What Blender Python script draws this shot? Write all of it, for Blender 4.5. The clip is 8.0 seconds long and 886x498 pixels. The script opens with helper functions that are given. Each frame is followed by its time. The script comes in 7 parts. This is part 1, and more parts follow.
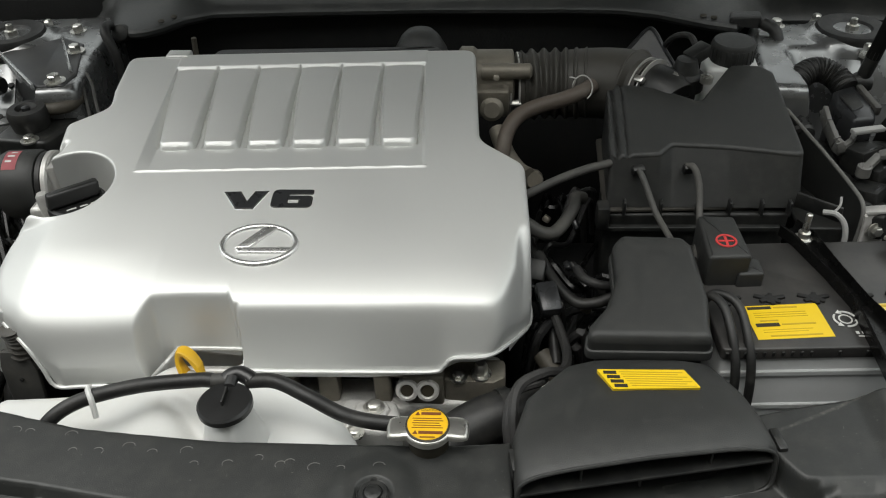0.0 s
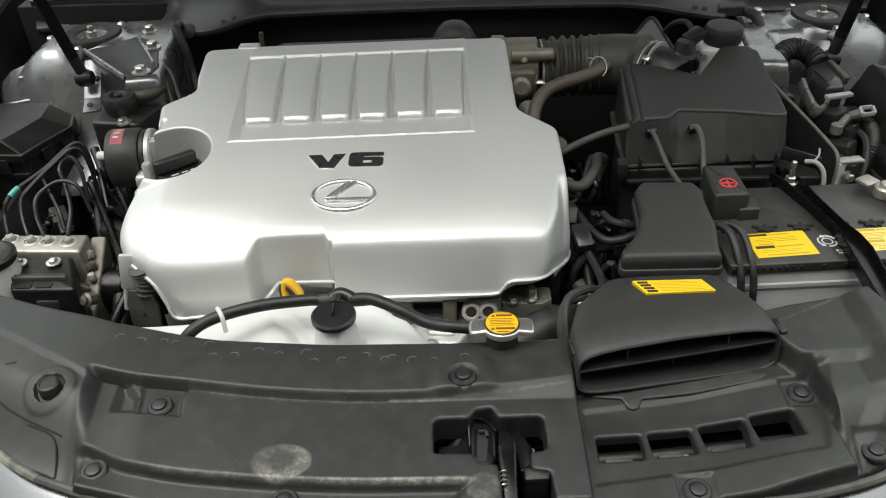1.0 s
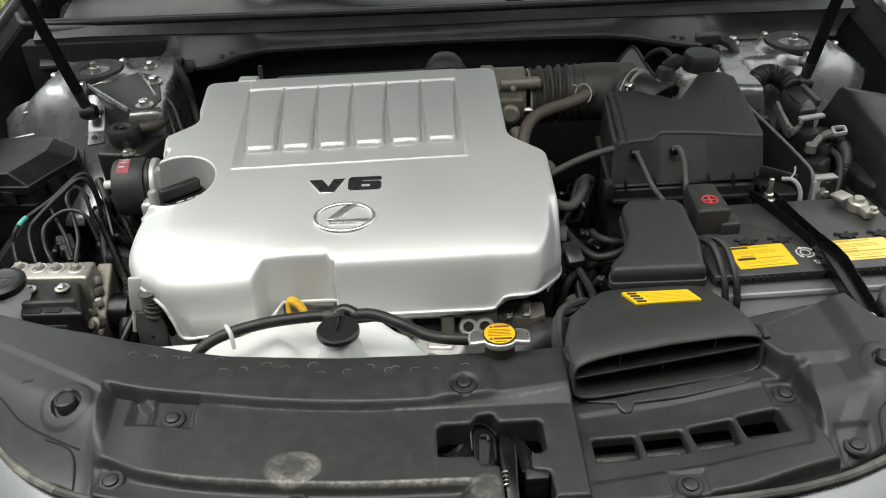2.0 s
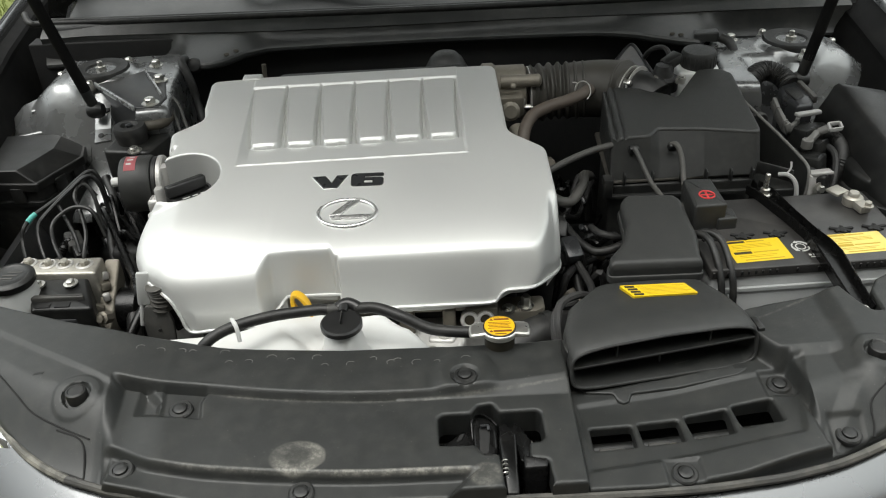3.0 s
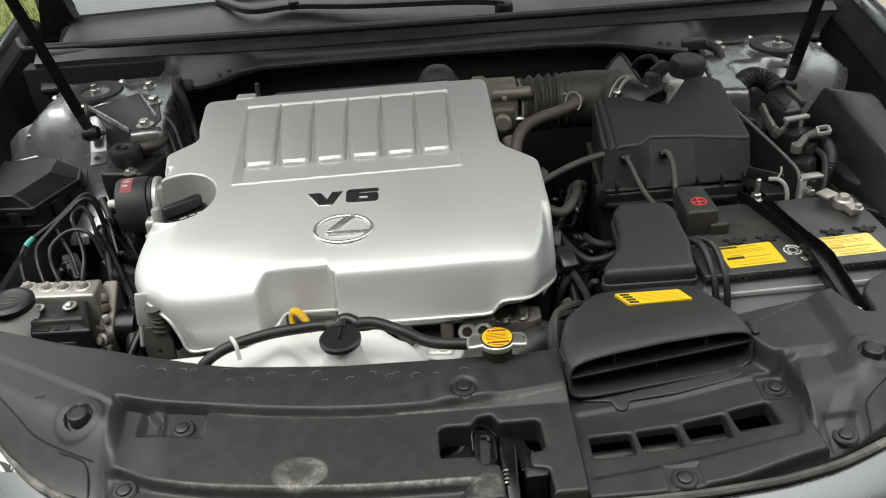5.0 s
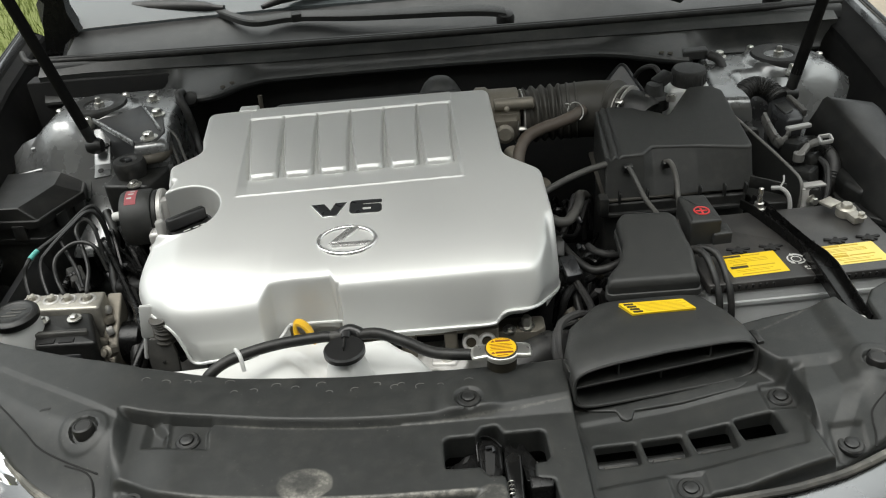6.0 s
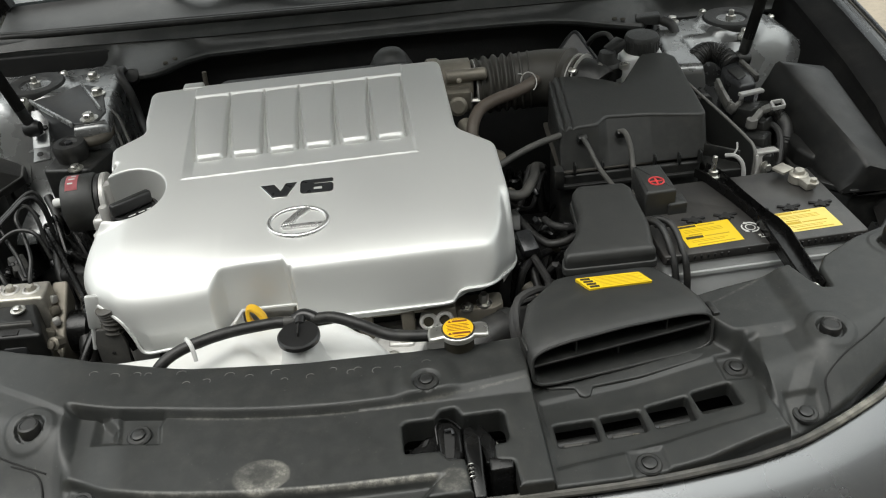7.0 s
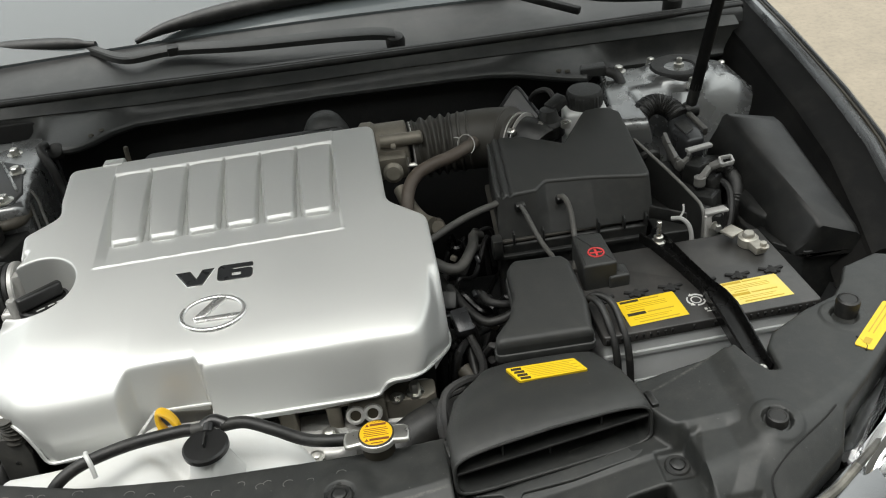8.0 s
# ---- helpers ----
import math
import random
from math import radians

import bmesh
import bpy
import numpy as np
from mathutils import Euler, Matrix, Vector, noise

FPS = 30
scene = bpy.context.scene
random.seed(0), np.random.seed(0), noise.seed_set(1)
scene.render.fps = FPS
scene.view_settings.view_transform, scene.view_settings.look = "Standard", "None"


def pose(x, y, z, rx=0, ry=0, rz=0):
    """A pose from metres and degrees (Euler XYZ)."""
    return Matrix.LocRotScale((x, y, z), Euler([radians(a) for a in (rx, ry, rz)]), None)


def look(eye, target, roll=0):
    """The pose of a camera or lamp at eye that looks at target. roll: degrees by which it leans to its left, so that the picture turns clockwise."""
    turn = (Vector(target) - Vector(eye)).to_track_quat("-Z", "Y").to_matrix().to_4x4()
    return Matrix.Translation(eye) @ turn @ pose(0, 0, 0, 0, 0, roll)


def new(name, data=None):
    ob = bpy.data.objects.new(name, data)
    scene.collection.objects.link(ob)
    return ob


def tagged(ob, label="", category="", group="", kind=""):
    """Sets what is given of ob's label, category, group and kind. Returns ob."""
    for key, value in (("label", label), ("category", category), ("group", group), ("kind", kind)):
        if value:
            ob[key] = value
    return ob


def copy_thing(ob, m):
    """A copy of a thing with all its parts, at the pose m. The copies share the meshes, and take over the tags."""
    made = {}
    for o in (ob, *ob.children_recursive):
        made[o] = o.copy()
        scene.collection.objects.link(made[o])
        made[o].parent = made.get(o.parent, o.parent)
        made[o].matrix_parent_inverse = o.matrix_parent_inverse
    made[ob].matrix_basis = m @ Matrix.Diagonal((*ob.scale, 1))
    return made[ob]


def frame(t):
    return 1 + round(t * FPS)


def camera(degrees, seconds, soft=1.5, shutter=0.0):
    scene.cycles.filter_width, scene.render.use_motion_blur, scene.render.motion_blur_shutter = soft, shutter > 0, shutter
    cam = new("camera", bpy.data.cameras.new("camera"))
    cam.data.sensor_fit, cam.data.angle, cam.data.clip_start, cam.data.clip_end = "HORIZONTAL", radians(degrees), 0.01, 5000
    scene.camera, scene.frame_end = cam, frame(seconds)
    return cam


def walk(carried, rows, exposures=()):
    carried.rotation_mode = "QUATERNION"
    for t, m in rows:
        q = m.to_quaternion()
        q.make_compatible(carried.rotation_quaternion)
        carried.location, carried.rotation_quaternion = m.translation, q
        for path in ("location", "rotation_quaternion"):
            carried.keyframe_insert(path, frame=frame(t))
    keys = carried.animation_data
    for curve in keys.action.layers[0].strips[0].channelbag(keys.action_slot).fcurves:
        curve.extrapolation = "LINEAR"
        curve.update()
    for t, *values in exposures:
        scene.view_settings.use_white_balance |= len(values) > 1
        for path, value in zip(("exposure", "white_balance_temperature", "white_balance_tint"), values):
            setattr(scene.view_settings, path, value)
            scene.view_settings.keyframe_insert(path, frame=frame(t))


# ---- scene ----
cam = camera(56.8, 8.0, soft=1.1)
PATH = [
    (0, (0.092, 0.041, 1.309), (-0.013, 1.624, 0.092), -1.9),
    (0.2, (0.070, 0.022, 1.316), (-0.022, 1.588, 0.094), -2.0),
    (0.5, (0.032, -0.037, 1.336), (-0.055, 1.545, 0.114), -2.3),
    (0.7, (0.020, -0.088, 1.332), (-0.054, 1.514, 0.134), -2.6),
    (1, (0.008, -0.143, 1.347), (-0.040, 1.466, 0.160), -2.2),
    (1.2, (0.009, -0.156, 1.356), (-0.012, 1.496, 0.221), -2.5),
    (1.5, (0.008, -0.172, 1.353), (-0.003, 1.487, 0.236), -2.5),
    (2, (-0.005, -0.190, 1.355), (-0.017, 1.469, 0.238), -2.5),
    (3.5, (0.003, -0.209, 1.364), (-0.026, 1.445, 0.241), -3.1),
    (4, (0.018, -0.207, 1.361), (-0.015, 1.454, 0.248), -3.5),
    (4.5, (0.003, -0.211, 1.366), (-0.010, 1.453, 0.256), -3.9),
    (6, (-0.003, -0.214, 1.371), (-0.017, 1.470, 0.292), -4.5),
    (6.2, (0.002, -0.204, 1.366), (0.003, 1.469, 0.280), -4.5),
    (6.5, (0.004, -0.199, 1.362), (0.080, 1.444, 0.225), -4.1),
    (7, (0.008, -0.191, 1.375), (0.078, 1.439, 0.219), -4.6),
    (7.5, (0.027, -0.193, 1.390), (0.097, 1.441, 0.239), -4.8),
    (7.7, (0.042, -0.164, 1.388), (0.112, 1.468, 0.228), -4.9),
    (8, (0.104, -0.105, 1.392), (0.187, 1.554, 0.279), -6.6),
]
walk(cam, [(t, look(eye, target, roll)) for t, eye, target, roll in PATH], exposures=[(0, 0.42), (0.8, 0.70), (2, 0.76), (4.5, 0.73), (6, 0.70), (8, 0.68)])

# ---- daylight: a bright overcast sky ----
world = bpy.data.worlds.new("overcast_sky")
world.use_nodes = True
scene.world = world
wn, wl = world.node_tree.nodes, world.node_tree.links
wn.clear()
sky = wn.new("ShaderNodeTexSky")
sky.sky_type, sky.sun_disc = "NISHITA", False
sky.sun_elevation, sky.sun_rotation = radians(76), radians(215)
sky.air_density, sky.dust_density, sky.ozone_density = 1.0, 4.0, 1.0
# overcast dome, brightest overhead
geo = wn.new("ShaderNodeTexCoord")
sep = wn.new("ShaderNodeSeparateXYZ")
up_ramp = wn.new("ShaderNodeMapRange")
up_ramp.inputs["From Min"].default_value, up_ramp.inputs["From Max"].default_value = 0.0, 1.0
up_ramp.inputs["To Min"].default_value, up_ramp.inputs["To Max"].default_value = 0.8, 13.2
tint = wn.new("ShaderNodeMixRGB")
tint.blend_type = "MULTIPLY"
tint.inputs[0].default_value = 1.0
tint.inputs[2].default_value = (0.965, 1.0, 0.955, 1)
cloud = wn.new("ShaderNodeMixRGB")
cloud.inputs[0].default_value = 0.85
wl.new(geo.outputs["Generated"], sep.inputs[0])
wl.new(sep.outputs[2], up_ramp.inputs["Value"])
wl.new(up_ramp.outputs[0], tint.inputs[1])
wl.new(tint.outputs[0], cloud.inputs[2])
wback = wn.new("ShaderNodeBackground")
wback.inputs["Strength"].default_value = 0.15
wout = wn.new("ShaderNodeOutputWorld")
wl.new(sky.outputs[0], cloud.inputs[1])
wl.new(cloud.outputs[0], wback.inputs["Color"])
wl.new(wback.outputs[0], wout.inputs["Surface"])
sun = new("sun", bpy.data.lights.new("sun", "SUN"))
sun.data.energy, sun.data.angle, sun.data.color = 1.25, radians(45), (1.0, 0.98, 0.94)
sun.matrix_world = look((-0.70, -0.02, 2.2), (0, 0.1, 0))


# ---- materials ----
def mat(name, col, rough=0.5, metal=0.0, var=0.15, scale=30, bump=0.15, bscale=900, dust=0.0, dustcol=(0.30, 0.28, 0.24), dscale=14, spec=0.5, coat=0.0, rvar=0.05):
    m = bpy.data.materials.new(name)
    m.use_nodes = True
    n, l = m.node_tree.nodes, m.node_tree.links
    b = n["Principled BSDF"]
    co = n.new("ShaderNodeTexCoord")
    big = n.new("ShaderNodeTexNoise")
    big.inputs["Scale"].default_value, big.inputs["Detail"].default_value = scale, 6
    fine = n.new("ShaderNodeTexNoise")
    fine.inputs["Scale"].default_value, fine.inputs["Detail"].default_value = bscale, 3
    l.new(co.outputs["Object"], big.inputs["Vector"])
    l.new(co.outputs["Object"], fine.inputs["Vector"])
    mix = n.new("ShaderNodeMixRGB")
    mix.inputs[1].default_value = (*[c * (1 - var) for c in col], 1)
    mix.inputs[2].default_value = (*[min(1, c * (1 + var)) for c in col], 1)
    l.new(big.outputs["Fac"], mix.inputs[0])
    last = mix.outputs[0]
    rr = n.new("ShaderNodeMapRange")
    rr.inputs["From Min"].default_value, rr.inputs["From Max"].default_value = 0.3, 0.7
    rr.inputs["To Min"].default_value, rr.inputs["To Max"].default_value = max(0.02, rough - rvar), min(1, rough + rvar)
    l.new(big.outputs["Fac"], rr.inputs["Value"])
    rlast = rr.outputs[0]
    if dust:
        dn = n.new("ShaderNodeTexNoise")
        dn.inputs["Scale"].default_value, dn.inputs["Detail"].default_value, dn.inputs["Roughness"].default_value = dscale, 9, 0.68
        l.new(co.outputs["Object"], dn.inputs["Vector"])
        dm = n.new("ShaderNodeMapRange")
        dm.inputs["From Min"].default_value, dm.inputs["From Max"].default_value = 0.46, 0.74
        dm.inputs["To Min"].default_value, dm.inputs["To Max"].default_value = 0.0, dust
        l.new(dn.outputs["Fac"], dm.inputs["Value"])
        dx = n.new("ShaderNodeMixRGB")
        dx.inputs[2].default_value = (*dustcol, 1)
        l.new(dm.outputs[0], dx.inputs[0])
        l.new(last, dx.inputs[1])
        last = dx.outputs[0]
    l.new(last, b.inputs["Base Color"])
    l.new(rlast, b.inputs["Roughness"])
    b.inputs["Metallic"].default_value = metal
    b.inputs["Specular IOR Level"].default_value = spec
    b.inputs["Coat Weight"].default_value = coat
    b.inputs["Coat Roughness"].default_value = 0.08
    if bump:
        bp = n.new("ShaderNodeBump")
        bp.inputs["Strength"].default_value, bp.inputs["Distance"].default_value = bump, 0.0012
        l.new(fine.outputs["Fac"], bp.inputs["Height"])
        l.new(bp.outputs[0], b.inputs["Normal"])
    return m


SILVER = mat("silver_painted_plastic", (0.67, 0.675, 0.66), 0.51, 0.62, 0.03, 8, 0.05, 1500, rvar=0.03)
PANEL = mat("weathered_black_plastic", (0.0200, 0.0212, 0.0203), 0.45, 0, 0.12, 60, 0.22, 1400, dust=0.05, dscale=45)
BLACK = mat("black_plastic", (0.012, 0.0125, 0.0122), 0.42, 0, 0.25, 90, 0.2, 1600, dust=0.07, dscale=70)
MATTE = mat("matt_black_plastic", (0.026, 0.0268, 0.0258), 0.46, 0, 0.15, 120, 0.3, 1800, dust=0.035, dscale=60)
# near black for dark parts and for deep ones, whose shade it paints in
DARK = mat("near_black_and_gap_shade", (0.006, 0.006, 0.006), 0.7, 0, 0.4, 20, 0.3, 300, dust=0.15, dustcol=(0.05, 0.047, 0.04))
RUBBER = mat("black_rubber", (0.011, 0.011, 0.0107), 0.5, 0, 0.25, 60, 0.15, 900, dust=0.08, dscale=50)
GREYRUB = mat("grey_rubber_hose", (0.05, 0.049, 0.046), 0.6, 0, 0.2, 30, 0.15, 900, dust=0.2)
BROWN = mat("brown_aged_hose", (0.085, 0.068, 0.055), 0.55, 0, 0.25, 30, 0.2, 600, dust=0.25)
SEAL = mat("dusty_rubber_seal", (0.05, 0.049, 0.046), 0.65, 0, 0.3, 20, 0.3, 500, dust=0.4, dustcol=(0.33, 0.31, 0.26), dscale=9)
SEALPALE = mat("chalky_worn_seal", (0.10, 0.097, 0.085), 0.7, 0, 0.4, 60, 0.3, 500, dust=0.6, dustcol=(0.42, 0.40, 0.34), dscale=30)
PAINT = mat("grey_metallic_car_paint", (0.19, 0.194, 0.198), 0.26, 0.75, 0.04, 10, 0.03, 3000, coat=0.6, rvar=0.04)
APRON = mat("grey_painted_sheet_metal", (0.25, 0.255, 0.256), 0.27, 0.68, 0.12, 30, 1.0, 26, dust=0.10, rvar=0.08)
DKPAINT = mat("dark_grey_sheet_metal", (0.04, 0.041, 0.043), 0.4, 0.3, 0.2, 14, 0.08, 600, dust=0.15)
STEEL = mat("zinc_plated_steel", (0.62, 0.61, 0.57), 0.30, 0.9, 0.2, 60, 0.15, 700, dust=0.2, dustcol=(0.25, 0.22, 0.17), dscale=60)
CASTAL = mat("cast_aluminium", (0.56, 0.55, 0.53), 0.45, 0.45, 0.25, 40, 0.4, 500, dust=0.35, dustcol=(0.16, 0.14, 0.11), dscale=30)
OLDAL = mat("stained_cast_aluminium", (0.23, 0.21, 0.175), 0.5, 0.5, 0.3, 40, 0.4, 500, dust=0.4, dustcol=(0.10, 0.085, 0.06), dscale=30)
CHROME = mat("chrome", (0.84, 0.84, 0.83), 0.22, 1.0, 0.05, 20, 0.0, rvar=0.04)
BADGE = mat("satin_silver_badge", (0.80, 0.80, 0.79), 0.27, 0.85, 0.03, 20, 0.0, rvar=0.03)
BLACKGLOSS = mat("satin_black_cap_plastic", (0.016, 0.016, 0.016), 0.34, 0, 0.2, 60, 0.1, 700)
LATCHBLK = mat("black_latch_paint", (0.005, 0.005, 0.005), 0.26, 0, 0.3, 60, 0.10, 500, spec=0.32, dust=0.10, dustcol=(0.03, 0.028, 0.024), dscale=50)
BOXBLK = mat("satin_black_box_plastic", (0.009, 0.0092, 0.009), 0.40, 0, 0.2, 50, 0.12, 1200, dust=0.04, dscale=40, spec=0.35)
GUTTER = mat("dull_black_strip", (0.006, 0.006, 0.006), 0.75, 0, 0.25, 40, 0.2, 900, dust=0.03, spec=0.12)
LEAD = mat("dull_lead_alloy", (0.46, 0.44, 0.39), 0.42, 0.65, 0.25, 120, 0.4, 500, dust=0.3, dustcol=(0.18, 0.16, 0.12), dscale=90)
OLDRUB = mat("dusty_intake_rubber", (0.046, 0.043, 0.037), 0.55, 0, 0.25, 30, 0.15, 900, dust=0.16, dustcol=(0.12, 0.105, 0.08))
GREYCLIP = mat("dusty_grey_clip_plastic", (0.15, 0.148, 0.14), 0.5, 0, 0.25, 90, 0.2, 700, dust=0.3, dustcol=(0.07, 0.065, 0.055), dscale=90)
PALEGREY = mat("pale_grey_clip_plastic", (0.34, 0.34, 0.33), 0.5, 0, 0.15, 90, 0.1, 700, dust=0.25, dustcol=(0.16, 0.15, 0.13))
BRIGHTEDGE = mat("pale_highlight_edge", (0.42, 0.43, 0.43), 0.28, 0.6, 0.2, 60, 0.1, 500, dust=0.15)
COWLPL = mat("weathered_cowl_plastic", (0.038, 0.0392, 0.0384), 0.40, 0, 0.2, 20, 0.2, 900, dust=0.10, dscale=20)
COWLTOP = mat("dusty_grey_cowl_top", (0.048, 0.049, 0.049), 0.5, 0, 0.2, 20, 0.2, 900, dust=0.25, dustcol=(0.16, 0.155, 0.145), dscale=12)
BACKING = mat("grey_glass_backing", (0.050, 0.056, 0.059), 0.7, 0, 0.18, 5, 0)
BEZEL = mat("silver_headlight_bezel", (0.86, 0.87, 0.88), 0.22, 0.45, 0.1, 30, 0.1, 200)
CHARCOAL = mat("charcoal_enamel", (0.035, 0.036, 0.038), 0.30, 0.3, 0.1, 40, 0.05)
WHITEPL = mat("white_translucent_plastic", (0.63, 0.635, 0.622), 0.42, 0, 0.05, 12, 0.1, 400, dust=0.20, dustcol=(0.48, 0.43, 0.33), dscale=10)
GREYPL = mat("translucent_grey_battery_case", (0.56, 0.57, 0.57), 0.38, 0, 0.08, 12, 0.08, 400, dust=0.2, dustcol=(0.33, 0.32, 0.29))
YELLOW = mat("yellow_sticker", (0.80, 0.55, 0.015), 0.40, 0, 0.06, 30, 0.03, dust=0.12, dustcol=(0.62, 0.5, 0.12))
CAPYEL = mat("deep_yellow_label", (0.78, 0.45, 0.010), 0.42, 0, 0.08, 60, 0.03)
PALEYEL = mat("faded_yellow_sticker", (0.78, 0.62, 0.14), 0.42, 0, 0.08, 30, 0.03, dust=0.25, dustcol=(0.75, 0.66, 0.32))
YELPL = mat("yellow_plastic", (0.72, 0.42, 0.02), 0.35, 0, 0.06, 30, 0.03)
INK = mat("black_print", (0.03, 0.025, 0.015), 0.5, 0, 0.1, 30, 0)
REDBROWN = mat("dark_red_print", (0.17, 0.05, 0.012), 0.5, 0, 0.1, 30, 0)
BROWNINK = mat("brown_print", (0.52, 0.34, 0.02), 0.5, 0, 0.1, 30, 0)
WHITEINK = mat("white_print", (0.62, 0.62, 0.60), 0.5, 0, 0.15, 200, 0)
RED = mat("red_print", (0.62, 0.05, 0.05), 0.5, 0, 0.1, 30, 0)
BATTOP = mat("dusty_black_battery_top", (0.035, 0.034, 0.033), 0.34, 0, 0.3, 40, 0.15, 900, dust=0.35, dustcol=(0.13, 0.12, 0.11), dscale=18)
PINK = mat("faded_red_sticker", (0.62, 0.19, 0.21), 0.5, 0, 0.15, 60, 0)
TEAL = mat("teal_tape", (0.10, 0.45, 0.40), 0.5, 0, 0.1, 30, 0)
TAN = mat("dusty_tan_plastic", (0.055, 0.048, 0.036), 0.6, 0, 0.3, 40, 0.2, 600, dust=0.3)
WIRE = mat("taped_wiring_loom", (0.02, 0.02, 0.02), 0.6, 0, 0.3, 80, 0.5, 350, dust=0.2, dustcol=(0.10, 0.09, 0.08))
FOAM = mat("hood_insulation", (0.09, 0.09, 0.09), 0.9, 0, 0.2, 30, 0.5, 300)


def glass(name, col, rough, alpha, ior=1.45):
    m = bpy.data.materials.new(name)
    m.use_nodes = True
    b = m.node_tree.nodes["Principled BSDF"]
    b.inputs["Base Color"].default_value = (*col, 1)
    b.inputs["Roughness"].default_value = rough
    b.inputs["Transmission Weight"].default_value = alpha
    b.inputs["IOR"].default_value = ior
    return m


GLASS = glass("tinted_windscreen_glass", (0.12, 0.135, 0.14), 0.09, 0.35, 1.36)
LENS = glass("clear_headlight_lens", (0.95, 0.96, 0.97), 0.03, 1.0)


# wear on the front cover: a rubbed patch, a scuffed lip, chalky specks
def add_wear_and_highlight(m):
    n, l = m.node_tree.nodes, m.node_tree.links
    b = n["Principled BSDF"]
    base = b.inputs["Base Color"].links[0].from_socket
    co = n.new("ShaderNodeTexCoord")
    xyz = n.new("ShaderNodeSeparateXYZ")
    l.new(co.outputs["Object"], xyz.inputs[0])

    def op(kind, a, c=0.0, e=0.0):
        q = n.new("ShaderNodeMath")
        q.operation = kind
        for k, v in enumerate((a, c, e)):
            if isinstance(v, (int, float)):
                q.inputs[k].default_value = v
            else:
                l.new(v, q.inputs[k])
        return q.outputs[0]

    def band(v, lo, hi):
        q = n.new("ShaderNodeMapRange")
        q.interpolation_type = "SMOOTHSTEP"
        q.inputs["From Min"].default_value, q.inputs["From Max"].default_value = lo, hi
        l.new(v, q.inputs["Value"])
        return q.outputs[0]

    x, y = xyz.outputs[0], xyz.outputs[1]
    grain = n.new("ShaderNodeTexNoise")
    grain.inputs["Scale"].default_value, grain.inputs["Detail"].default_value, grain.inputs["Roughness"].default_value = 130, 8, 0.75
    l.new(co.outputs["Object"], grain.inputs["Vector"])
    g = band(grain.outputs["Fac"], 0.42, 0.66)
    # rubbed patch
    px, py = op("DIVIDE", op("ADD", x, 0.158), 0.0255), op("DIVIDE", op("SUBTRACT", y, 0.3320), 0.0190)
    rad = op("SQRT", op("ADD", op("MULTIPLY", px, px), op("MULTIPLY", py, py)))
    rad = op("ADD", rad, op("MULTIPLY", op("SUBTRACT", grain.outputs["Fac"], 0.5), 0.28))
    patch_m = op("MULTIPLY", op("MULTIPLY", band(rad, 1.12, 0.98), op("ADD", 0.22, op("MULTIPLY", band(rad, 0.35, 0.75), 0.62))), op("MULTIPLY", op("ADD", 0.35, op("MULTIPLY", g, 0.65)), op("ADD", 0.30, op("MULTIPLY", band(op("SUBTRACT", px, py), -1.4, 0.8), 0.70))))
    # scuffed lip of the tray
    t = op("MAXIMUM", op("SUBTRACT", -0.06, x), 0.0)
    lipy = op("ADD", 0.3112, op("MULTIPLY", op("MULTIPLY", t, t), 0.384))
    dy = op("ABSOLUTE", op("SUBTRACT", y, lipy))
    lip_m = op("MULTIPLY", op("MULTIPLY", band(dy, 0.0036, 0.0006), op("ADD", 0.35, op("MULTIPLY", band(x, -0.17, -0.08), 0.65))), op("MULTIPLY", op("MULTIPLY", band(x, 0.010, 0.002), band(x, -0.30, -0.26)), op("ADD", 0.26, op("MULTIPLY", g, 0.70))))
    qx, qy = op("DIVIDE", op("SUBTRACT", x, 0.022), 0.018), op("DIVIDE", op("SUBTRACT", y, 0.302), 0.016)
    q = op("ADD", op("MULTIPLY", qx, qx), op("MULTIPLY", qy, qy))
    spot_m = op("MULTIPLY", band(q, 1.0, 0.5), op("ADD", 0.08, op("MULTIPLY", g, 0.28)))
    speck = n.new("ShaderNodeTexNoise")
    speck.inputs["Scale"].default_value, speck.inputs["Detail"].default_value = 420, 2
    l.new(co.outputs["Object"], speck.inputs["Vector"])
    speck_m = op("MULTIPLY", band(speck.outputs["Fac"], 0.71, 0.78), 0.32)
    # pale line along the rear edge of the field: dust and a painted edge highlight
    u = op("ADD", x, 0.07)
    rear = op("ABSOLUTE", op("SUBTRACT", y, op("ADD", 0.4015, op("MULTIPLY", op("MULTIPLY", u, u), 0.55))))
    rear_m = op("MULTIPLY", op("MULTIPLY", band(rear, 0.0026, 0.0004), band(x, -0.27, -0.24)), op("ADD", 0.04, op("MULTIPLY", g, 0.22)))
    total = op("MINIMUM", op("ADD", op("ADD", patch_m, lip_m), op("ADD", spot_m, op("ADD", speck_m, rear_m))), 0.85)
    mix = n.new("ShaderNodeMixRGB")
    l.new(total, mix.inputs[0])
    l.new(base, mix.inputs[1])
    mix.inputs[2].default_value = (0.26, 0.25, 0.22, 1)
    l.new(mix.outputs[0], b.inputs["Base Color"])


add_wear_and_highlight(PANEL)


# ---- mesh tools ----
def finish(ob, angle=38):
    ob.data.shade_smooth()
    ob.data.set_sharp_from_angle(angle=radians(angle))
    return ob


def thing(name, at, label, category, group="", kind=""):
    ob = new(name)
    ob.location = at
    ob.empty_display_size = 0.02
    return tagged(ob, label, category, group, kind)


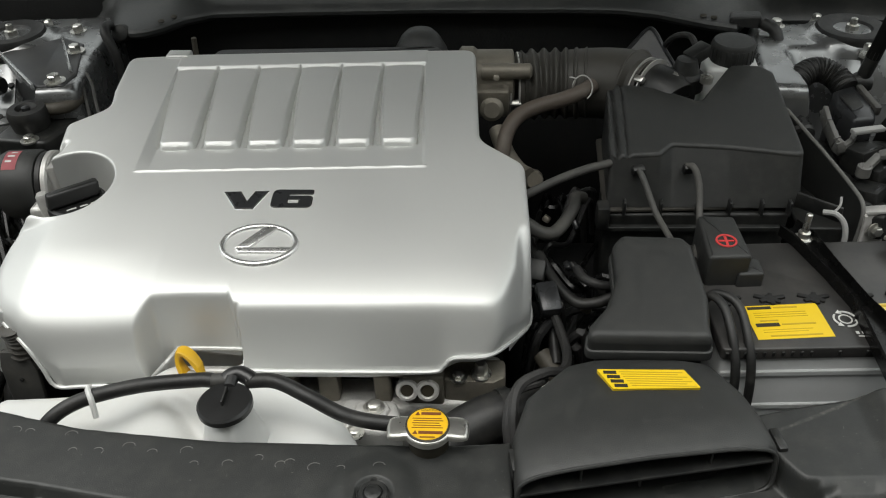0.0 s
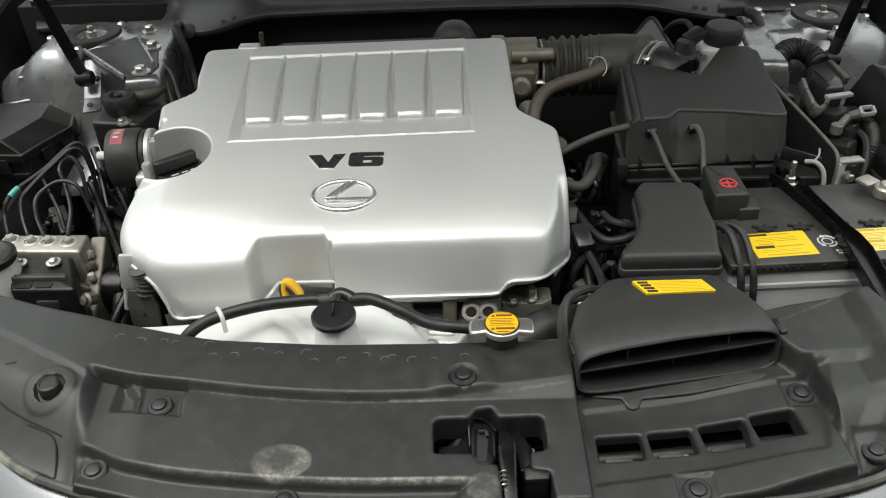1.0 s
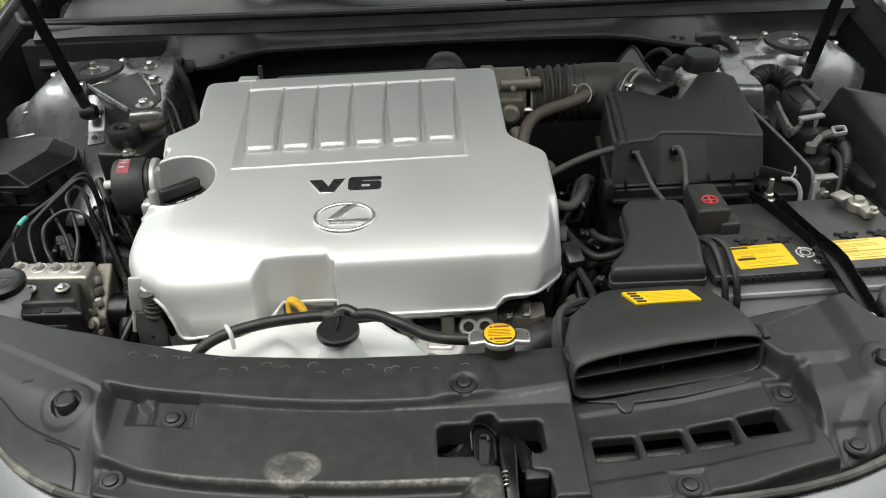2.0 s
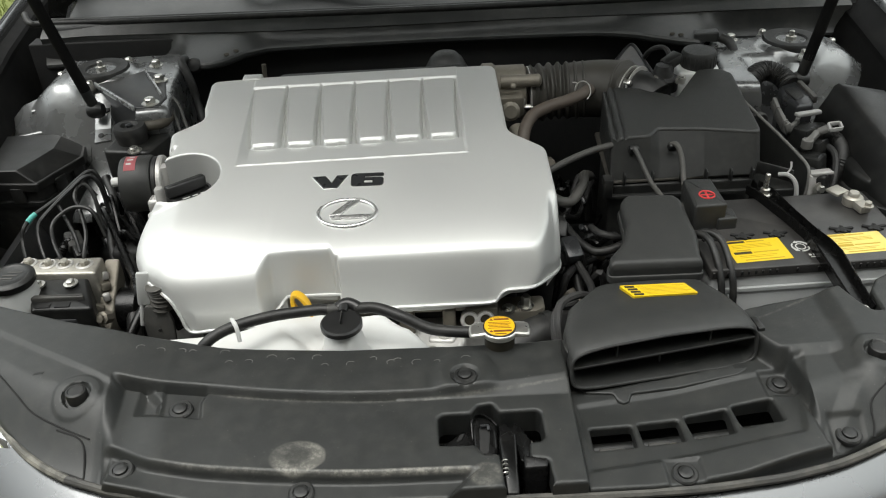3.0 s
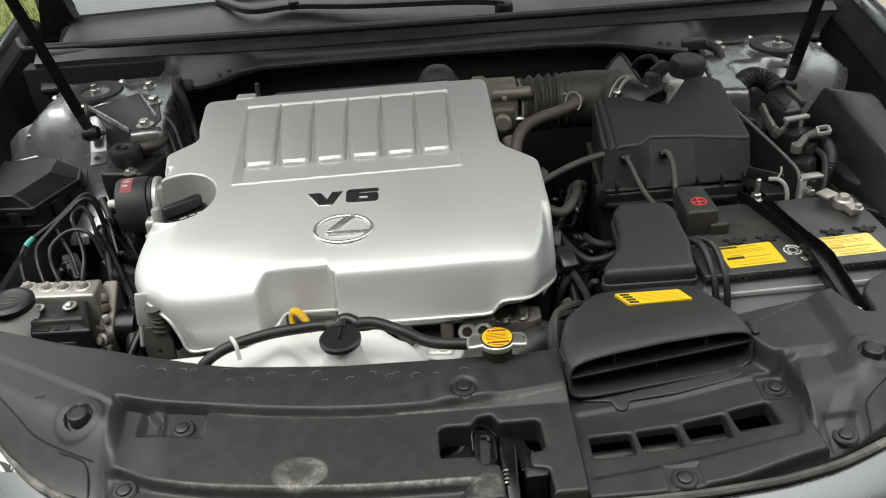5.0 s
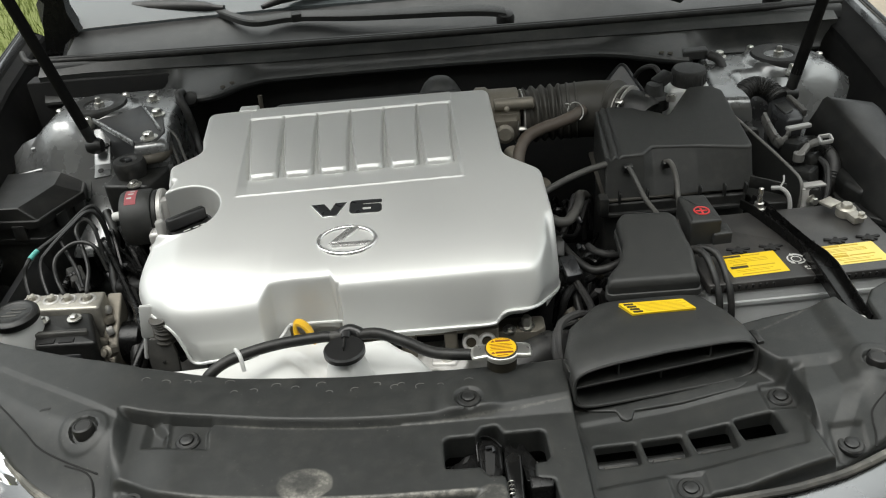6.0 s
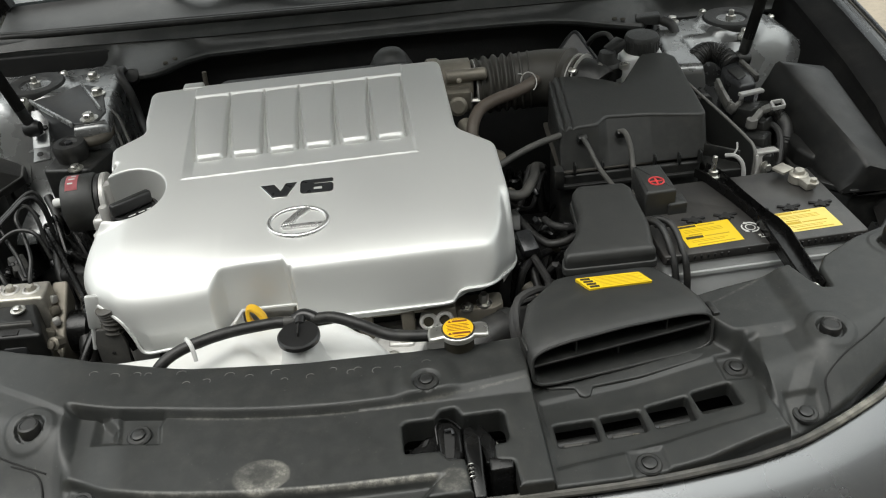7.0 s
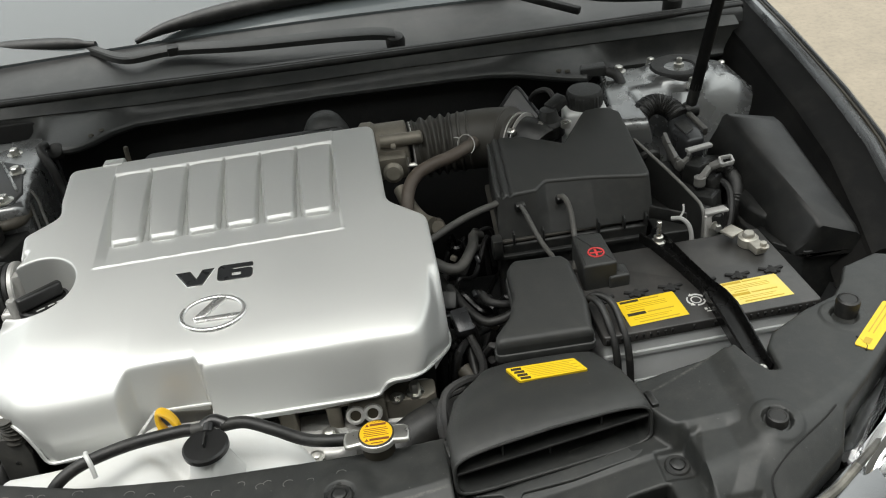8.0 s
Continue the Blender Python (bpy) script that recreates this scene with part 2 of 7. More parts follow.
def part(name, bm, material, parent=None, label="", angle=38):
    me = bpy.data.meshes.new(name)
    bmesh.ops.recalc_face_normals(bm, faces=bm.faces)
    bm.to_mesh(me)
    bm.free()
    me.materials.append(material)
    ob = new(name, me)
    if parent is not None:
        ob.parent = parent
        if parent.parent is None:
            ob.matrix_parent_inverse = Matrix.Translation(-parent.location)
    if label:
        tagged(ob, label)
    return finish(ob, angle)


def solo(name, bm, material, label, category, group="", kind="", angle=38):
    return tagged(part(name, bm, material, None, "", angle), label, category, group, kind)


def rounded(pts, r, seg=5):
    """A polygon with its corners rounded; r is one radius or one a corner."""
    out, k = [], len(pts)
    for i in range(k):
        p0, p1, p2 = (Vector(pts[(i + j) % k]) for j in (-1, 0, 1))
        a, b = (p0 - p1), (p2 - p1)
        ra = r[i] if isinstance(r, (list, tuple)) else r
        cosv = max(-1, min(1, a.normalized().dot(b.normalized())))
        ang = math.acos(cosv)
        if ra <= 0 or ang > 3.05:
            out.append(p1)
            continue
        cut = min(ra / math.tan(ang / 2), 0.48 * a.length, 0.48 * b.length)
        s, e = p1 + a.normalized() * cut, p1 + b.normalized() * cut
        for j in range(seg + 1):
            t = j / seg
            out.append(s * (1 - t) ** 2 + p1 * 2 * t * (1 - t) + e * t * t)
    return [(p.x, p.y) for p in out]


def area2(poly):
    return sum(poly[i - 1][0] * poly[i][1] - poly[i][0] * poly[i - 1][1] for i in range(len(poly)))


def inset(poly, d):
    """The polygon moved inwards by d, vertex by vertex (it must run counter-clockwise)."""
    out, k = [], len(poly)
    for i in range(k):
        p0, p1, p2 = (Vector(poly[(i + j) % k]) for j in (-1, 0, 1))
        a, b = (p1 - p0).normalized(), (p2 - p1).normalized()
        na, nb = Vector((-a.y, a.x)), Vector((-b.y, b.x))
        m = na + nb
        if m.length < 1e-6:
            m = na
        m.normalize()
        s = d / max(0.45, m.dot(na))
        out.append((p1.x + m.x * s, p1.y + m.y * s))
    return out


def num(v, x, y):
    return v(x, y) if callable(v) else v


def slab(poly, zb, zt, r=0.004, seg=3, bm=None, flare=0.0, m=None):
    """A solid on a polygon, its upper edge rounded; zb and zt are heights or functions of x, y. flare: how far the foot stands out."""
    bm = bm or bmesh.new()
    if area2(poly) < 0:
        poly = poly[::-1]
    rings = [inset(poly, -flare)] if flare else [poly]
    zs = [(zb, 0.0)]
    for j in range(seg + 1):
        a = math.pi / 2 * j / seg
        rings.append(inset(poly, r * (1 - math.cos(a))))
        zs.append((zt, -r * (1 - math.sin(a))))
    vs = []
    for ring, (z, dz) in zip(rings, zs):
        row = []
        for (x, y), (x0, y0) in zip(ring, poly):
            p = Vector((x, y, num(z, x, y) + dz))
            row.append(bm.verts.new(m @ p if m else p))
        vs.append(row)
    k = len(poly)
    for a, b in zip(vs, vs[1:]):
        for i in range(k):
            bm.faces.new((a[i], a[(i + 1) % k], b[(i + 1) % k], b[i]))
    bm.faces.new(vs[-1])
    bm.faces.new(vs[0][::-1])
    return bm


def rect(x0, y0, x1, y1, r=0.0, seg=4):
    p = [(x0, y0), (x1, y0), (x1, y1), (x0, y1)]
    return rounded(p, r, seg) if r else p


def loft(rings, bm=None, cap=True, closed=True):
    """A skin over rings of points, all of one length."""
    bm = bm or bmesh.new()
    vs = [[bm.verts.new(p) for p in ring] for ring in rings]
    k = len(vs[0])
    for a, b in zip(vs, vs[1:]):
        for i in range(k if closed else k - 1):
            bm.faces.new((a[i], a[(i + 1) % k], b[(i + 1) % k], b[i]))
    if cap:
        bm.faces.new(vs[0][::-1])
        bm.faces.new(vs[-1])
    return bm


def lathe(prof, m=None, seg=24, bm=None):
    """A turned solid: prof is rows of radius, height from foot to top about the z axis of the pose m."""
    bm = bm or bmesh.new()
    m = m or Matrix()
    rings = []
    for r, h in prof:
        rings.append([m @ Vector((r * math.cos(2 * math.pi * i / seg), r * math.sin(2 * math.pi * i / seg), h)) for i in range(seg)])
    return loft(rings, bm)


def curve_points(pts, n=8):
    p = [Vector(q) for q in pts]
    p = [p[0] * 2 - p[1], *p, p[-1] * 2 - p[-2]]
    out = []
    for i in range(1, len(p) - 2):
        for j in range(n):
            t = j / n
            out.append(0.5 * (2 * p[i] + (p[i + 1] - p[i - 1]) * t + (2 * p[i - 1] - 5 * p[i] + 4 * p[i + 1] - p[i + 2]) * t * t
                              + (3 * p[i] - p[i - 1] - 3 * p[i + 1] + p[i + 2]) * t ** 3))
    out.append(p[-2])
    return out


def tube(pts, r, seg=10, n=8, bm=None, rad=None, smooth=True):
    """A pipe along a smooth line; rad(s) scales its radius along 0..1."""
    bm = bm or bmesh.new()
    line = curve_points(pts, n) if smooth else [Vector(p) for p in pts]
    rings, side = [], None
    for i, p in enumerate(line):
        d = (line[min(i + 1, len(line) - 1)] - line[max(i - 1, 0)]).normalized()
        if side is None:
            side = d.cross(Vector((0.13, 0.27, 0.95))).normalized()
        side = (side - d * side.dot(d)).normalized()
        up = d.cross(side)
        rr = r * (rad(i / (len(line) - 1)) if rad else 1)
        rings.append([p + (side * math.cos(2 * math.pi * k / seg) + up * math.sin(2 * math.pi * k / seg)) * rr for k in range(seg)])
    return loft(rings, bm)


def block(size, m, bevel=0.0, bm=None, seg=2):
    """A box of that size about the pose m, its edges rounded."""
    bm = bm or bmesh.new()
    made = bmesh.ops.create_cube(bm, size=1.0, matrix=m @ Matrix.Diagonal((*size, 1)))
    if bevel:
        edges = list({e for v in made["verts"] for e in v.link_edges})
        bmesh.ops.bevel(bm, geom=edges, offset=bevel, segments=seg, affect="EDGES", profile=0.5)
    return bm


def beam(a, b, w, h, bevel=0.0, bm=None, up=(0, 0, 1)):
    """A bar from a to b, w wide and h high."""
    a, b = Vector(a), Vector(b)
    d = (b - a).normalized()
    s = d.cross(Vector(up)).normalized()
    u = s.cross(d)
    m = Matrix((s, d, u)).transposed().to_4x4()
    m.translation = (a + b) / 2
    return block((w, (b - a).length, h), m, bevel, bm)


def sdf(poly, x, y):
    """Distances of the points x, y from the polygon's edge (inside: plus) and the nearest places on it."""
    best, px, py = np.full(x.shape, 1e9), x.copy(), y.copy()
    inside = np.zeros(x.shape, bool)
    for i in range(len(poly)):
        (ax, ay), (bx, by) = poly[i - 1], poly[i]
        ex, ey = bx - ax, by - ay
        t = np.clip(((x - ax) * ex + (y - ay) * ey) / (ex * ex + ey * ey + 1e-15), 0, 1)
        qx, qy = ax + t * ex, ay + t * ey
        d = np.hypot(x - qx, y - qy)
        near = d < best
        best, px, py = np.where(near, d, best), np.where(near, qx, px), np.where(near, qy, py)
        cross = ((ay > y) != (by > y)) & (x < ax + (y - ay) * ex / (ey + 1e-15 if abs(ey) < 1e-12 else ey))
        inside ^= cross
    return np.where(inside, best, -best), px, py


def relief(outline, height, step, foot, holes=(), bend=None):
    """A moulded sheet over an outline: height(x, y, d) with d the distance from the rim, a skirt down to foot(x, y), and holes through it. bend(x): by how much the rows of the mesh curve."""
    xs = np.arange(min(p[0] for p in outline) - step, max(p[0] for p in outline) + 2 * step, step)
    ys = np.arange(min(p[1] for p in outline) - step, max(p[1] for p in outline) + 2 * step, step)
    if bend:
        ys = np.arange(min(p[1] - bend(p[0]) for p in outline) - step, max(p[1] - bend(p[0]) for p in outline) + 2 * step, step)
    x, y = np.meshgrid(xs, ys, indexing="ij")
    if bend:
        y = y + bend(x)
    d, px, py = sdf(outline, x, y)
    for h in holes:
        dh, hx, hy = sdf(h, x, y)
        swap = -dh < d
        d, px, py = np.where(swap, -dh, d), np.where(swap, hx, px), np.where(swap, hy, py)
    ok = d > 0
    keep = ok[:-1, :-1] | ok[1:, :-1] | ok[:-1, 1:] | ok[1:, 1:]
    x, y = np.where(ok, x, px), np.where(ok, y, py)
    z = height(x, y, np.maximum(d, 0))
    bm = bmesh.new()
    made, uses = {}, {}

    def vert(i, j):
        if (i, j) not in made:
            made[i, j] = bm.verts.new((x[i, j], y[i, j], z[i, j]))
        return made[i, j]

    for i, j in zip(*np.nonzero(keep)):
        loop = ((i, j), (i + 1, j), (i + 1, j + 1), (i, j + 1))
        bm.faces.new([vert(*c) for c in loop])
        for k in range(4):
            uses[loop[k - 1], loop[k]] = True
    low, turn = {}, {}
    for a, b in list(uses):
        if (b, a) not in uses:
            for c in (a, b):
                if c not in low:
                    v = made[c]
                    end = min(v.co.z - 0.001, num(foot, v.co.x, v.co.y))
                    turn[c] = bm.verts.new((v.co.x, v.co.y, max(v.co.z - 0.002, v.co.z * 0.5 + end * 0.5)))
                    low[c] = bm.verts.new((v.co.x, v.co.y, end))
            bm.faces.new((made[b], made[a], turn[a], turn[b]))
            bm.faces.new((turn[b], turn[a], low[a], low[b]))
    bmesh.ops.remove_doubles(bm, verts=bm.verts, dist=0.00002)
    return bm


def smooth(a, b, v):
    t = np.clip((v - a) / (b - a), 0, 1)
    return t * t * (3 - 2 * t)


def patch(poly, z, bm=None, m=None, thick=0.0003):
    """A thin sticker or print."""
    return slab(poly, lambda x, y: num(z, x, y) - thick, z, 0.0, 1, bm, 0, m)


def bolt(parent, name, at, r=0.006, h=0.006, washer=True, material=None, axis=None):
    m = Matrix.Translation(at) @ (axis.to_matrix().to_4x4() if axis else Matrix())
    bm = lathe([(r, 0), (r, h * 0.85), (r * 0.8, h), (r * 0.3, h * 1.02)], m, 6)
    if washer:
        lathe([(r * 1.6, -0.0015), (r * 1.6, 0.0005), (r * 1.1, 0.001)], m, 16, bm)
    return part(name, bm, material or STEEL, parent)


def words(name, text, size, m, material, parent, squeeze=1.0):
    """Flat lettering in the built-in font, centred on the pose m."""
    cu = bpy.data.curves.new(name, "FONT")
    cu.body, cu.size, cu.align_x, cu.align_y = text, size, "CENTER", "CENTER"
    holder = bpy.data.objects.new(name, cu)
    me = bpy.data.meshes.new_from_object(holder)
    bpy.data.objects.remove(holder)
    bm = bmesh.new()
    bm.from_mesh(me)
    bpy.data.meshes.remove(me)
    bmesh.ops.transform(bm, matrix=m @ Matrix.Diagonal((squeeze, 1, 1, 1)), verts=bm.verts)
    return part(name, bm, material, parent)


# ---- ground ----
GROUND = mat("tan_gravelly_concrete", (0.25, 0.215, 0.165), 0.9, 0, 0.25, 6, 0.8, 60, dust=0.5, dustcol=(0.13, 0.11, 0.09), dscale=40)
GRASSM = mat("grass_blades", (0.13, 0.16, 0.035), 0.8, 0, 0.4, 8, 0)
SOIL = mat("grass_verge_soil", (0.13, 0.15, 0.04), 0.95, 0, 0.35, 9, 0.6, 80)
bm = bmesh.new()
edge = [-3000, -40, -8, -1.75, -1.7, 8, 40, 3000]
rows_y = [-3000, -40, -8, 0, 8, 40, 3000]
grid_v = [[bm.verts.new((x, y, 0.0)) for y in rows_y] for x in edge]
for i in range(len(edge) - 1):
    for j in range(len(rows_y) - 1):
        bm.faces.new((grid_v[i][j], grid_v[i + 1][j], grid_v[i + 1][j + 1], grid_v[i][j + 1]))
solo("ground", bm, GROUND, "tan gritty concrete yard beside a grass verge", "ground", kind="structure")
bm = slab(rect(-9, -3, -1.75, 14), -0.02, lambda x, y: 0.03, 0.02)
solo("verge", bm, SOIL, "low verge of yellow-green earth under the grass", "ground", kind="structure")
bm = bmesh.new()
rng = random.Random(5)
for i in range(16000):
    x, y = rng.uniform(-4.2, -1.8), rng.uniform(2.2, 8.0)
    h, w, a = rng.uniform(0.04, 0.10), rng.uniform(0.002, 0.0045), rng.uniform(0, 6.28)
    lx, ly = rng.uniform(-0.03, 0.03), rng.uniform(-0.03, 0.03)
    c, s = math.cos(a) * w, math.sin(a) * w
    bm.faces.new([bm.verts.new(p) for p in ((x - c, y - s, 0.028), (x + c, y + s, 0.028), (x + lx, y + ly, 0.028 + h))])
solo("grass", bm, GRASSM, "short yellow-green grass on the verge", "grass", kind="stuff")

# unseen wall on the near side, added to block low sky and darken reflections
WALLM = mat("grey_blocker_wall", (0.085, 0.083, 0.078), 0.9, 0, 0.2, 3, 0.4, 80)
solo("wall_south_blocker", slab(rect(-7, -1.65, 7, -1.35), 0.0, 3.9, 0.01), WALLM, "unseen grey wall added to darken reflections on the near side", "wall", kind="structure")

# ---- the car's shell ----
SHIFT = lambda y: float(np.interp(y, [0.6, 0.8, 1.0, 1.2, 1.45], [0.0, 0.006, 0.012, 0.006, -0.008]))

car = thing("car", (0, 1.2, 0), "grey metallic saloon car with its hood raised", "car")
for s in (-1, 1):
    rings = []
    # outer wing, from headlight to windscreen: flank, thin crest, dark joint, rolled flange and inner wall
    crest = (((0.672, 0.744, 0.798), (0.72, 0.753, 0.811), (0.842, 0.771, 0.840), (0.956, 0.776, 0.862), (1.047, 0.777, 0.877), (1.155, 0.779, 0.893), (1.283, 0.784, 0.905), (1.45, 0.796, 0.918)) if s > 0 else
             ((0.60, 0.705, 0.782), (0.66, 0.715, 0.80), (0.80, 0.738, 0.835), (1.0, 0.780, 0.868), (1.2, 0.806, 0.892), (1.45, 0.830, 0.912)))
    for y, xo, z in crest:
        w = 1.0 if s > 0 else 0.55
        prof = [(xo - 0.080 * w, z - 0.16), (xo - 0.050 * w, z - 0.060), (xo - 0.030 * w, z - 0.024), (xo - 0.025 * w, z - 0.010), (xo - 0.021 * w, z - 0.003), (xo - 0.016 * w, z - 0.001), (xo - 0.011 * w, z - 0.004), (xo - 0.0085 * w, z - 0.016),
                (xo - 0.0045, z - 0.016), (xo - 0.003, z - 0.002), (xo - 0.0015, z), (xo + 0.003, z - 0.003), (xo + 0.014, z - 0.022), (xo + 0.040, z - 0.10), (xo + 0.055, z - 0.25), (xo + 0.04, z - 0.26), (xo + 0.02, z - 0.2)]
        rings.append([(s * px, y, pz) for px, pz in prof])
    part("fender", loft(rings), PAINT, car, "grey metallic wing with a thin bright rim")
    part("joint_strip", tube([(s * (xo - 0.0065), y, z - 0.008) for y, xo, z in crest], 0.0032, 6, 3), INK, car, "dark strip in the wing's joint")
    # plastic gutter cover along the wing's inner side
    rings = []
    for y, xo, z in crest:
        k = 0.08 if y < 1.1 else 0.13
        w = 1.0 if s > 0 else 0.55
        prof = [(0.024, 0.011), (0.032, 0.016), (0.066, 0.021), (0.074, 0.026), (0.084, 0.052), (0.100, k), (0.108, k), (0.090, 0.056), (0.076, 0.032), (0.040, 0.026)]
        rings.append([(s * (xo - dx * w), y, z - dz) for dx, dz in prof])
    part("gutter_panel", loft(rings), GUTTER, car, "matt dark inner wing strip", 25)
    # inner wing wall under the gutter
    rings = []
    for y in (0.42, 0.7, 1.0, 1.22):
        prof = [(0.66, 0.70), (0.63, 0.60), (0.60, 0.30), (0.59, 0.30), (0.61, 0.60), (0.645, 0.705)]
        rings.append([(s * px + (-0.018 * float(smooth(0.75, 1.1, y)) if s < 0 else SHIFT(y)), y, pz) for px, pz in prof])
    part("inner_wing", loft(rings), DKPAINT, car)
    # wheel
    wm = pose(s * 0.80, 0.98, 0.33, 0, 90, 0)
    wheel = part("wheel", lathe([(0.20, -0.10), (0.31, -0.10), (0.33, -0.07), (0.33, 0.07), (0.31, 0.10), (0.20, 0.10)], wm, 40), RUBBER, car, "black tyre")
    part("rim", lathe([(0.05, -0.08), (0.205, -0.09), (0.205, 0.09), (0.05, 0.085)], wm, 32), CASTAL, wheel)

# bumper skin below the front edge of the plastic cover
def front_y(x):
    """The curve of the front edge in plan."""
    return float(np.interp(x, [-0.62, -0.55, -0.497, -0.467, -0.44, -0.398, -0.333, -0.249, -0.15, 0, 0.147, 0.225, 0.307, 0.366, 0.413, 0.466, 0.52, 0.58, 0.66],
                           [0.545, 0.475, 0.420, 0.390, 0.3635, 0.3345, 0.3105, 0.2985, 0.291, 0.286, 0.286, 0.289, 0.2995, 0.315, 0.336, 0.362, 0.40, 0.45, 0.53]))


rings = []
for i in range(41):
    x = -0.495 + 1.015 * i / 40
    y = front_y(x)
    nx = 0.35 * (x - 0.02)
    rings.append([(x + nx * k, y + dy, z) for k, dy, z in ((0, 0.035, 0.70), (0, 0.012, 0.738), (0, 0.003, 0.739), (0.02, -0.006, 0.736), (0.06, -0.03, 0.722), (0.1, -0.075, 0.68), (0.14, -0.11, 0.60),
                                                          (0.15, -0.12, 0.45), (0.15, -0.11, 0.25), (0.1, -0.08, 0.25), (0.0, 0.02, 0.6))])
part("bumper", loft(rings), PAINT, car, "grey metallic bumper with a rolled upper edge")

# headlights at the front corners
for s in (-1, 1):
    ox = 0.02
    outl = [(0.50, 0.372), (0.56, 0.415), (0.64, 0.49), (0.70, 0.60), (0.72, 0.66), (0.665, 0.60), (0.60, 0.505), (0.535, 0.455), (0.492, 0.41)]
    outl = [(ox + s * (px - ox), py) for px, py in outl]
    bo = rounded(outl, 0.012)
    lamp = part("headlight", slab(rounded(outl, 0.012), 0.60, lambda x, y: 0.748 + 0.20 * (y - 0.40), 0.02, 4), LENS, car, "clear headlight lens")
    rfl = bmesh.new()
    for k in range(4):
        lathe([(0.012, 0), (0.035, 0.02), (0.04, 0.045), (0.036, 0.045), (0.03, 0.02)], pose(ox + s * (0.545 + 0.032 * k - ox), 0.425 + 0.05 * k, 0.690 + 0.008 * k, 70, 0, s * 25), 20, rfl)
    part("reflector", rfl, CHROME, lamp)
    part("bezel", slab(inset(bo if area2(bo) > 0 else bo[::-1], 0.006), 0.60, lambda x, y: 0.736 + 0.20 * (y - 0.40) + 0.004 * math.sin(90 * x) * math.sin(70 * y), 0.008, 2), BEZEL, lamp, "bright silver headlight bezel")
    lamp.visible_shadow = False

# firewall, floor of the bay, radiator wall: near black, the gaps' shade in their colour
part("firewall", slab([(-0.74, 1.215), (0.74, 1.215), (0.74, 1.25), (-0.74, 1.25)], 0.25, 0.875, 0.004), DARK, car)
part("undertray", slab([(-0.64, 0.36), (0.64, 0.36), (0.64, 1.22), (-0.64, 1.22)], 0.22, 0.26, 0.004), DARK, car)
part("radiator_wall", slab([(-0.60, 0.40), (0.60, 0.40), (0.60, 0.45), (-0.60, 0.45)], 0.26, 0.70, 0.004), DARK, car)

# raised hood, its insulation towards the bay
hm = pose(0, 1.345, 1.065, -52, 0, 0)
hood = part("hood", slab(rounded([(-0.74, -1.0), (-0.45, -1.09), (0.45, -1.09), (0.74, -1.0), (0.80, 0.0), (-0.80, 0.0)], 0.04), 0.0, lambda x, y: 0.025 - 0.03 * x * x, 0.008, 3, m=hm), PAINT, car, "raised grey metallic hood")
part("insulation_mat", slab(rounded([(-0.62, -0.9), (0.62, -0.9), (0.68, -0.08), (-0.68, -0.08)], 0.06), -0.02, -0.002, 0.004, 2, m=hm), FOAM, hood, "dark felt insulation mat")

for s in (-1, 1):
    hinge = beam((s * 0.70, 1.40, 0.90), (s * 0.71, 1.36, 1.0), 0.02, 0.035, 0.005)
    beam((s * 0.71, 1.36, 1.0), (s * 0.71, 1.27, 1.135), 0.02, 0.035, 0.005, hinge)
    part("hood_hinge", hinge, BLACK, car, "black cranked hood hinge")

plate = bmesh.new()
edge_xz = [(-0.712, 0.895), (-0.687, 0.893), (-0.670, 0.925), (-0.639, 0.946), (-0.644, 0.960), (-0.650, 0.981), (-0.648, 1.02), (-0.690, 1.06), (-0.700, 1.02), (-0.684, 1.0), (-0.697, 0.969)]
loft([[(px, py, pz) for px, pz in edge_xz] for py in (1.262, 1.266, 1.282, 1.286)], plate)
part("hinge_plate", plate, LATCHBLK, car, "black hinge plate bolted beside the cowl")
# gas struts between strut towers and hood
for s in (-1, 1):
    a = Vector((s * 0.556, 1.0, 0.838))
    d = Vector((0.107 if s > 0 else -0.147, -0.052, 0.733)).normalized()
    top = a + d * 0.665
    strut = part("gas_strut", tube([a + d * 0.035, a + d * 0.2, a + d * 0.40], 0.0086, 14, 3), GUTTER, car, "black gas strut holding the hood up")
    part("rod", tube([a + d * 0.40, a + d * 0.5, top], 0.006, 10, 2), STEEL, strut)
    bmk = tube([a + d * 0.005, a + d * 0.02, a + d * 0.045], 0.0085, 12, 3)
    lathe([(0.010, -0.012), (0.013, -0.006), (0.013, 0.006), (0.010, 0.012)], pose(a.x, a.y, a.z, 0, 90, 0), 14, bmk)
    part("end_joint", bmk, BLACK, strut)

# windscreen and cowl
rings = []
for i in range(25):
    x = -0.74 + 1.48 * i / 24
    y0 = 1.425 - 0.10 * x * x
    rings.append([(x, y0 + k, 0.918 + 0.5 * k + dz) for k, dz in ((0, 0), (0.25, 0.012), (0.6, 0.02), (0.9, 0.0), (0.9, -0.005), (0.6, 0.015), (0.25, 0.007), (0, -0.005))])
screen = part("windscreen", loft(rings), GLASS, car, "sloping windscreen reflecting the sky")
screen.visible_shadow = False
# grey sheet added behind the glass to set how bright the screen looks
rings = []
for i in range(13):
    x = -0.66 + 1.32 * i / 12
    y0 = 1.475 - 0.10 * x * x + 0.006 * (i % 2)
    rings.append([(x, y0, 0.925), (x, y0 + 0.75, 1.30), (x, y0 + 0.75, 1.296), (x, y0, 0.921)])
part("screen_backing", loft(rings), BACKING, car, "grey sheet added behind the windscreen to set its brightness")
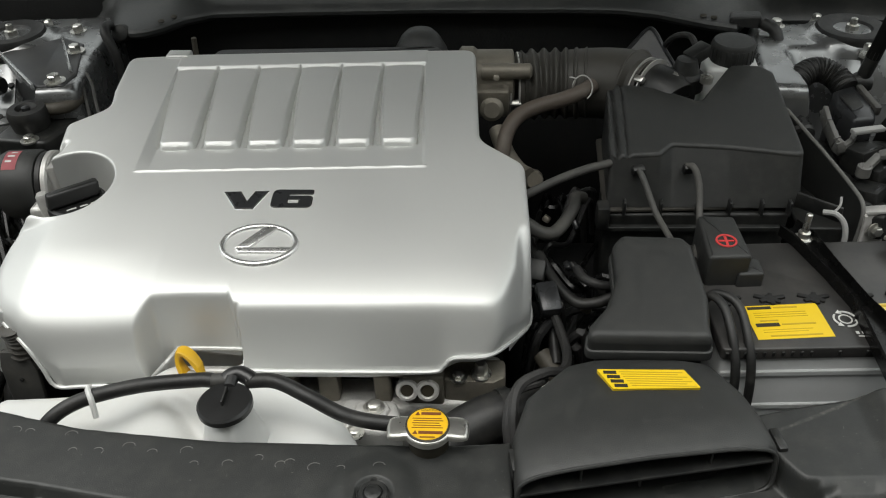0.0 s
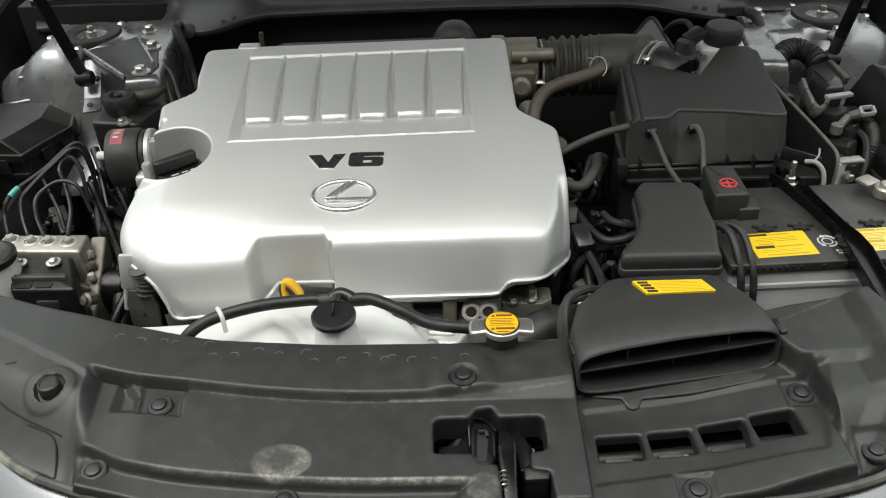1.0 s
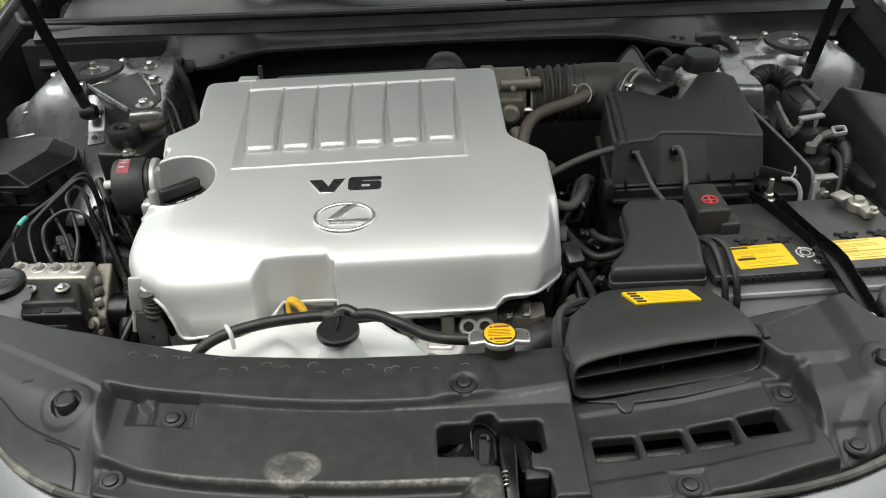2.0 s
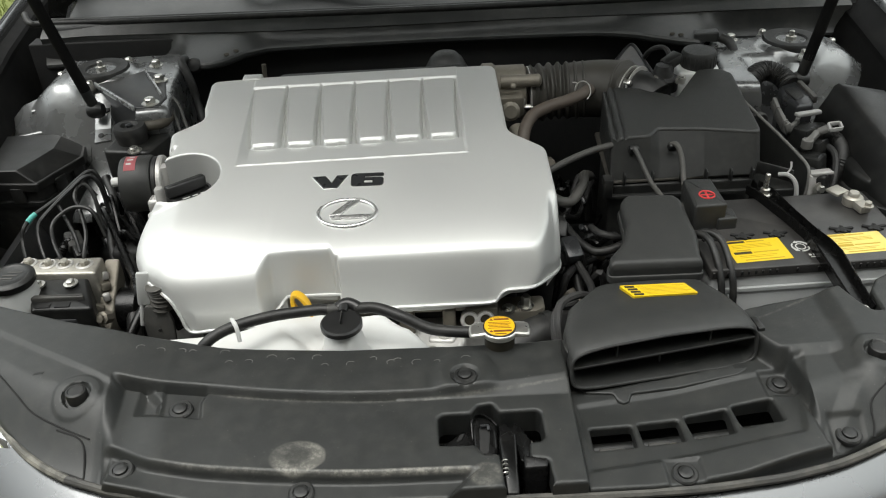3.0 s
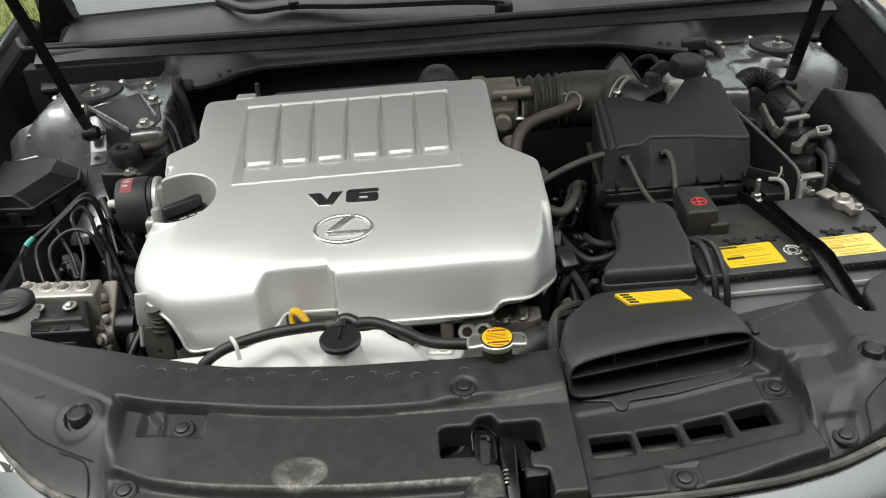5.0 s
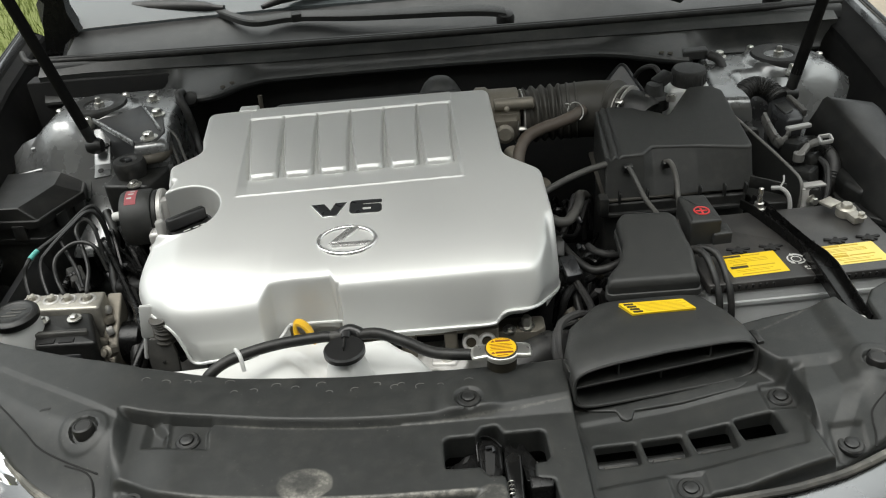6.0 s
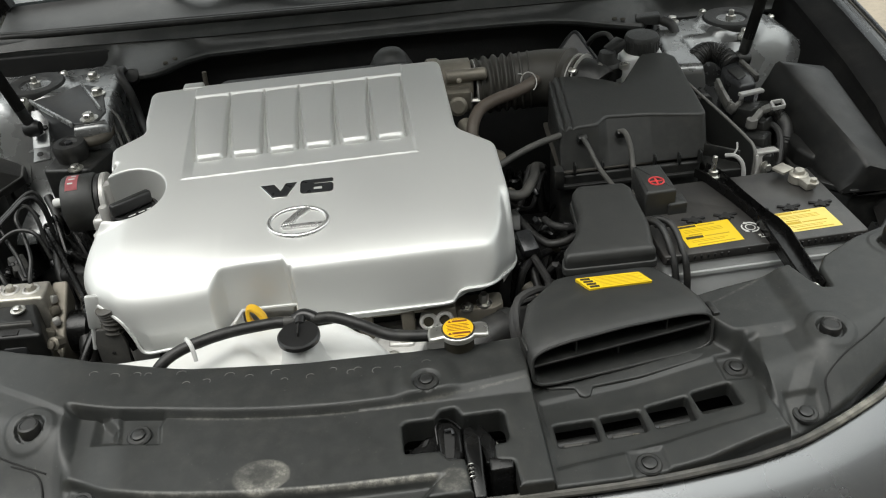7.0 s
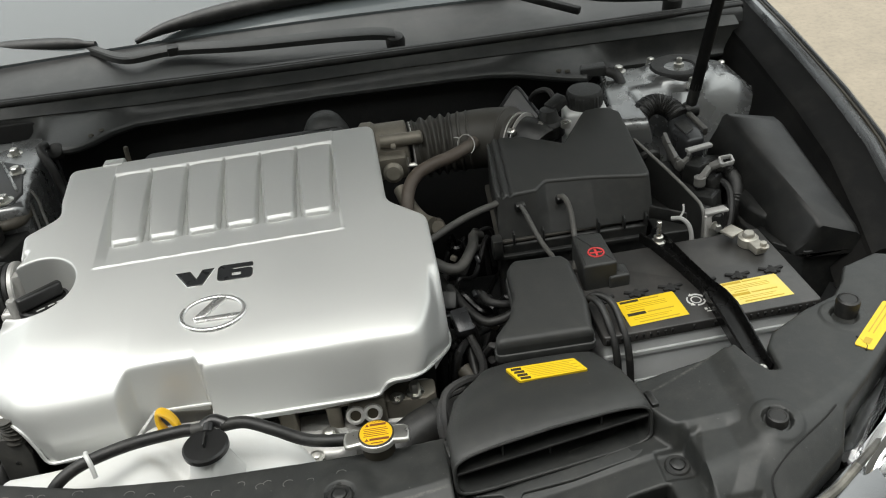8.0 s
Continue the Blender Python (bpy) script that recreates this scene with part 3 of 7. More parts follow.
part("dashboard", slab([(-0.72, 1.45), (0.72, 1.45), (0.72, 2.3), (-0.72, 2.3)], 0.55, lambda x, y: 0.86 + 0.02 * math.sin(5 * x), 0.02), DARK, car, "dark dashboard top behind the glass")
part("cabin_wall", slab([(-0.72, 2.28), (0.72, 2.28), (0.72, 2.36), (-0.72, 2.36)], 0.55, 1.36, 0.02), DARK, car)
for s in (-1, 1):
    rings = []
    for y, x, z in ((1.52, 0.775, 0.955), (1.65, 0.755, 1.03), (1.9, 0.73, 1.17), (2.32, 0.68, 1.39)):
        rings.append([(s * (x + a), y, z + b) for a, b in ((-0.035, 0.0), (-0.02, 0.018), (0.02, 0.015), (0.045, -0.02), (0.05, -0.20), (-0.02, -0.20))])
    part("windscreen_pillar", loft(rings), PAINT, car)


def cowl_front(x):
    """The front lip of the cowl in plan: it comes forward beside each strut tower."""
    return float(np.interp(x, [-0.72, -0.58, -0.53, -0.46, -0.434, -0.40, -0.375, -0.347, -0.31, -0.2, 0.0, 0.20, 0.28, 0.33, 0.395, 0.43, 0.455, 0.63, 0.72],
                           [1.190, 1.180, 1.170, 1.152, 1.122, 1.114, 1.128, 1.163, 1.184, 1.190, 1.195, 1.193, 1.188, 1.172, 1.133, 1.118, 1.150, 1.172, 1.180]))


def cowl_crease(x):
    """The sharp fold above the lip."""
    return float(np.interp(x, [-0.72, -0.63, -0.45, -0.3, 0.0, 0.15, 0.4, 0.72], [1.213, 1.221, 1.214, 1.204, 1.208, 1.212, 1.207, 1.205]))


cowl = thing("cowl_panel", (0, 1.2, 0.87), "matt black plastic cowl panel below the windscreen", "cowl panel")
rings = []
for i in range(121):
    x = -0.715 + 1.430 * i / 120
    yl, yc = cowl_front(x), cowl_crease(x)
    side = float(smooth(0.435, 0.500, abs(x)))
    yl, zl = yl + (yc - 0.006 - yl) * side, 0.022 * side
    ys = 1.238 - 0.012 * math.cos(2.2 * x)
    wall = [(yc + 0.0015 + (yl + 0.004 - yc) * f + 0.003 * math.sin(3.14 * f), 0.8815 - (0.017 + zl) * f) for f in (0.0, 0.3, 0.6, 0.85)]
    rings.append([(x, y, z) for y, z in ((ys + 0.006, 0.898), (ys, 0.897), (yc + 0.002, 0.8852), (yc, 0.8838), *wall, (yl + 0.003, 0.8635 - zl), (yl, 0.860 - zl), (yl, 0.855 - zl), (yl + 0.004, 0.850 - zl), (yl + 0.03, 0.846 - zl), (1.250, 0.846 - zl))])
part("front_lip", loft(rings), COWLPL, cowl, "curved matt black lip over the dark gap", 24)
rings = []
for i in range(41):
    x = -0.70 + 1.43 * i / 40
    c = -0.05 * x * x
    prof = ((1.252, 0.860), (1.252, 0.890), (1.254, 0.896), (1.257, 0.900), (1.264, 0.902), (1.275, 0.888), (1.33, 0.885), (1.395, 0.900), (1.440, 0.918), (1.450, 0.910), (1.40, 0.88), (1.25, 0.85))
    rings.append([(x, y + c * (1 if y > 1.21 else 0.3), z) for y, z in prof])
part("grille_panel", loft(rings), COWLTOP, cowl, "dusty upper cowl panel")
part("rubber_seal", tube([(-0.752, 1.262, 0.915), (-0.735, 1.240, 0.904), *[(x, 1.244 - 0.012 * math.cos(2.2 * x), 0.902) for x in (-0.70, -0.5, -0.2, 0.0, 0.2, 0.5, 0.735)]], 0.0060, 10, 10), RUBBER, cowl, "black rubber hood seal")
part("seal_bead", tube([(x, 1.252 - 0.012 * math.cos(2.2 * x), 0.906) for x in (-0.71, -0.5, -0.2, 0.0, 0.2, 0.5, 0.735)], 0.0026, 8, 10), COWLTOP, cowl, "thin paler bead of the seal")
# black discs on the lip paint the shade of small slots
for hx in (0.389, 0.402, -0.372, -0.359):
    yy = cowl_front(hx)
    part("slot", lathe([(0.004, 0), (0.004, 0.0015), (0.003, 0.002)], pose(hx, yy + 0.012, 0.8665, 32, 0, 0) @ Matrix.Diagonal((1.15, 0.8, 1, 1)), 14), INK, cowl, "dark pad standing for a small slot's shade")
# grommet and cable at the lip's end
part("cable_grommet", lathe([(0.012, -0.012), (0.014, 0.0), (0.011, 0.008), (0.006, 0.010)], pose(-0.425, 1.122, 0.858, 60, 0, 10), 18), RUBBER, cowl)
part("end_loop", tube([(0.462, 1.118, 0.868), (0.475, 1.105, 0.862), (0.48, 1.09, 0.84), (0.478, 1.08, 0.80)], 0.008, 10, 6), RUBBER, cowl)
part("tab", slab(rounded([(0.42, 1.128), (0.46, 1.118), (0.462, 1.14), (0.425, 1.15)], 0.004), 0.86, lambda x, y: 0.872 + 0.12 * (x - 0.42), 0.003), MATTE, cowl)

# wipers
wiper = thing("windscreen_wiper", (0.133, 1.287, 0.90), "black windscreen wiper resting on the glass", "wiper", "windscreen wipers")
part("pivot_cap", lathe([(0.016, -0.02), (0.017, 0.004), (0.014, 0.012), (0.005, 0.015)], pose(0.133, 1.287, 0.903, 15, 0, 0), 18), RUBBER, wiper)
AP = [((0.133, 1.290, 0.914), 0.024), ((0.100, 1.304, 0.916), 0.026), ((0.030, 1.318, 0.916), 0.024), ((-0.136, 1.340, 0.914), 0.022), ((-0.262, 1.366, 0.914), 0.022), ((-0.345, 1.352, 0.914), 0.018), ((-0.425, 1.420, 0.918), 0.013), ((-0.500, 1.470, 0.924), 0.011)]
rows_a = []
for p in curve_points([p for p, w in AP], 6):
    w = float(np.interp(-p[0], [-q[0] for q, _ in AP], [w for _, w in AP])) * 0.62
    rows_a.append([(p[0], p[1] - w, p[2] - 0.006), (p[0], p[1] - w, p[2] + 0.003), (p[0], p[1] - w * 0.7, p[2] + 0.006), (p[0], p[1] + w * 0.6, p[2] + 0.009), (p[0], p[1] + w, p[2] + 0.006), (p[0], p[1] + w, p[2] - 0.006)])
armb = loft(rows_a)
part("arm", armb, MATTE, wiper, "flat pressed arm", 30)
part("arm_clip", block((0.020, 0.024, 0.016), pose(-0.262, 1.362, 0.915, 0, 0, 10), 0.003), RUBBER, wiper)
bl = tube([(-0.66, 1.452, 0.934), (-0.56, 1.440, 0.932), (-0.47, 1.428, 0.930), (-0.41, 1.418, 0.926)], 0.013, 12, 6, None, lambda q: 0.5 + 1.0 * math.sin(math.pi * min(1.0, q + 0.12)) ** 0.5 * 0.6)
part("blade", bl, RUBBER, wiper)
wiper = thing("windscreen_wiper", (0.62, 1.285, 0.91), "black windscreen wiper resting on the glass", "wiper", "windscreen wipers")
part("pivot_cap", lathe([(0.016, -0.02), (0.017, 0.004), (0.014, 0.012), (0.005, 0.015)], pose(0.62, 1.27, 0.912, 15, 0, 0), 18), RUBBER, wiper)
part("arm", tube([(0.62, 1.27, 0.925), (0.50, 1.30, 0.93), (0.40, 1.36, 0.945), (0.25, 1.42, 0.962)], 0.008, 8, 4), BLACK, wiper)
bl = tube([(-0.330, 1.390, 0.930), (-0.270, 1.422, 0.940), (-0.15, 1.448, 0.948), (0.0, 1.460, 0.954), (0.20, 1.462, 0.958), (0.32, 1.458, 0.958)], 0.0155, 12, 8, None, lambda q: 0.30 + 0.70 * min(1.0, q / 0.35) if q < 0.95 else 0.5)
beam((0.30, 1.462, 0.958), (0.36, 1.36, 0.935), 0.012, 0.014, 0.004, bl)
beam((0.36, 1.36, 0.935), (0.46, 1.285, 0.915), 0.014, 0.014, 0.004, bl)
part("blade", bl, RUBBER, wiper)

# ---- strut towers of grey painted sheet metal ----
for s in (-1, 1):
    tower = thing("strut_tower", (s * 0.575, 1.08, 0.80), "grey painted sheet-metal strut tower with bolts", "strut tower", "strut towers")
    outl = rounded([(s * 0.425, 0.955), (s * 0.50, 0.945), (s * 0.60, 0.93), (s * 0.73, 0.95), (s * 0.74, 1.16 - 0.02 * s), (s * 0.455, 1.180 - 0.02 * s), (s * 0.44, 1.06)], 0.02)
    if area2(outl) < 0:
        outl = outl[::-1]

    def tower_z(x, y, d, s=s):
        u = s * x
        z = 0.862 + np.zeros_like(x)
        r = np.hypot(u - 0.578, y - 1.112)
        z = z - 0.007 * smooth(0.048, 0.062, r)
        z = z - 0.140 * smooth(1.080, 0.970, y) * smooth(0.475, 0.500, u)
        z = z - 0.065 * smooth(0.64, 0.74, u)
        z = z - 0.030 * smooth(0.985, 0.93, y) * smooth(0.515, 0.54, u)
        return z - 0.012 + 0.012 * np.sqrt(np.clip(1 - (1 - np.clip(d / 0.012, 0, 1)) ** 2, 0, 1))

    part("tower_top", relief(outl, tower_z, 0.004, lambda x, y: 0.70), APRON, tower)
    part("strut_mount", lathe([(0.047, 0.845), (0.047, 0.861), (0.044, 0.866), (0.038, 0.867), (0.026, 0.865), (0.021, 0.859), (0.010, 0.858)], pose(s * 0.578, 1.112, 0.0), 40), RUBBER, tower, "black rubber strut mount")
    part("centre_nut", lathe([(0.015, 0.857), (0.015, 0.860), (0.009, 0.861), (0.0085, 0.868), (0.005, 0.869), (0.0045, 0.876), (0.003, 0.877)], pose(s * 0.578, 1.112, 0.0), 8), STEEL, tower)
    for bx, by in ((0.660, 1.138), (0.548, 1.162), (0.580, 1.056)):
        lz = 0.838 - (0.012 if bx > 0.63 else 0) + (0.0 if by > 1.06 else 0.002)
        part("stud", lathe([(0.009, 0), (0.009, 0.006), (0.0065, 0.009), (0.0065, 0.016), (0.004, 0.018)], pose(s * bx, by, lz + 0.007), 6), STEEL, tower)
    # pressed side of the apron, reaching down towards the front
    rings = []
    for y, z in ((0.970, 0.64), (0.995, 0.730), (1.028, 0.782), (1.056, 0.815), (1.078, 0.840)):
        rings.append([(s * x, y, zz) for x, zz in ((0.545, z - 0.10), (0.550, z - 0.03), (0.558, z - 0.010), (0.575, z - 0.001), (0.61, z), (0.650, z - 0.002), (0.680, z - 0.010), (0.71, z - 0.022), (0.735, z - 0.045), (0.750, z - 0.12))])
    part("apron", loft(rings, cap=True), APRON, tower, "shiny grey pressed apron")
    for y, z, x0, x1 in ((1.062, 0.822, 0.585, 0.690), (1.034, 0.789, 0.600, 0.715)):
        part("pressed_bead", tube([(s * (x0 + (x1 - x0) * f), y + 0.010 * math.sin(3.1 * f) * (1 - f), z - 0.010 * f * f) for f in (0, 0.25, 0.5, 0.75, 1.0)], 0.0042, 10, 5), APRON, tower)
    seam = beam((s * 0.592, 1.075, 0.8405), (s * 0.600, 1.000, 0.745), 0.020, 0.004, 0.0015, up=(0, -0.6, 0.8))
    part("weld_flange", seam, APRON, tower, "spot-welded flange of the apron")
    fl = beam((s * 0.558, 1.049, 0.846), (s * 0.551, 0.994, 0.806), 0.026, 0.0035, 0.0012, up=(0, -0.4, 1))
    beam((s * 0.551, 0.996, 0.806), (s * 0.540, 0.956, 0.803), 0.025, 0.0035, 0.0012, fl)
    # near-black discs for the bracket's holes, their shade put into the colour
    for hy, hz in ((1.02, 0.827), (0.972, 0.8055)):
        part("hole_disc", lathe([(0.0045, 0.0), (0.0045, 0.0015), (0.002, 0.0022)], pose(s * 0.547, hy, hz + 0.001, 18, 0, 0), 12), DARK, tower)
    part("strut_bracket", fl, APRON, tower, "bright bent bracket under the gas strut")
for n_at, n_r in (((-0.494, 1.138, 0.856), 0.0075), ((-0.468, 1.065, 0.8575), 0.008), ((-0.457, 0.973, 0.8575), 0.0085), ((0.487, 1.140, 0.856), 0.0075)):
    bt = thing("bolt", n_at, "zinc-plated hexagon bolt on the strut tower", "bolt", "tower bolts")
    bolt(bt, "bolt_head", n_at, n_r, 0.009)

gus = thing("tower_gusset", (-0.50, 1.01, 0.83), "dark triangular gusset with bright folded edges", "gusset")
part("plate", slab(rounded([(-0.571, 1.060), (-0.476, 0.958), (-0.442, 0.962), (-0.438, 0.995), (-0.466, 1.09), (-0.505, 1.112)], 0.006), 0.74, 0.8575, 0.003), DKPAINT, gus)
# folds of the same sheet in a pale colour that carries their highlight
part("folded_edge", beam((-0.573, 1.060, 0.857), (-0.478, 0.956, 0.857), 0.0045, 0.009, 0.002), BRIGHTEDGE, gus)
part("folded_edge", beam((-0.503, 1.106, 0.859), (-0.446, 0.998, 0.859), 0.004, 0.008, 0.002), BRIGHTEDGE, gus)
part("rubber_edge", tube([(-0.490, 0.953, 0.832), (-0.465, 0.945, 0.832), (-0.440, 0.953, 0.832), (-0.432, 0.98, 0.832)], 0.008, 10, 5), TAN, gus)

# ---- engine under its cover ----
engine = thing("engine", (-0.12, 0.8, 0.26), "dusty cast aluminium engine below the silver cover", "engine")
# block far darker than its castings: shade under the cover is in its colour
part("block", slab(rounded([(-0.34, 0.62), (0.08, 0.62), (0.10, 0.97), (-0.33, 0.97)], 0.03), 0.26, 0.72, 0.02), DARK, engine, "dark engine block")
cast = slab(rounded([(-0.11, 0.578), (-0.02, 0.57), (0.02, 0.585), (0.105, 0.592), (0.11, 0.66), (-0.11, 0.66)], 0.01), 0.60, 0.695, 0.008)
slab(rounded([(-0.060, 0.545), (0.000, 0.540), (0.012, 0.562), (0.006, 0.582), (-0.045, 0.585)], 0.010), 0.62, 0.708, 0.006, 3, cast)
slab(rounded([(-0.036, 0.556), (-0.004, 0.553), (0.002, 0.568), (-0.004, 0.578), (-0.032, 0.578)], 0.006), 0.70, 0.712, 0.004, 3, cast)
part("front_casting", cast, CASTAL, engine, "light cast aluminium housing")
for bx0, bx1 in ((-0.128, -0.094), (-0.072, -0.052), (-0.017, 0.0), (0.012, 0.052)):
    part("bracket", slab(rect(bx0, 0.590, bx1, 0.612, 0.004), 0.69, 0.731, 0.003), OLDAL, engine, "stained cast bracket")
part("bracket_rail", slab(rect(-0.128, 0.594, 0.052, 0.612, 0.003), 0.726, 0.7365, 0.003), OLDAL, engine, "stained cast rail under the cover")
for cx in (0.0165, 0.0365):
    part("boss", lathe([(0.0105, -0.014), (0.0115, 0.004), (0.0105, 0.0065), (0.0075, 0.0070), (0.0066, 0.0060), (0.0064, -0.010)], pose(cx, 0.589, 0.716, 68, 0, 0), 22), CASTAL, engine, "round cast boss with a dark bore")
    # black disc closes the bore and stands for the shade inside
    part("bore", lathe([(0.0062, 0.0045), (0.0062, 0.0052), (0.002, 0.0052)], pose(cx, 0.589, 0.716, 68, 0, 0), 18), INK, engine)
bolt(engine, "rail_bolt", (-0.0563, 0.5915, 0.737), 0.0050, 0.004)
brk = bmesh.new()
slab(rounded([(0.05, 0.595), (0.10, 0.592), (0.112, 0.60), (0.112, 0.625), (0.05, 0.625)], 0.006), 0.69, 0.722, 0.003, 2, brk)
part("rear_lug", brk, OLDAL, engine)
part("dipstick_plate", slab(rect(-0.215, 0.592, -0.150, 0.602, 0.003), 0.70, lambda x, y: 0.738 - 0.2 * abs(x + 0.18), 0.004), CASTAL, engine, "bright plate behind the dipstick")
bolt(engine, "cover_bolt", (0.088, 0.603, 0.724), 0.0065, 0.014)
bolt(engine, "boss_bolt", (0.066, 0.600, 0.722), 0.0055, 0.005)
bolt(engine, "casting_bolt", (-0.0143, 0.567, 0.713), 0.0065, 0.006)
bolt(engine, "casting_bolt", (-0.030, 0.540, 0.708), 0.006, 0.005)
bolt(engine, "lug_bolt", (-0.098, 0.575, 0.70), 0.006, 0.012)
part("valve_cover", slab(rounded([(-0.405, 0.70), (-0.31, 0.69), (-0.30, 0.83), (-0.395, 0.84)], 0.015), 0.60, 0.782, 0.008), CASTAL, engine, "bright rocker cover around the oil filler")
filler = lathe([(0.020, 0.78), (0.020, 0.80), (0.018, 0.80)], pose(-0.352, 0.764, 0), 24)
part("filler_neck", filler, CASTAL, engine)
part("front_case", slab(rounded([(-0.240, 0.616), (-0.130, 0.616), (-0.128, 0.635), (-0.242, 0.635)], 0.004), 0.62, 0.750, 0.004), CASTAL, engine, "dull metal casing behind the dipstick")
side = lathe([(0.009, 0.76), (0.009, 0.828), (0.0075, 0.832)], pose(-0.401, 0.812, 0), 14)
lathe([(0.007, 0.76), (0.007, 0.815), (0.005, 0.818)], pose(-0.40, 0.775, 0), 12, side)
lathe([(0.009, 0.76), (0.009, 0.80), (0.006, 0.803)], pose(-0.398, 0.735, 0), 12, side)
part("side_fitting", side, CASTAL, engine)
plen = slab(rounded([(-0.28, 1.0), (0.02, 1.02), (0.04, 1.06), (-0.27, 1.06)], 0.02), 0.70, lambda x, y: 0.864 + 0.01 * (x + 0.28), 0.012)
part("plenum", plen, BLACK, engine, "black intake plenum behind the cover")
part("plenum_dome", lathe([(0.040, 0.83), (0.036, 0.850), (0.026, 0.868), (0.018, 0.876), (0.007, 0.879)], pose(0.002, 1.08, 0.0), 24), MATTE, engine, "rounded black dome of the plenum")
part("hook", tube([(-0.285, 1.02, 0.85), (-0.285, 1.022, 0.875), (-0.284, 1.022, 0.893)], 0.0035, 8, 4), TAN, engine)

oil = thing("oil_filler_cap", (-0.356, 0.766, 0.80), "black plastic oil filler cap with raised grip and white print", "oil cap")
part("base", lathe([(0.027, 0.788), (0.0315, 0.796), (0.0320, 0.811), (0.0305, 0.815), (0.0270, 0.816), (0.0255, 0.8135), (0.010, 0.8135)], pose(-0.356, 0.766, 0), 36), BLACKGLOSS, oil)
gm = pose(-0.3600, 0.7705, 0.822, -10, 0, 38)
grip = block((0.056, 0.014, 0.016), gm, 0.0035, None, 3)
for vert in grip.verts:
    if vert.co.z < 0.824:
        vert.co.y -= 0.004
part("grip", grip, BLACKGLOSS, oil)
pr = bmesh.new()
for k, w in ((-0.009, 0.010), (0.004, 0.008), (0.014, 0.006)):
    patch(rect(k - w / 2, -0.0012, k + w / 2, 0.0012), 0.0, pr, pose(-0.3490, 0.7560, 0.8140, 0, 0, 34))
part("print", pr, WHITEINK, oil, "small white print")

# silver engine cover
arc = []
for k in range(61):
    a = radians(-112 + (112 + 128) * k / 60)
    arc.append((-0.361 + 0.052 * math.cos(a), 0.764 + 0.050 * math.sin(a)))
COVER = rounded([(-0.362, 1.0), (0.077, 1.012), (0.084, 0.838), (0.133, 0.80), (0.138, 0.655), (0.099, 0.588), (-0.02, 0.583), (-0.318, 0.578), (-0.345, 0.586), (-0.385, 0.615), (-0.402, 0.645), (-0.396, 0.708)],
                [0.014, 0.014, 0.03, 0.02, 0.03, 0.03, 0, 0.012, 0.03, 0.03, 0.05, 0.008]) + arc + rounded([(-0.391, 0.812), (-0.399, 0.868), (-0.356, 0.897), (-0.362, 0.93)], [0.004, 0.012, 0.02, 0.0])


def cover_top(x, y):
    return 0.715 + 0.165 * y - 0.05 * np.clip(np.abs(x + 0.13) - 0.16, 0, 1) ** 2 * 6


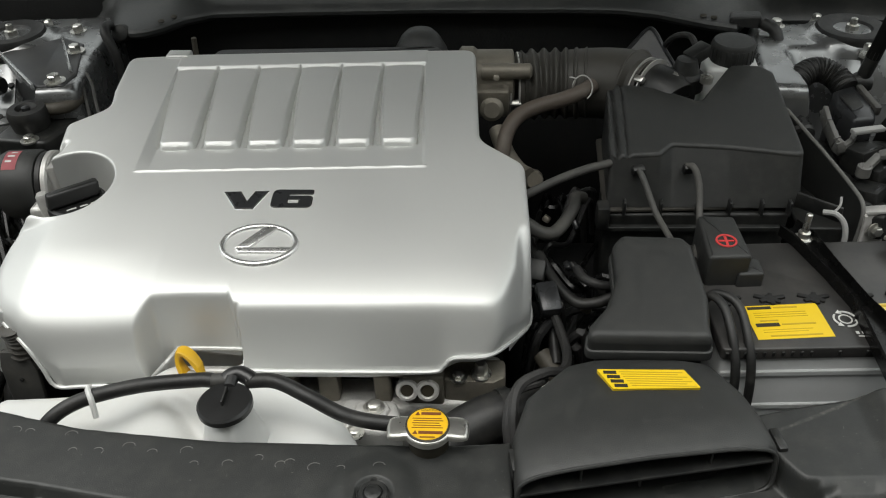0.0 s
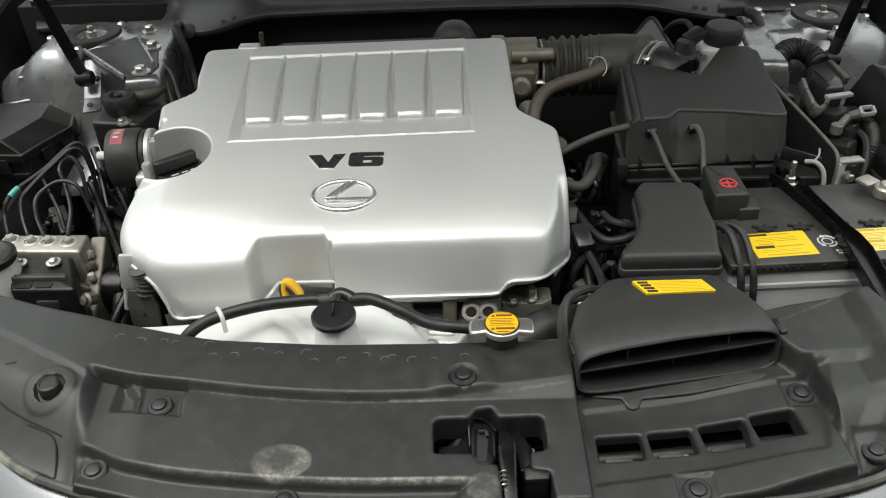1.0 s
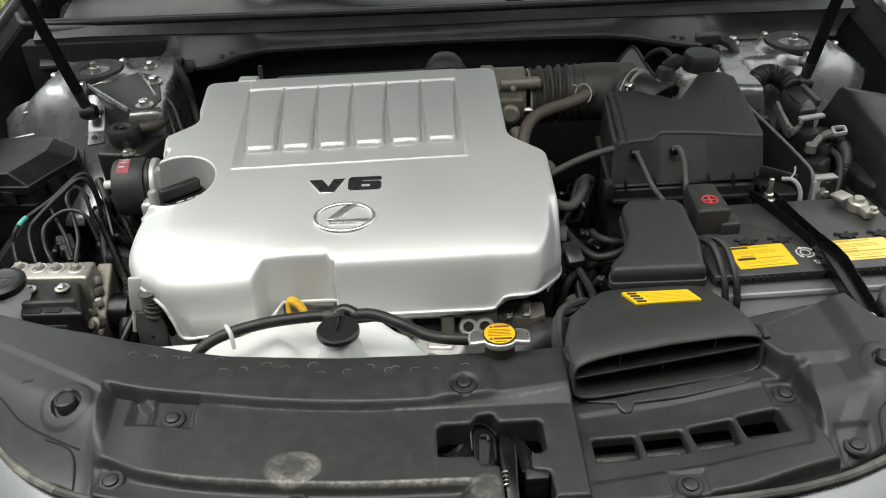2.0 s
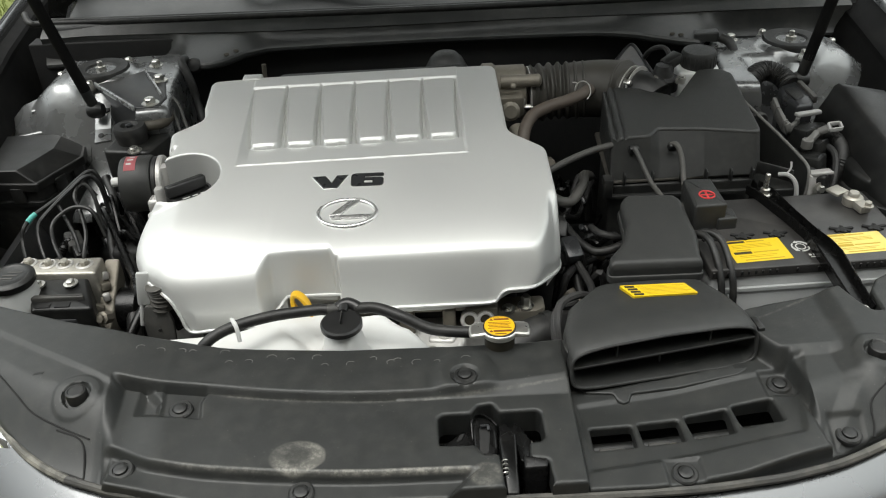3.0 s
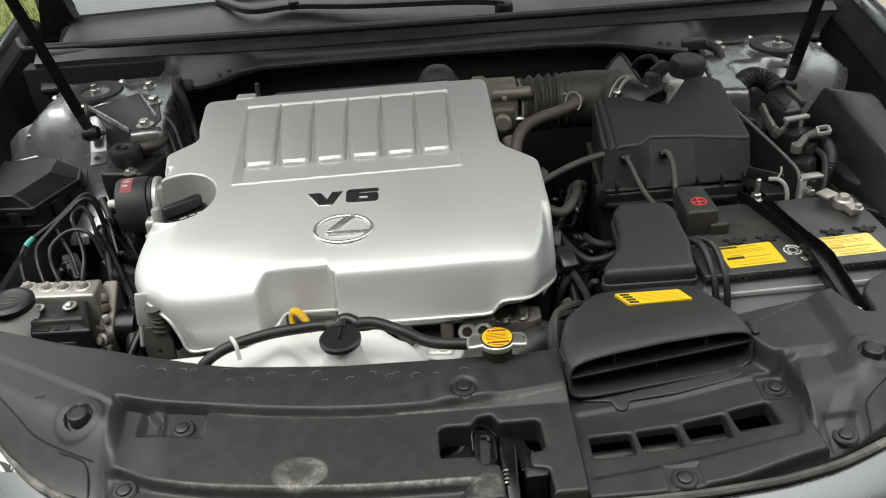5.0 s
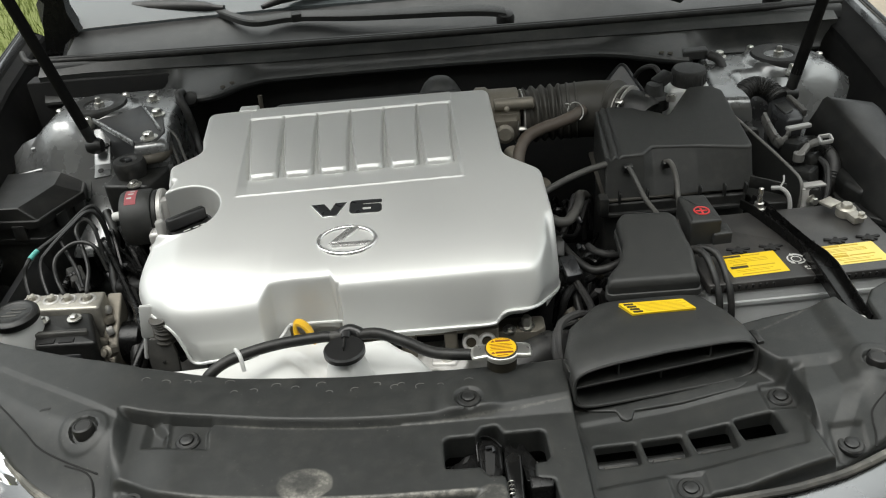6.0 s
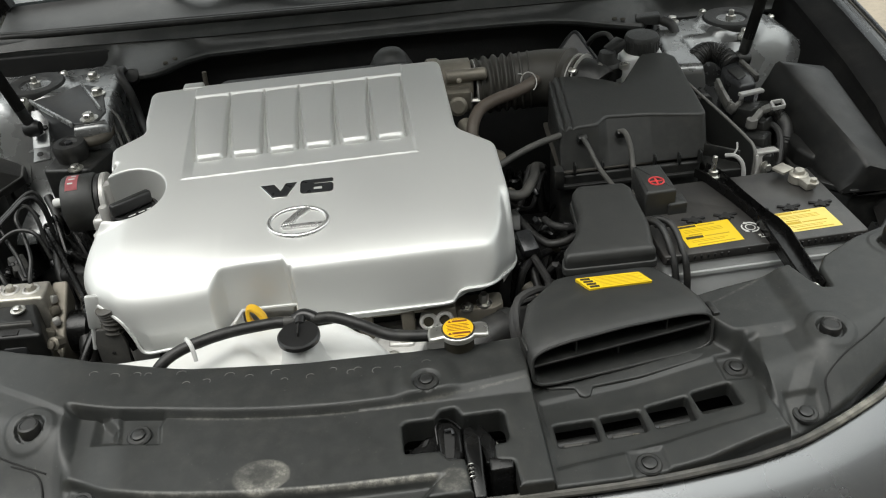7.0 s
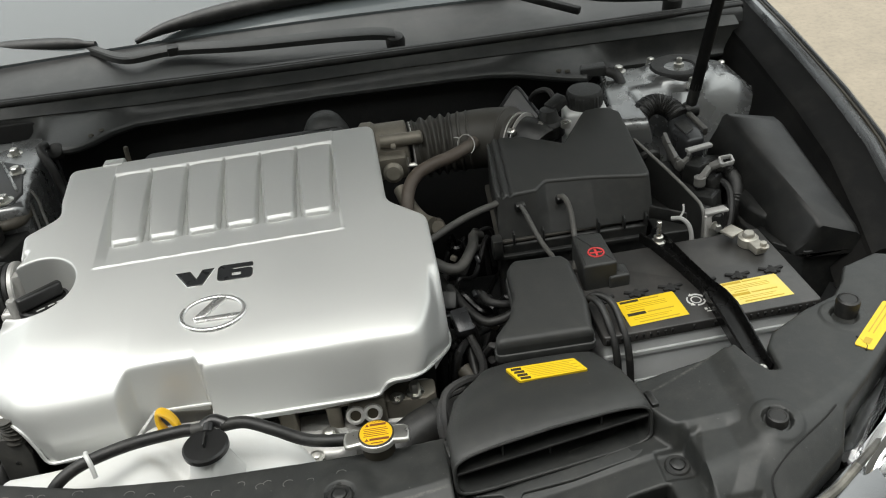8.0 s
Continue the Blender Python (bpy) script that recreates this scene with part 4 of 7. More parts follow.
def cover_z(x, y, d):
    z = cover_top(x, y)
    # sunk field with six raised ribs: deepest at the ribs' front ends
    whole, y = y, y - 0.03 * (x + 0.29)
    u = np.clip((0.970 - y) / 0.187, 0, 1)
    left, right = -0.2935 + 0.003 * u, 0.016 + 0.010 * u
    wall = np.clip((x - left) / (0.0022 + 0.012 * u), 0, 1) * np.clip((right - x) / 0.0035, 0, 1) * np.clip((0.9725 - y) / 0.0035, 0, 1)
    deep = 0.0120 * np.clip((y - 0.7815) / 0.072, 0, 1) * (1 - 0.22 * smooth(0.84, 0.966, y)) + 0.0010 * smooth(0.7805, 0.7825, y)
    v = np.clip((0.972 - y) / 0.140, 0, 1)
    rib, lips, trench = np.zeros_like(z), np.zeros_like(z), np.zeros_like(z)
    for i in range(6):
        a = (-0.2930 + 0.0515 * i) * (1 - v) + (-0.2795 + 0.0503 * i) * v - 0.008 * v * (1 - v)
        b = a + 0.0508 - 0.0098 * v
        mid = np.abs(x - (a + b) / 2) / ((b - a) / 2)
        t = np.clip((y - 0.8250 - 0.0085 * np.clip((mid - 0.60) / 0.40, 0, 1) ** 2.5) / 0.0048, 0, 1) ** 0.75
        one = np.clip((x - a) / (0.0012 + 0.0030 * v), 0, 1) * (1 - np.clip((x - b + 0.0030) / 0.0030, 0, 1) ** 2) * (0.42 + 0.58 * t) * (t > 0) * (1 - 0.14 * mid ** 2)
        rib = np.maximum(rib, one * (x > a) * (x < b))
        lips = lips + np.exp(-((x - a - 0.0030) / 0.0013) ** 2) * (t > 0.6) * smooth(0.0, 0.5, v)
        trench = np.maximum(trench, (np.exp(-((x - a + 0.0006) / 0.0013) ** 2) + np.exp(-((x - b - 0.0006) / 0.0013) ** 2)) * smooth(0.05, 0.35, v) * smooth(0.8255, 0.8330, y))
    z = z - deep * wall * (1 - 0.90 * rib) + (0.0009 * lips - 0.0028 * trench) * wall
    z = z + 0.0014 * smooth(-0.2945, -0.2925, x) * smooth(0.0185, 0.0165, x) * smooth(0.9690, 0.9715, y)
    z = z + 0.0013 * np.exp(-((y - 0.7805) / 0.0016) ** 2) * smooth(-0.292, -0.287, x) * smooth(0.029, 0.025, x)
    y = whole
    # the front wall leans outwards below the corner, and is set back round the dipstick
    line = 0.578 + 0.0179 * np.clip(x + 0.30, 0, 1) + 0.012 * np.clip(x + 0.02, 0, 1)
    edge = -0.138 - 0.43 * np.clip(y - 0.595, 0, 0.03)
    set_back = 0.0155 * smooth(-0.240, -0.224, x) * smooth(edge, edge - 0.004, x)
    bend = smooth(0.088, 0.130, x)
    run = (y - line) * (1 - bend) + d * bend
    front = smooth(0.71, 0.65, y)
    left, lobe = smooth(-0.222, -0.240, x), smooth(-0.185, -0.290, x)
    niche = set_back / 0.0155
    h = 0.0205 - 0.0130 * left - 0.0025 * niche - run + set_back
    steep = 1.5 - 0.38 * smooth(0.04, 0.07, x) + 2.0 * niche + 0.5 * left
    z = z - front * (steep * (h + np.sqrt(h * h + (0.0045 + 0.0030 * left - 0.0020 * niche) ** 2)) + 0.0065 * (1 - lobe) * (1 - np.clip((run - 0.009) / 0.06, 0, 1)) ** 2 + 0.022 * lobe * (1 - np.clip((run - 0.003) / 0.095, 0, 1)) ** 2)
    # the side falls gently past a soft bend and rolls over at the front corner
    side = -0.352 - x
    z = z - 0.16 * (side + np.sqrt(side * side + 0.005 ** 2)) * smooth(0.716, 0.705, y)
    roll = 1 - np.clip(d / 0.015, 0, 1)
    z = z - 0.011 * (1 - np.sqrt(1 - roll * roll * 0.98)) * smooth(-0.315, -0.345, x) * smooth(0.69, 0.64, y)
    r = 0.007 - 0.003 * front
    r = r - (r - 0.0022) * smooth(0.060, 0.053, np.hypot(x + 0.361, y - 0.764))
    q = np.clip(d / r, 0, 1)
    return z - r * (1 - np.sqrt(np.clip(1 - (1 - q) ** 2, 0, 1)))


def cover_foot(x, y):
    if y > 0.70 or x > 0.115:
        return 0.742 if x > 0 else 0.772
    f = 0.745 + min(0, x + 0.14) * 0.13
    if -0.2155 < x < -0.1375 and y < 0.609:
        f = 0.7500
    if x > 0.048:
        f = 0.745 + 0.017 * float(smooth(0.048, 0.060, x)) - 0.018 * float(smooth(0.095, 0.135, x))
    if x < -0.328:
        f = 0.720 + 0.043 * float(smooth(-0.326, -0.346, x)) + 0.42 * max(0.0, -0.346 - x)
    return f


cover = thing("engine_cover", (-0.12, 0.8, 0.72), "silver painted plastic engine cover with six raised ribs", "engine cover")
NOTCH = [(-0.2145, 0.565), (-0.1385, 0.565), (-0.1405, 0.6052), (-0.2090, 0.6052)]
part("shell", relief(COVER, cover_z, 0.0010, cover_foot, [NOTCH]), SILVER, cover, "silver moulded shell", 50)
rim = tube([(-0.384, 0.6145, 0.781), (-0.360, 0.5965, 0.772), (-0.346, 0.5865, 0.764), (-0.337, 0.582, 0.744), (-0.329, 0.579, 0.722), (-0.30, 0.578, 0.7235), (-0.242, 0.5785, 0.727), (-0.234, 0.5795, 0.731), (-0.2155, 0.588, 0.748), (-0.2095, 0.6035, 0.7490), (-0.202, 0.6048, 0.7505), (-0.147, 0.6048, 0.7505), (-0.1405, 0.6035, 0.7490), (-0.1385, 0.588, 0.7475), (-0.133, 0.581, 0.746),
            (0.0, 0.5825, 0.745), (0.044, 0.584, 0.745), (0.053, 0.585, 0.751), (0.063, 0.586, 0.761), (0.092, 0.588, 0.762), (0.112, 0.608, 0.757), (0.1365, 0.655, 0.743), (0.1365, 0.70, 0.742), (0.1335, 0.79, 0.742)], 0.0022, 8, 4)
part("lower_rim", rim, SILVER, cover)
bmt = slab(rect(-0.315, 0.992, -0.285, 1.012, 0.003), 0.855, 0.882, 0.003)
part("rear_tab", bmt, SILVER, cover)


def askew(poly):
    return [(x, y + 0.03 * (x + 0.09)) for x, y in poly]


def on_cover(dz):
    return lambda x, y: float(cover_top(np.array(x), np.array(y))) + dz


vee = askew([(-0.1805, 0.7495), (-0.1655, 0.7495), (-0.1555, 0.7335), (-0.149, 0.7495), (-0.1365, 0.7495), (-0.148, 0.7255), (-0.165, 0.7255)])
six_out = rounded([(-0.1295, 0.7255), (-0.0885, 0.7255), (-0.0885, 0.7415), (-0.1140, 0.7415), (-0.1140, 0.7450), (-0.0885, 0.7450), (-0.0885, 0.7505), (-0.1295, 0.7505)], [0.005, 0.005, 0.004, 0.0005, 0.0005, 0.0005, 0.002, 0.006])
six_in = rect(-0.1140, 0.7305, -0.1010, 0.7370, 0.001)
part("letter", slab(vee, on_cover(-0.002), on_cover(0.0016), 0.0004, 1), CHARCOAL, cover, "dark letter V with bright edges")
part("letter_edge", slab(inset(vee if area2(vee) > 0 else vee[::-1], -0.0016), on_cover(-0.002), on_cover(0.0009), 0.0004, 1), CHROME, cover)
sx = relief(six_out, lambda x, y, d: cover_top(x, y) + 0.0016, 0.0008, lambda x, y: on_cover(-0.001)(x, y), [six_in])
part("digit", sx, CHARCOAL, cover, "dark digit 6 with bright edges")
sx = relief(inset(six_out if area2(six_out) > 0 else six_out[::-1], -0.0011), lambda x, y, d: cover_top(x, y) + 0.0009, 0.0008, lambda x, y: on_cover(-0.001)(x, y), [inset(six_in, 0.001)])
part("digit_edge", sx, CHROME, cover)
rings = []
for k in range(73):
    a = 2 * math.pi * k / 72
    ca, sa = math.cos(a), math.sin(a)
    row = []
    for q in range(9):
        w = math.pi * q / 8
        off, up = 0.0030 * math.cos(w), 0.0034 * math.sin(w) ** 0.7
        bx, by = -0.1315 + (0.0365 + off) * ca, 0.6735 + (0.0250 + off) * sa
        row.append((bx, by, float(cover_top(np.array(bx), np.array(by))) - 0.0003 + up))
    rings.append(row)
emblem = part("badge", loft(rings, None, False, False), BADGE, cover, "oval chrome badge ring")
part("badge_bar", slab([(-0.1290, 0.6970), (-0.1545, 0.6670), (-0.1400, 0.6680), (-0.1125, 0.6975)], on_cover(-0.001), on_cover(0.0028), 0.0014, 2), BADGE, emblem)
part("badge_foot", slab([(-0.1545, 0.6680), (-0.1500, 0.6615), (-0.1010, 0.6615), (-0.0965, 0.6690)], on_cover(-0.001), on_cover(0.0026), 0.0014, 2), BADGE, emblem)
marks = bmesh.new()
for k, w in enumerate((0.007, 0.005, 0.008, 0.004, 0.007, 0.009)):
    patch(rect(-0.056 + 0.0098 * k, 0.9905, -0.056 + 0.0098 * k + w, 0.9945), on_cover(0.0009), marks, None, 0.0012)
part("raised_mark", marks, SILVER, cover)

# dipstick
dip = thing("oil_dipstick", (-0.187, 0.588, 0.72), "yellow plastic dipstick loop in the cover's hollow", "dipstick")
lp = []
for k in range(25):
    a = 2 * math.pi * k / 24
    u, v = 0.0085 * math.cos(a), 0.0185 * math.sin(a)
    lp.append((-0.1850 + 0.94 * u - 0.40 * v, 0.5725 + 0.30 * v, 0.7580 + 0.30 * u + 0.84 * v))
rings = []
for (x0, y0, z0), (x1, y1, z1) in zip(lp, lp[1:] + lp[1:2]):
    out = Vector((x0 + 0.1850, (y0 - 0.5725) * 0.3, z0 - 0.7580)).normalized()
    side = (Vector((x1 - x0, y1 - y0, z1 - z0)).normalized()).cross(out).normalized()
    rings.append([Vector((x0, y0, z0)) + out * 0.0033 * math.copysign(abs(math.cos(w)) ** 0.6, math.cos(w)) + side * 0.0062 * math.copysign(abs(math.sin(w)) ** 0.6, math.sin(w)) for w in [2 * math.pi * q / 12 for q in range(12)]])
part("loop", loft(rings[:-1] + rings[:1], None, False), YELPL, dip)
part("tube", tube([(-0.1770, 0.569, 0.744), (-0.172, 0.575, 0.715), (-0.168, 0.585, 0.68)], 0.0045, 8, 4), YELPL, dip)

# ---- black plastic cover over the radiator support ----
PANEL_OUT = [(-0.66, 0.615), (-0.60, 0.590), (-0.536, 0.562), (-0.442, 0.527), (-0.355, 0.501), (-0.25, 0.486), (-0.126, 0.475), (-0.004, 0.4745), (0.068, 0.476), (0.120, 0.480), (0.20, 0.489), (0.313, 0.505), (0.350, 0.515), (0.392, 0.5235), (0.436, 0.5355),
             (0.446, 0.505), (0.454, 0.490), (0.4645, 0.488), (0.467, 0.523), (0.481, 0.543), (0.532, 0.573), (0.575, 0.590), (0.594, 0.610), (0.612, 0.638), (0.66, 0.655), (0.70, 0.64), (0.655, 0.572), (0.60, 0.512), (0.545, 0.462), (0.505, 0.430), (0.488, 0.396), (0.43, 0.357), (0.355, 0.324), (0.26, 0.299),
             (0.178, 0.290), (0.0, 0.286), (-0.16, 0.287), (-0.245, 0.292), (-0.339, 0.312), (-0.395, 0.334), (-0.437, 0.364), (-0.467, 0.391), (-0.50, 0.425), (-0.56, 0.485), (-0.62, 0.548)]
LATCH_HOLE = rounded([(-0.022, 0.340), (0.013, 0.339), (0.020, 0.327), (0.035, 0.327), (0.038, 0.2865), (0.083, 0.2875), (0.081, 0.317), (0.064, 0.320), (0.065, 0.340), (0.076, 0.340), (0.081, 0.346), (0.080, 0.377), (0.076, 0.381), (0.0385, 0.380), (0.032, 0.3925), (0.017, 0.3905), (0.010, 0.380), (-0.018, 0.380), (-0.023, 0.376)], 0.004, 3)
SLOTS = []
for (x0, y0), (x1, y1), (x2, y2), (x3, y3) in (((0.128, 0.338), (0.170, 0.341), (0.171, 0.372), (0.128, 0.369)), ((0.178, 0.343), (0.219, 0.347), (0.219, 0.378), (0.177, 0.374)),
                                               ((0.228, 0.349), (0.268, 0.351), (0.270, 0.386), (0.226, 0.381)), ((0.277, 0.357), (0.319, 0.362), (0.318, 0.395), (0.275, 0.389))):
    SLOTS.append(rounded([(x0, y0), (x1, y1), (x2, y2), (x3, y3)], 0.003, 3))


def panel_bend(x):
    return 0.55 * np.minimum(np.abs(x + 0.07), 0.34) ** 2 + 0.374 * np.maximum(np.abs(x + 0.07) - 0.34, 0) - 0.016 * smooth(-0.24, -0.36, x)


POCKET = [(-0.335, 0.437), (-0.309, 0.411), (-0.306, 0.391), (-0.332, 0.394)]
CLIP_PAD = [(-0.312, 0.445), (-0.262, 0.430), (-0.268, 0.412), (-0.264, 0.388), (-0.304, 0.390)]


def panel_z(x, y, d):
    ridge = 0.4082 + panel_bend(x)
    # rear band and side shoulders round a low field; the slotted field on the wing side lies lower
    wl = -0.357 + 0.10 * (0.43 - y)
    foot = 0.4025 + panel_bend(np.minimum(x, -0.07))
    left = np.clip((ridge - y) / np.maximum(ridge - foot, 0.005), 0, 1) * np.clip((x - wl + 0.006) / 0.011, 0, 1) * smooth(0.1165, 0.1135, x)
    wr = 0.3475 - 0.06 * (y - 0.40)
    crease = 0.442 + 0.06 * (x - 0.32) + 0.75 * np.clip(x - 0.400, 0, 1)
    back = 0.502 - 0.060 * smooth(0.296, 0.345, x)
    right = smooth(0.1135, 0.1165, x) * smooth(wr + 0.003, wr - 0.003, x) * smooth(0.0, 0.016, back - y)
    low = np.maximum(left, right)
    z = 0.772 + 0.001 * smooth(0.50, 0.46, y - panel_bend(x)) + 0.015 * smooth(-0.24, -0.40, x) + 0.009 * smooth(0.20, 0.33, x)
    # rear deck of the wing side, its crease, the block under it and the facet up to the buffer's shoulder
    deck = np.clip((y - crease) / 0.012 + 1, 0, 1) * smooth(0.30, 0.33, x)
    edge = 0.402 - 0.70 * np.clip(0.398 - y, 0, 1)
    block_m = smooth(0.345, 0.350, x) * (1 - deck) * np.clip((edge - x) / 0.020 + 0.3, 0, 1)
    z = z - 0.006 * block_m + 0.006 * smooth(0.400, 0.425, x)
    z = z - 0.0085 * left - (0.026 - 0.006 * smooth(0.40, 0.33, y)) * right - 0.008 * left * smooth(wl + 0.060, wl + 0.010, x) * smooth(0.300, 0.345, y)
    z = z - 0.012 * smooth(0.322, 0.326, x) * smooth(0.350, 0.346, x) * np.clip((crease - y) / 0.012, 0, 1) * (1 - right)
    # front roll-off of the shoulders
    fy = 0.283 + 0.34 * np.clip(np.abs(x - 0.02) - 0.06, 0, 1) ** 2 + 2.2 * np.clip(np.abs(x - 0.02) - 0.28, 0, 1) ** 3
    z = z - (1 - low) * 0.045 * smooth(fy + 0.09, fy, y) * smooth(0.30, 0.36, np.abs(x - 0.0))
    # lower front tray on the left half, worn at its lip
    tray = smooth(0.010, -0.006, x + 0.9 * (0.300 - y)) * smooth(-0.356, -0.344, x)
    lip = 0.311 + 0.384 * np.clip(-0.06 - x, 0, 1) ** 2 + 0.012 * smooth(-0.295, -0.345, x)
    z = z - 0.012 * tray * smooth(lip + 0.001, lip - 0.007, y)
    # pocket round the left clip
    pk = sdf(POCKET, np.atleast_1d(x), np.atleast_1d(y))[0].reshape(np.shape(x))
    pad = sdf(CLIP_PAD, np.atleast_1d(x), np.atleast_1d(y))[0].reshape(np.shape(x))
    z = z - left * (0.0040 * np.clip(pad / 0.003 + 0.5, 0, 1) + 0.0070 * np.clip(pk / 0.008 + 0.2, 0, 1))
    # low step between the rear band and the shoulder
    z = z - 0.0026 * np.clip((0.431 + 0.56 * (-0.365 - x) - y) / 0.006, 0, 1) * smooth(-0.352, -0.366, x)
    # mound and dish at the middle clip
    r = np.hypot(x - 0.006, y - 0.4275)
    z = z + 0.0035 * smooth(0.040, 0.022, r) * smooth(0.9, 0.0, left) - 0.0036 * smooth(0.0152, 0.0132, np.hypot(x - 0.006, y - 0.4250)) * (1 - left)
    # dishes round the hood buffers
    for cx, cy in ((-0.393, 0.411), (0.432, 0.424), (0.567, 0.553)):
        q = np.hypot(x - cx, y - cy)
        z = z + 0.0012 * smooth(0.027, 0.023, q) - 0.006 * smooth(0.0150, 0.0130, q)
    # flat pads at the clips
    for cx, cy in ((0.207, 0.305), (0.377, 0.347), (0.333, 0.416)):
        q = np.maximum(np.abs(x - cx), np.abs(y - cy))
        z = z - 0.003 * smooth(0.019, 0.015, q)
    # raised frame round the slots
    fr = smooth(0.119, 0.122, x) * smooth(0.343, 0.336, x - 0.3 * (y - 0.37)) * smooth(0.323, 0.329, y - 0.15 * (x - 0.22)) * smooth(0.419, 0.413, y - 0.15 * (x - 0.22))
    z = z - 0.0025 * fr
    # gently sagging sheet
    z = z + 0.0006 * np.sin(23 * x) * np.sin(19 * y + 1)
    return z - 0.0028 * (1 - np.sqrt(np.clip(1 - (1 - np.clip(d / 0.0028, 0, 1)) ** 2, 0, 1)))


def clip_at(poly, x0, keep_left):
    """The part of a polygon on one side of the line x = x0."""
    out = []
    for (ax, ay), (bx, by) in zip(poly, poly[1:] + poly[:1]):
        ia, ib = (ax < x0) == keep_left, (bx < x0) == keep_left
        if ia:
            out.append((ax, ay))
        if ia != ib:
            t = (x0 - ax) / (bx - ax)
            out.append((x0, ay + t * (by - ay)))
    return out


support = thing("radiator_support_cover", (0, 0.4, 0.70), "weathered black plastic cover over the radiator support", "front cover")
foot_z = lambda x, y: 0.735
part("centre_moulding", relief(clip_at(PANEL_OUT, 0.1142, True), panel_z, 0.0017, foot_z, [LATCH_HOLE], panel_bend), PANEL, support, "scuffed black moulded sheet with a latch opening", 55)
part("slotted_moulding", relief(clip_at(PANEL_OUT, 0.1150, False), panel_z, 0.0017, foot_z, SLOTS, panel_bend), PANEL, support, "black moulded sheet with four slots", 55)


def pz(x, y):
    return float(panel_z(np.array(float(x)), np.array(float(y)), np.array(1.0)))


# moulded seam lines on both shoulders
SEAMS = (((-0.52, 0.475), (-0.494, 0.452), (-0.464, 0.424), (-0.440, 0.402), (-0.408, 0.384), (-0.371, 0.368)), ((-0.408, 0.381), (-0.379, 0.367), (-0.372, 0.340), (-0.373, 0.328), (-0.380, 0.328), (-0.396, 0.340)),
         ((0.495, 0.432), (0.478, 0.420), (0.455, 0.406), (0.430, 0.391), (0.409, 0.376), (0.405, 0.366), (0.405, 0.356), (0.402, 0.345)), ((0.562, 0.518), (0.565, 0.503), (0.560, 0.495)))
for line in SEAMS:
    pts = [(px, max(py, front_y(px) + 0.010)) for px, py in line]
    part("seam_line", tube([(px, py, pz(px, py) + 0.0003) for px, py in pts], 0.0011, 6, 6), DARK, support)
# dark pad on the sheet; the slot's shade is its colour
slot = slab(rounded([(-0.4500, 0.4395), (-0.4390, 0.4415), (-0.4375, 0.4450), (-0.4480, 0.4430)], 0.001), lambda x, y: pz(x, y) - 0.002, lambda x, y: pz(x, y) + 0.0004, 0.0002, 1)
part("small_slot", slot, DARK, support, "dark pad standing for a small slot's shade")
# crescent scuffs left by fingers and tools
rng = random.Random(11)
for k in range(18):
    cx = -0.345 + 0.0205 * k + rng.uniform(-0.008, 0.008)
    cy = 0.450 + float(panel_bend(np.array(cx))) + rng.uniform(-0.006, 0.010)
    a0, r = rng.uniform(-0.6, 0.9), rng.uniform(0.0035, 0.0062)
    arc_p = [(cx + r * math.cos(a0 + 0.5 * q), cy + 0.8 * r * math.sin(a0 + 0.5 * q)) for q in range(7)]
    part("scuff", tube([(px, py, pz(px, py) + 0.0001) for px, py in arc_p], 0.00034, 5, 2), GREYCLIP, support, "faint pale crescent scuff")
tab = slab(rounded([(0.122, 0.440), (0.1255, 0.4235), (0.133, 0.4175), (0.1600, 0.4150), (0.1635, 0.4060), (0.1695, 0.4030), (0.1755, 0.4055), (0.1800, 0.4145), (0.2309, 0.4195), (0.2931, 0.4300), (0.3187, 0.4440), (0.329, 0.462), (0.334, 0.490), (0.320, 0.485), (0.27, 0.462), (0.18, 0.445)], 0.003), 0.742, lambda x, y: min(pz(x, y), 0.7525) + 0.0028, 0.002)
part("locating_flange", tab, PANEL, support)

# push clips
bm = lathe([(0.0125, -0.002), (0.0125, 0.0015), (0.011, 0.003), (0.008, 0.0032), (0.0075, 0.0022), (0.0068, 0.0022), (0.0066, 0.0045), (0.005, 0.0052), (0.002, 0.0052)], None, 24)
clip = part("push_clip", bm, BLACK, None)
CLIPS = [(0.006, 0.4248), (-0.287, 0.401), (0.333, 0.416), (-0.329, 0.331), (0.207, 0.305), (0.377, 0.347), (-0.151, 0.2975)]
tagged(clip, "round black plastic push clip in the front cover", "push clip", "push clips")
clip.matrix_basis = pose(*CLIPS[0], pz(*CLIPS[0]))
for cx, cy in CLIPS[1:]:
    copy_thing(clip, pose(cx, cy, pz(cx, cy), 4, 0, 30 * cx))
bm = lathe([(0.0102, -0.006), (0.0108, 0.006), (0.0100, 0.0085), (0.0080, 0.0095), (0.0072, 0.0088), (0.002, 0.0090)], None, 24)
stop = part("hood_buffer", bm, RUBBER, None)
tagged(stop, "round black rubber hood buffer in a dished hole", "hood buffer", "hood buffers")
stop.matrix_basis = pose(-0.393, 0.411, pz(-0.393, 0.411))
copy_thing(stop, pose(0.432, 0.424, pz(0.432, 0.424)))
copy_thing(stop, pose(0.575, 0.562, pz(0.567, 0.553) + 0.0065) @ Matrix.Diagonal((1.2, 1.2, 1.5, 1)))

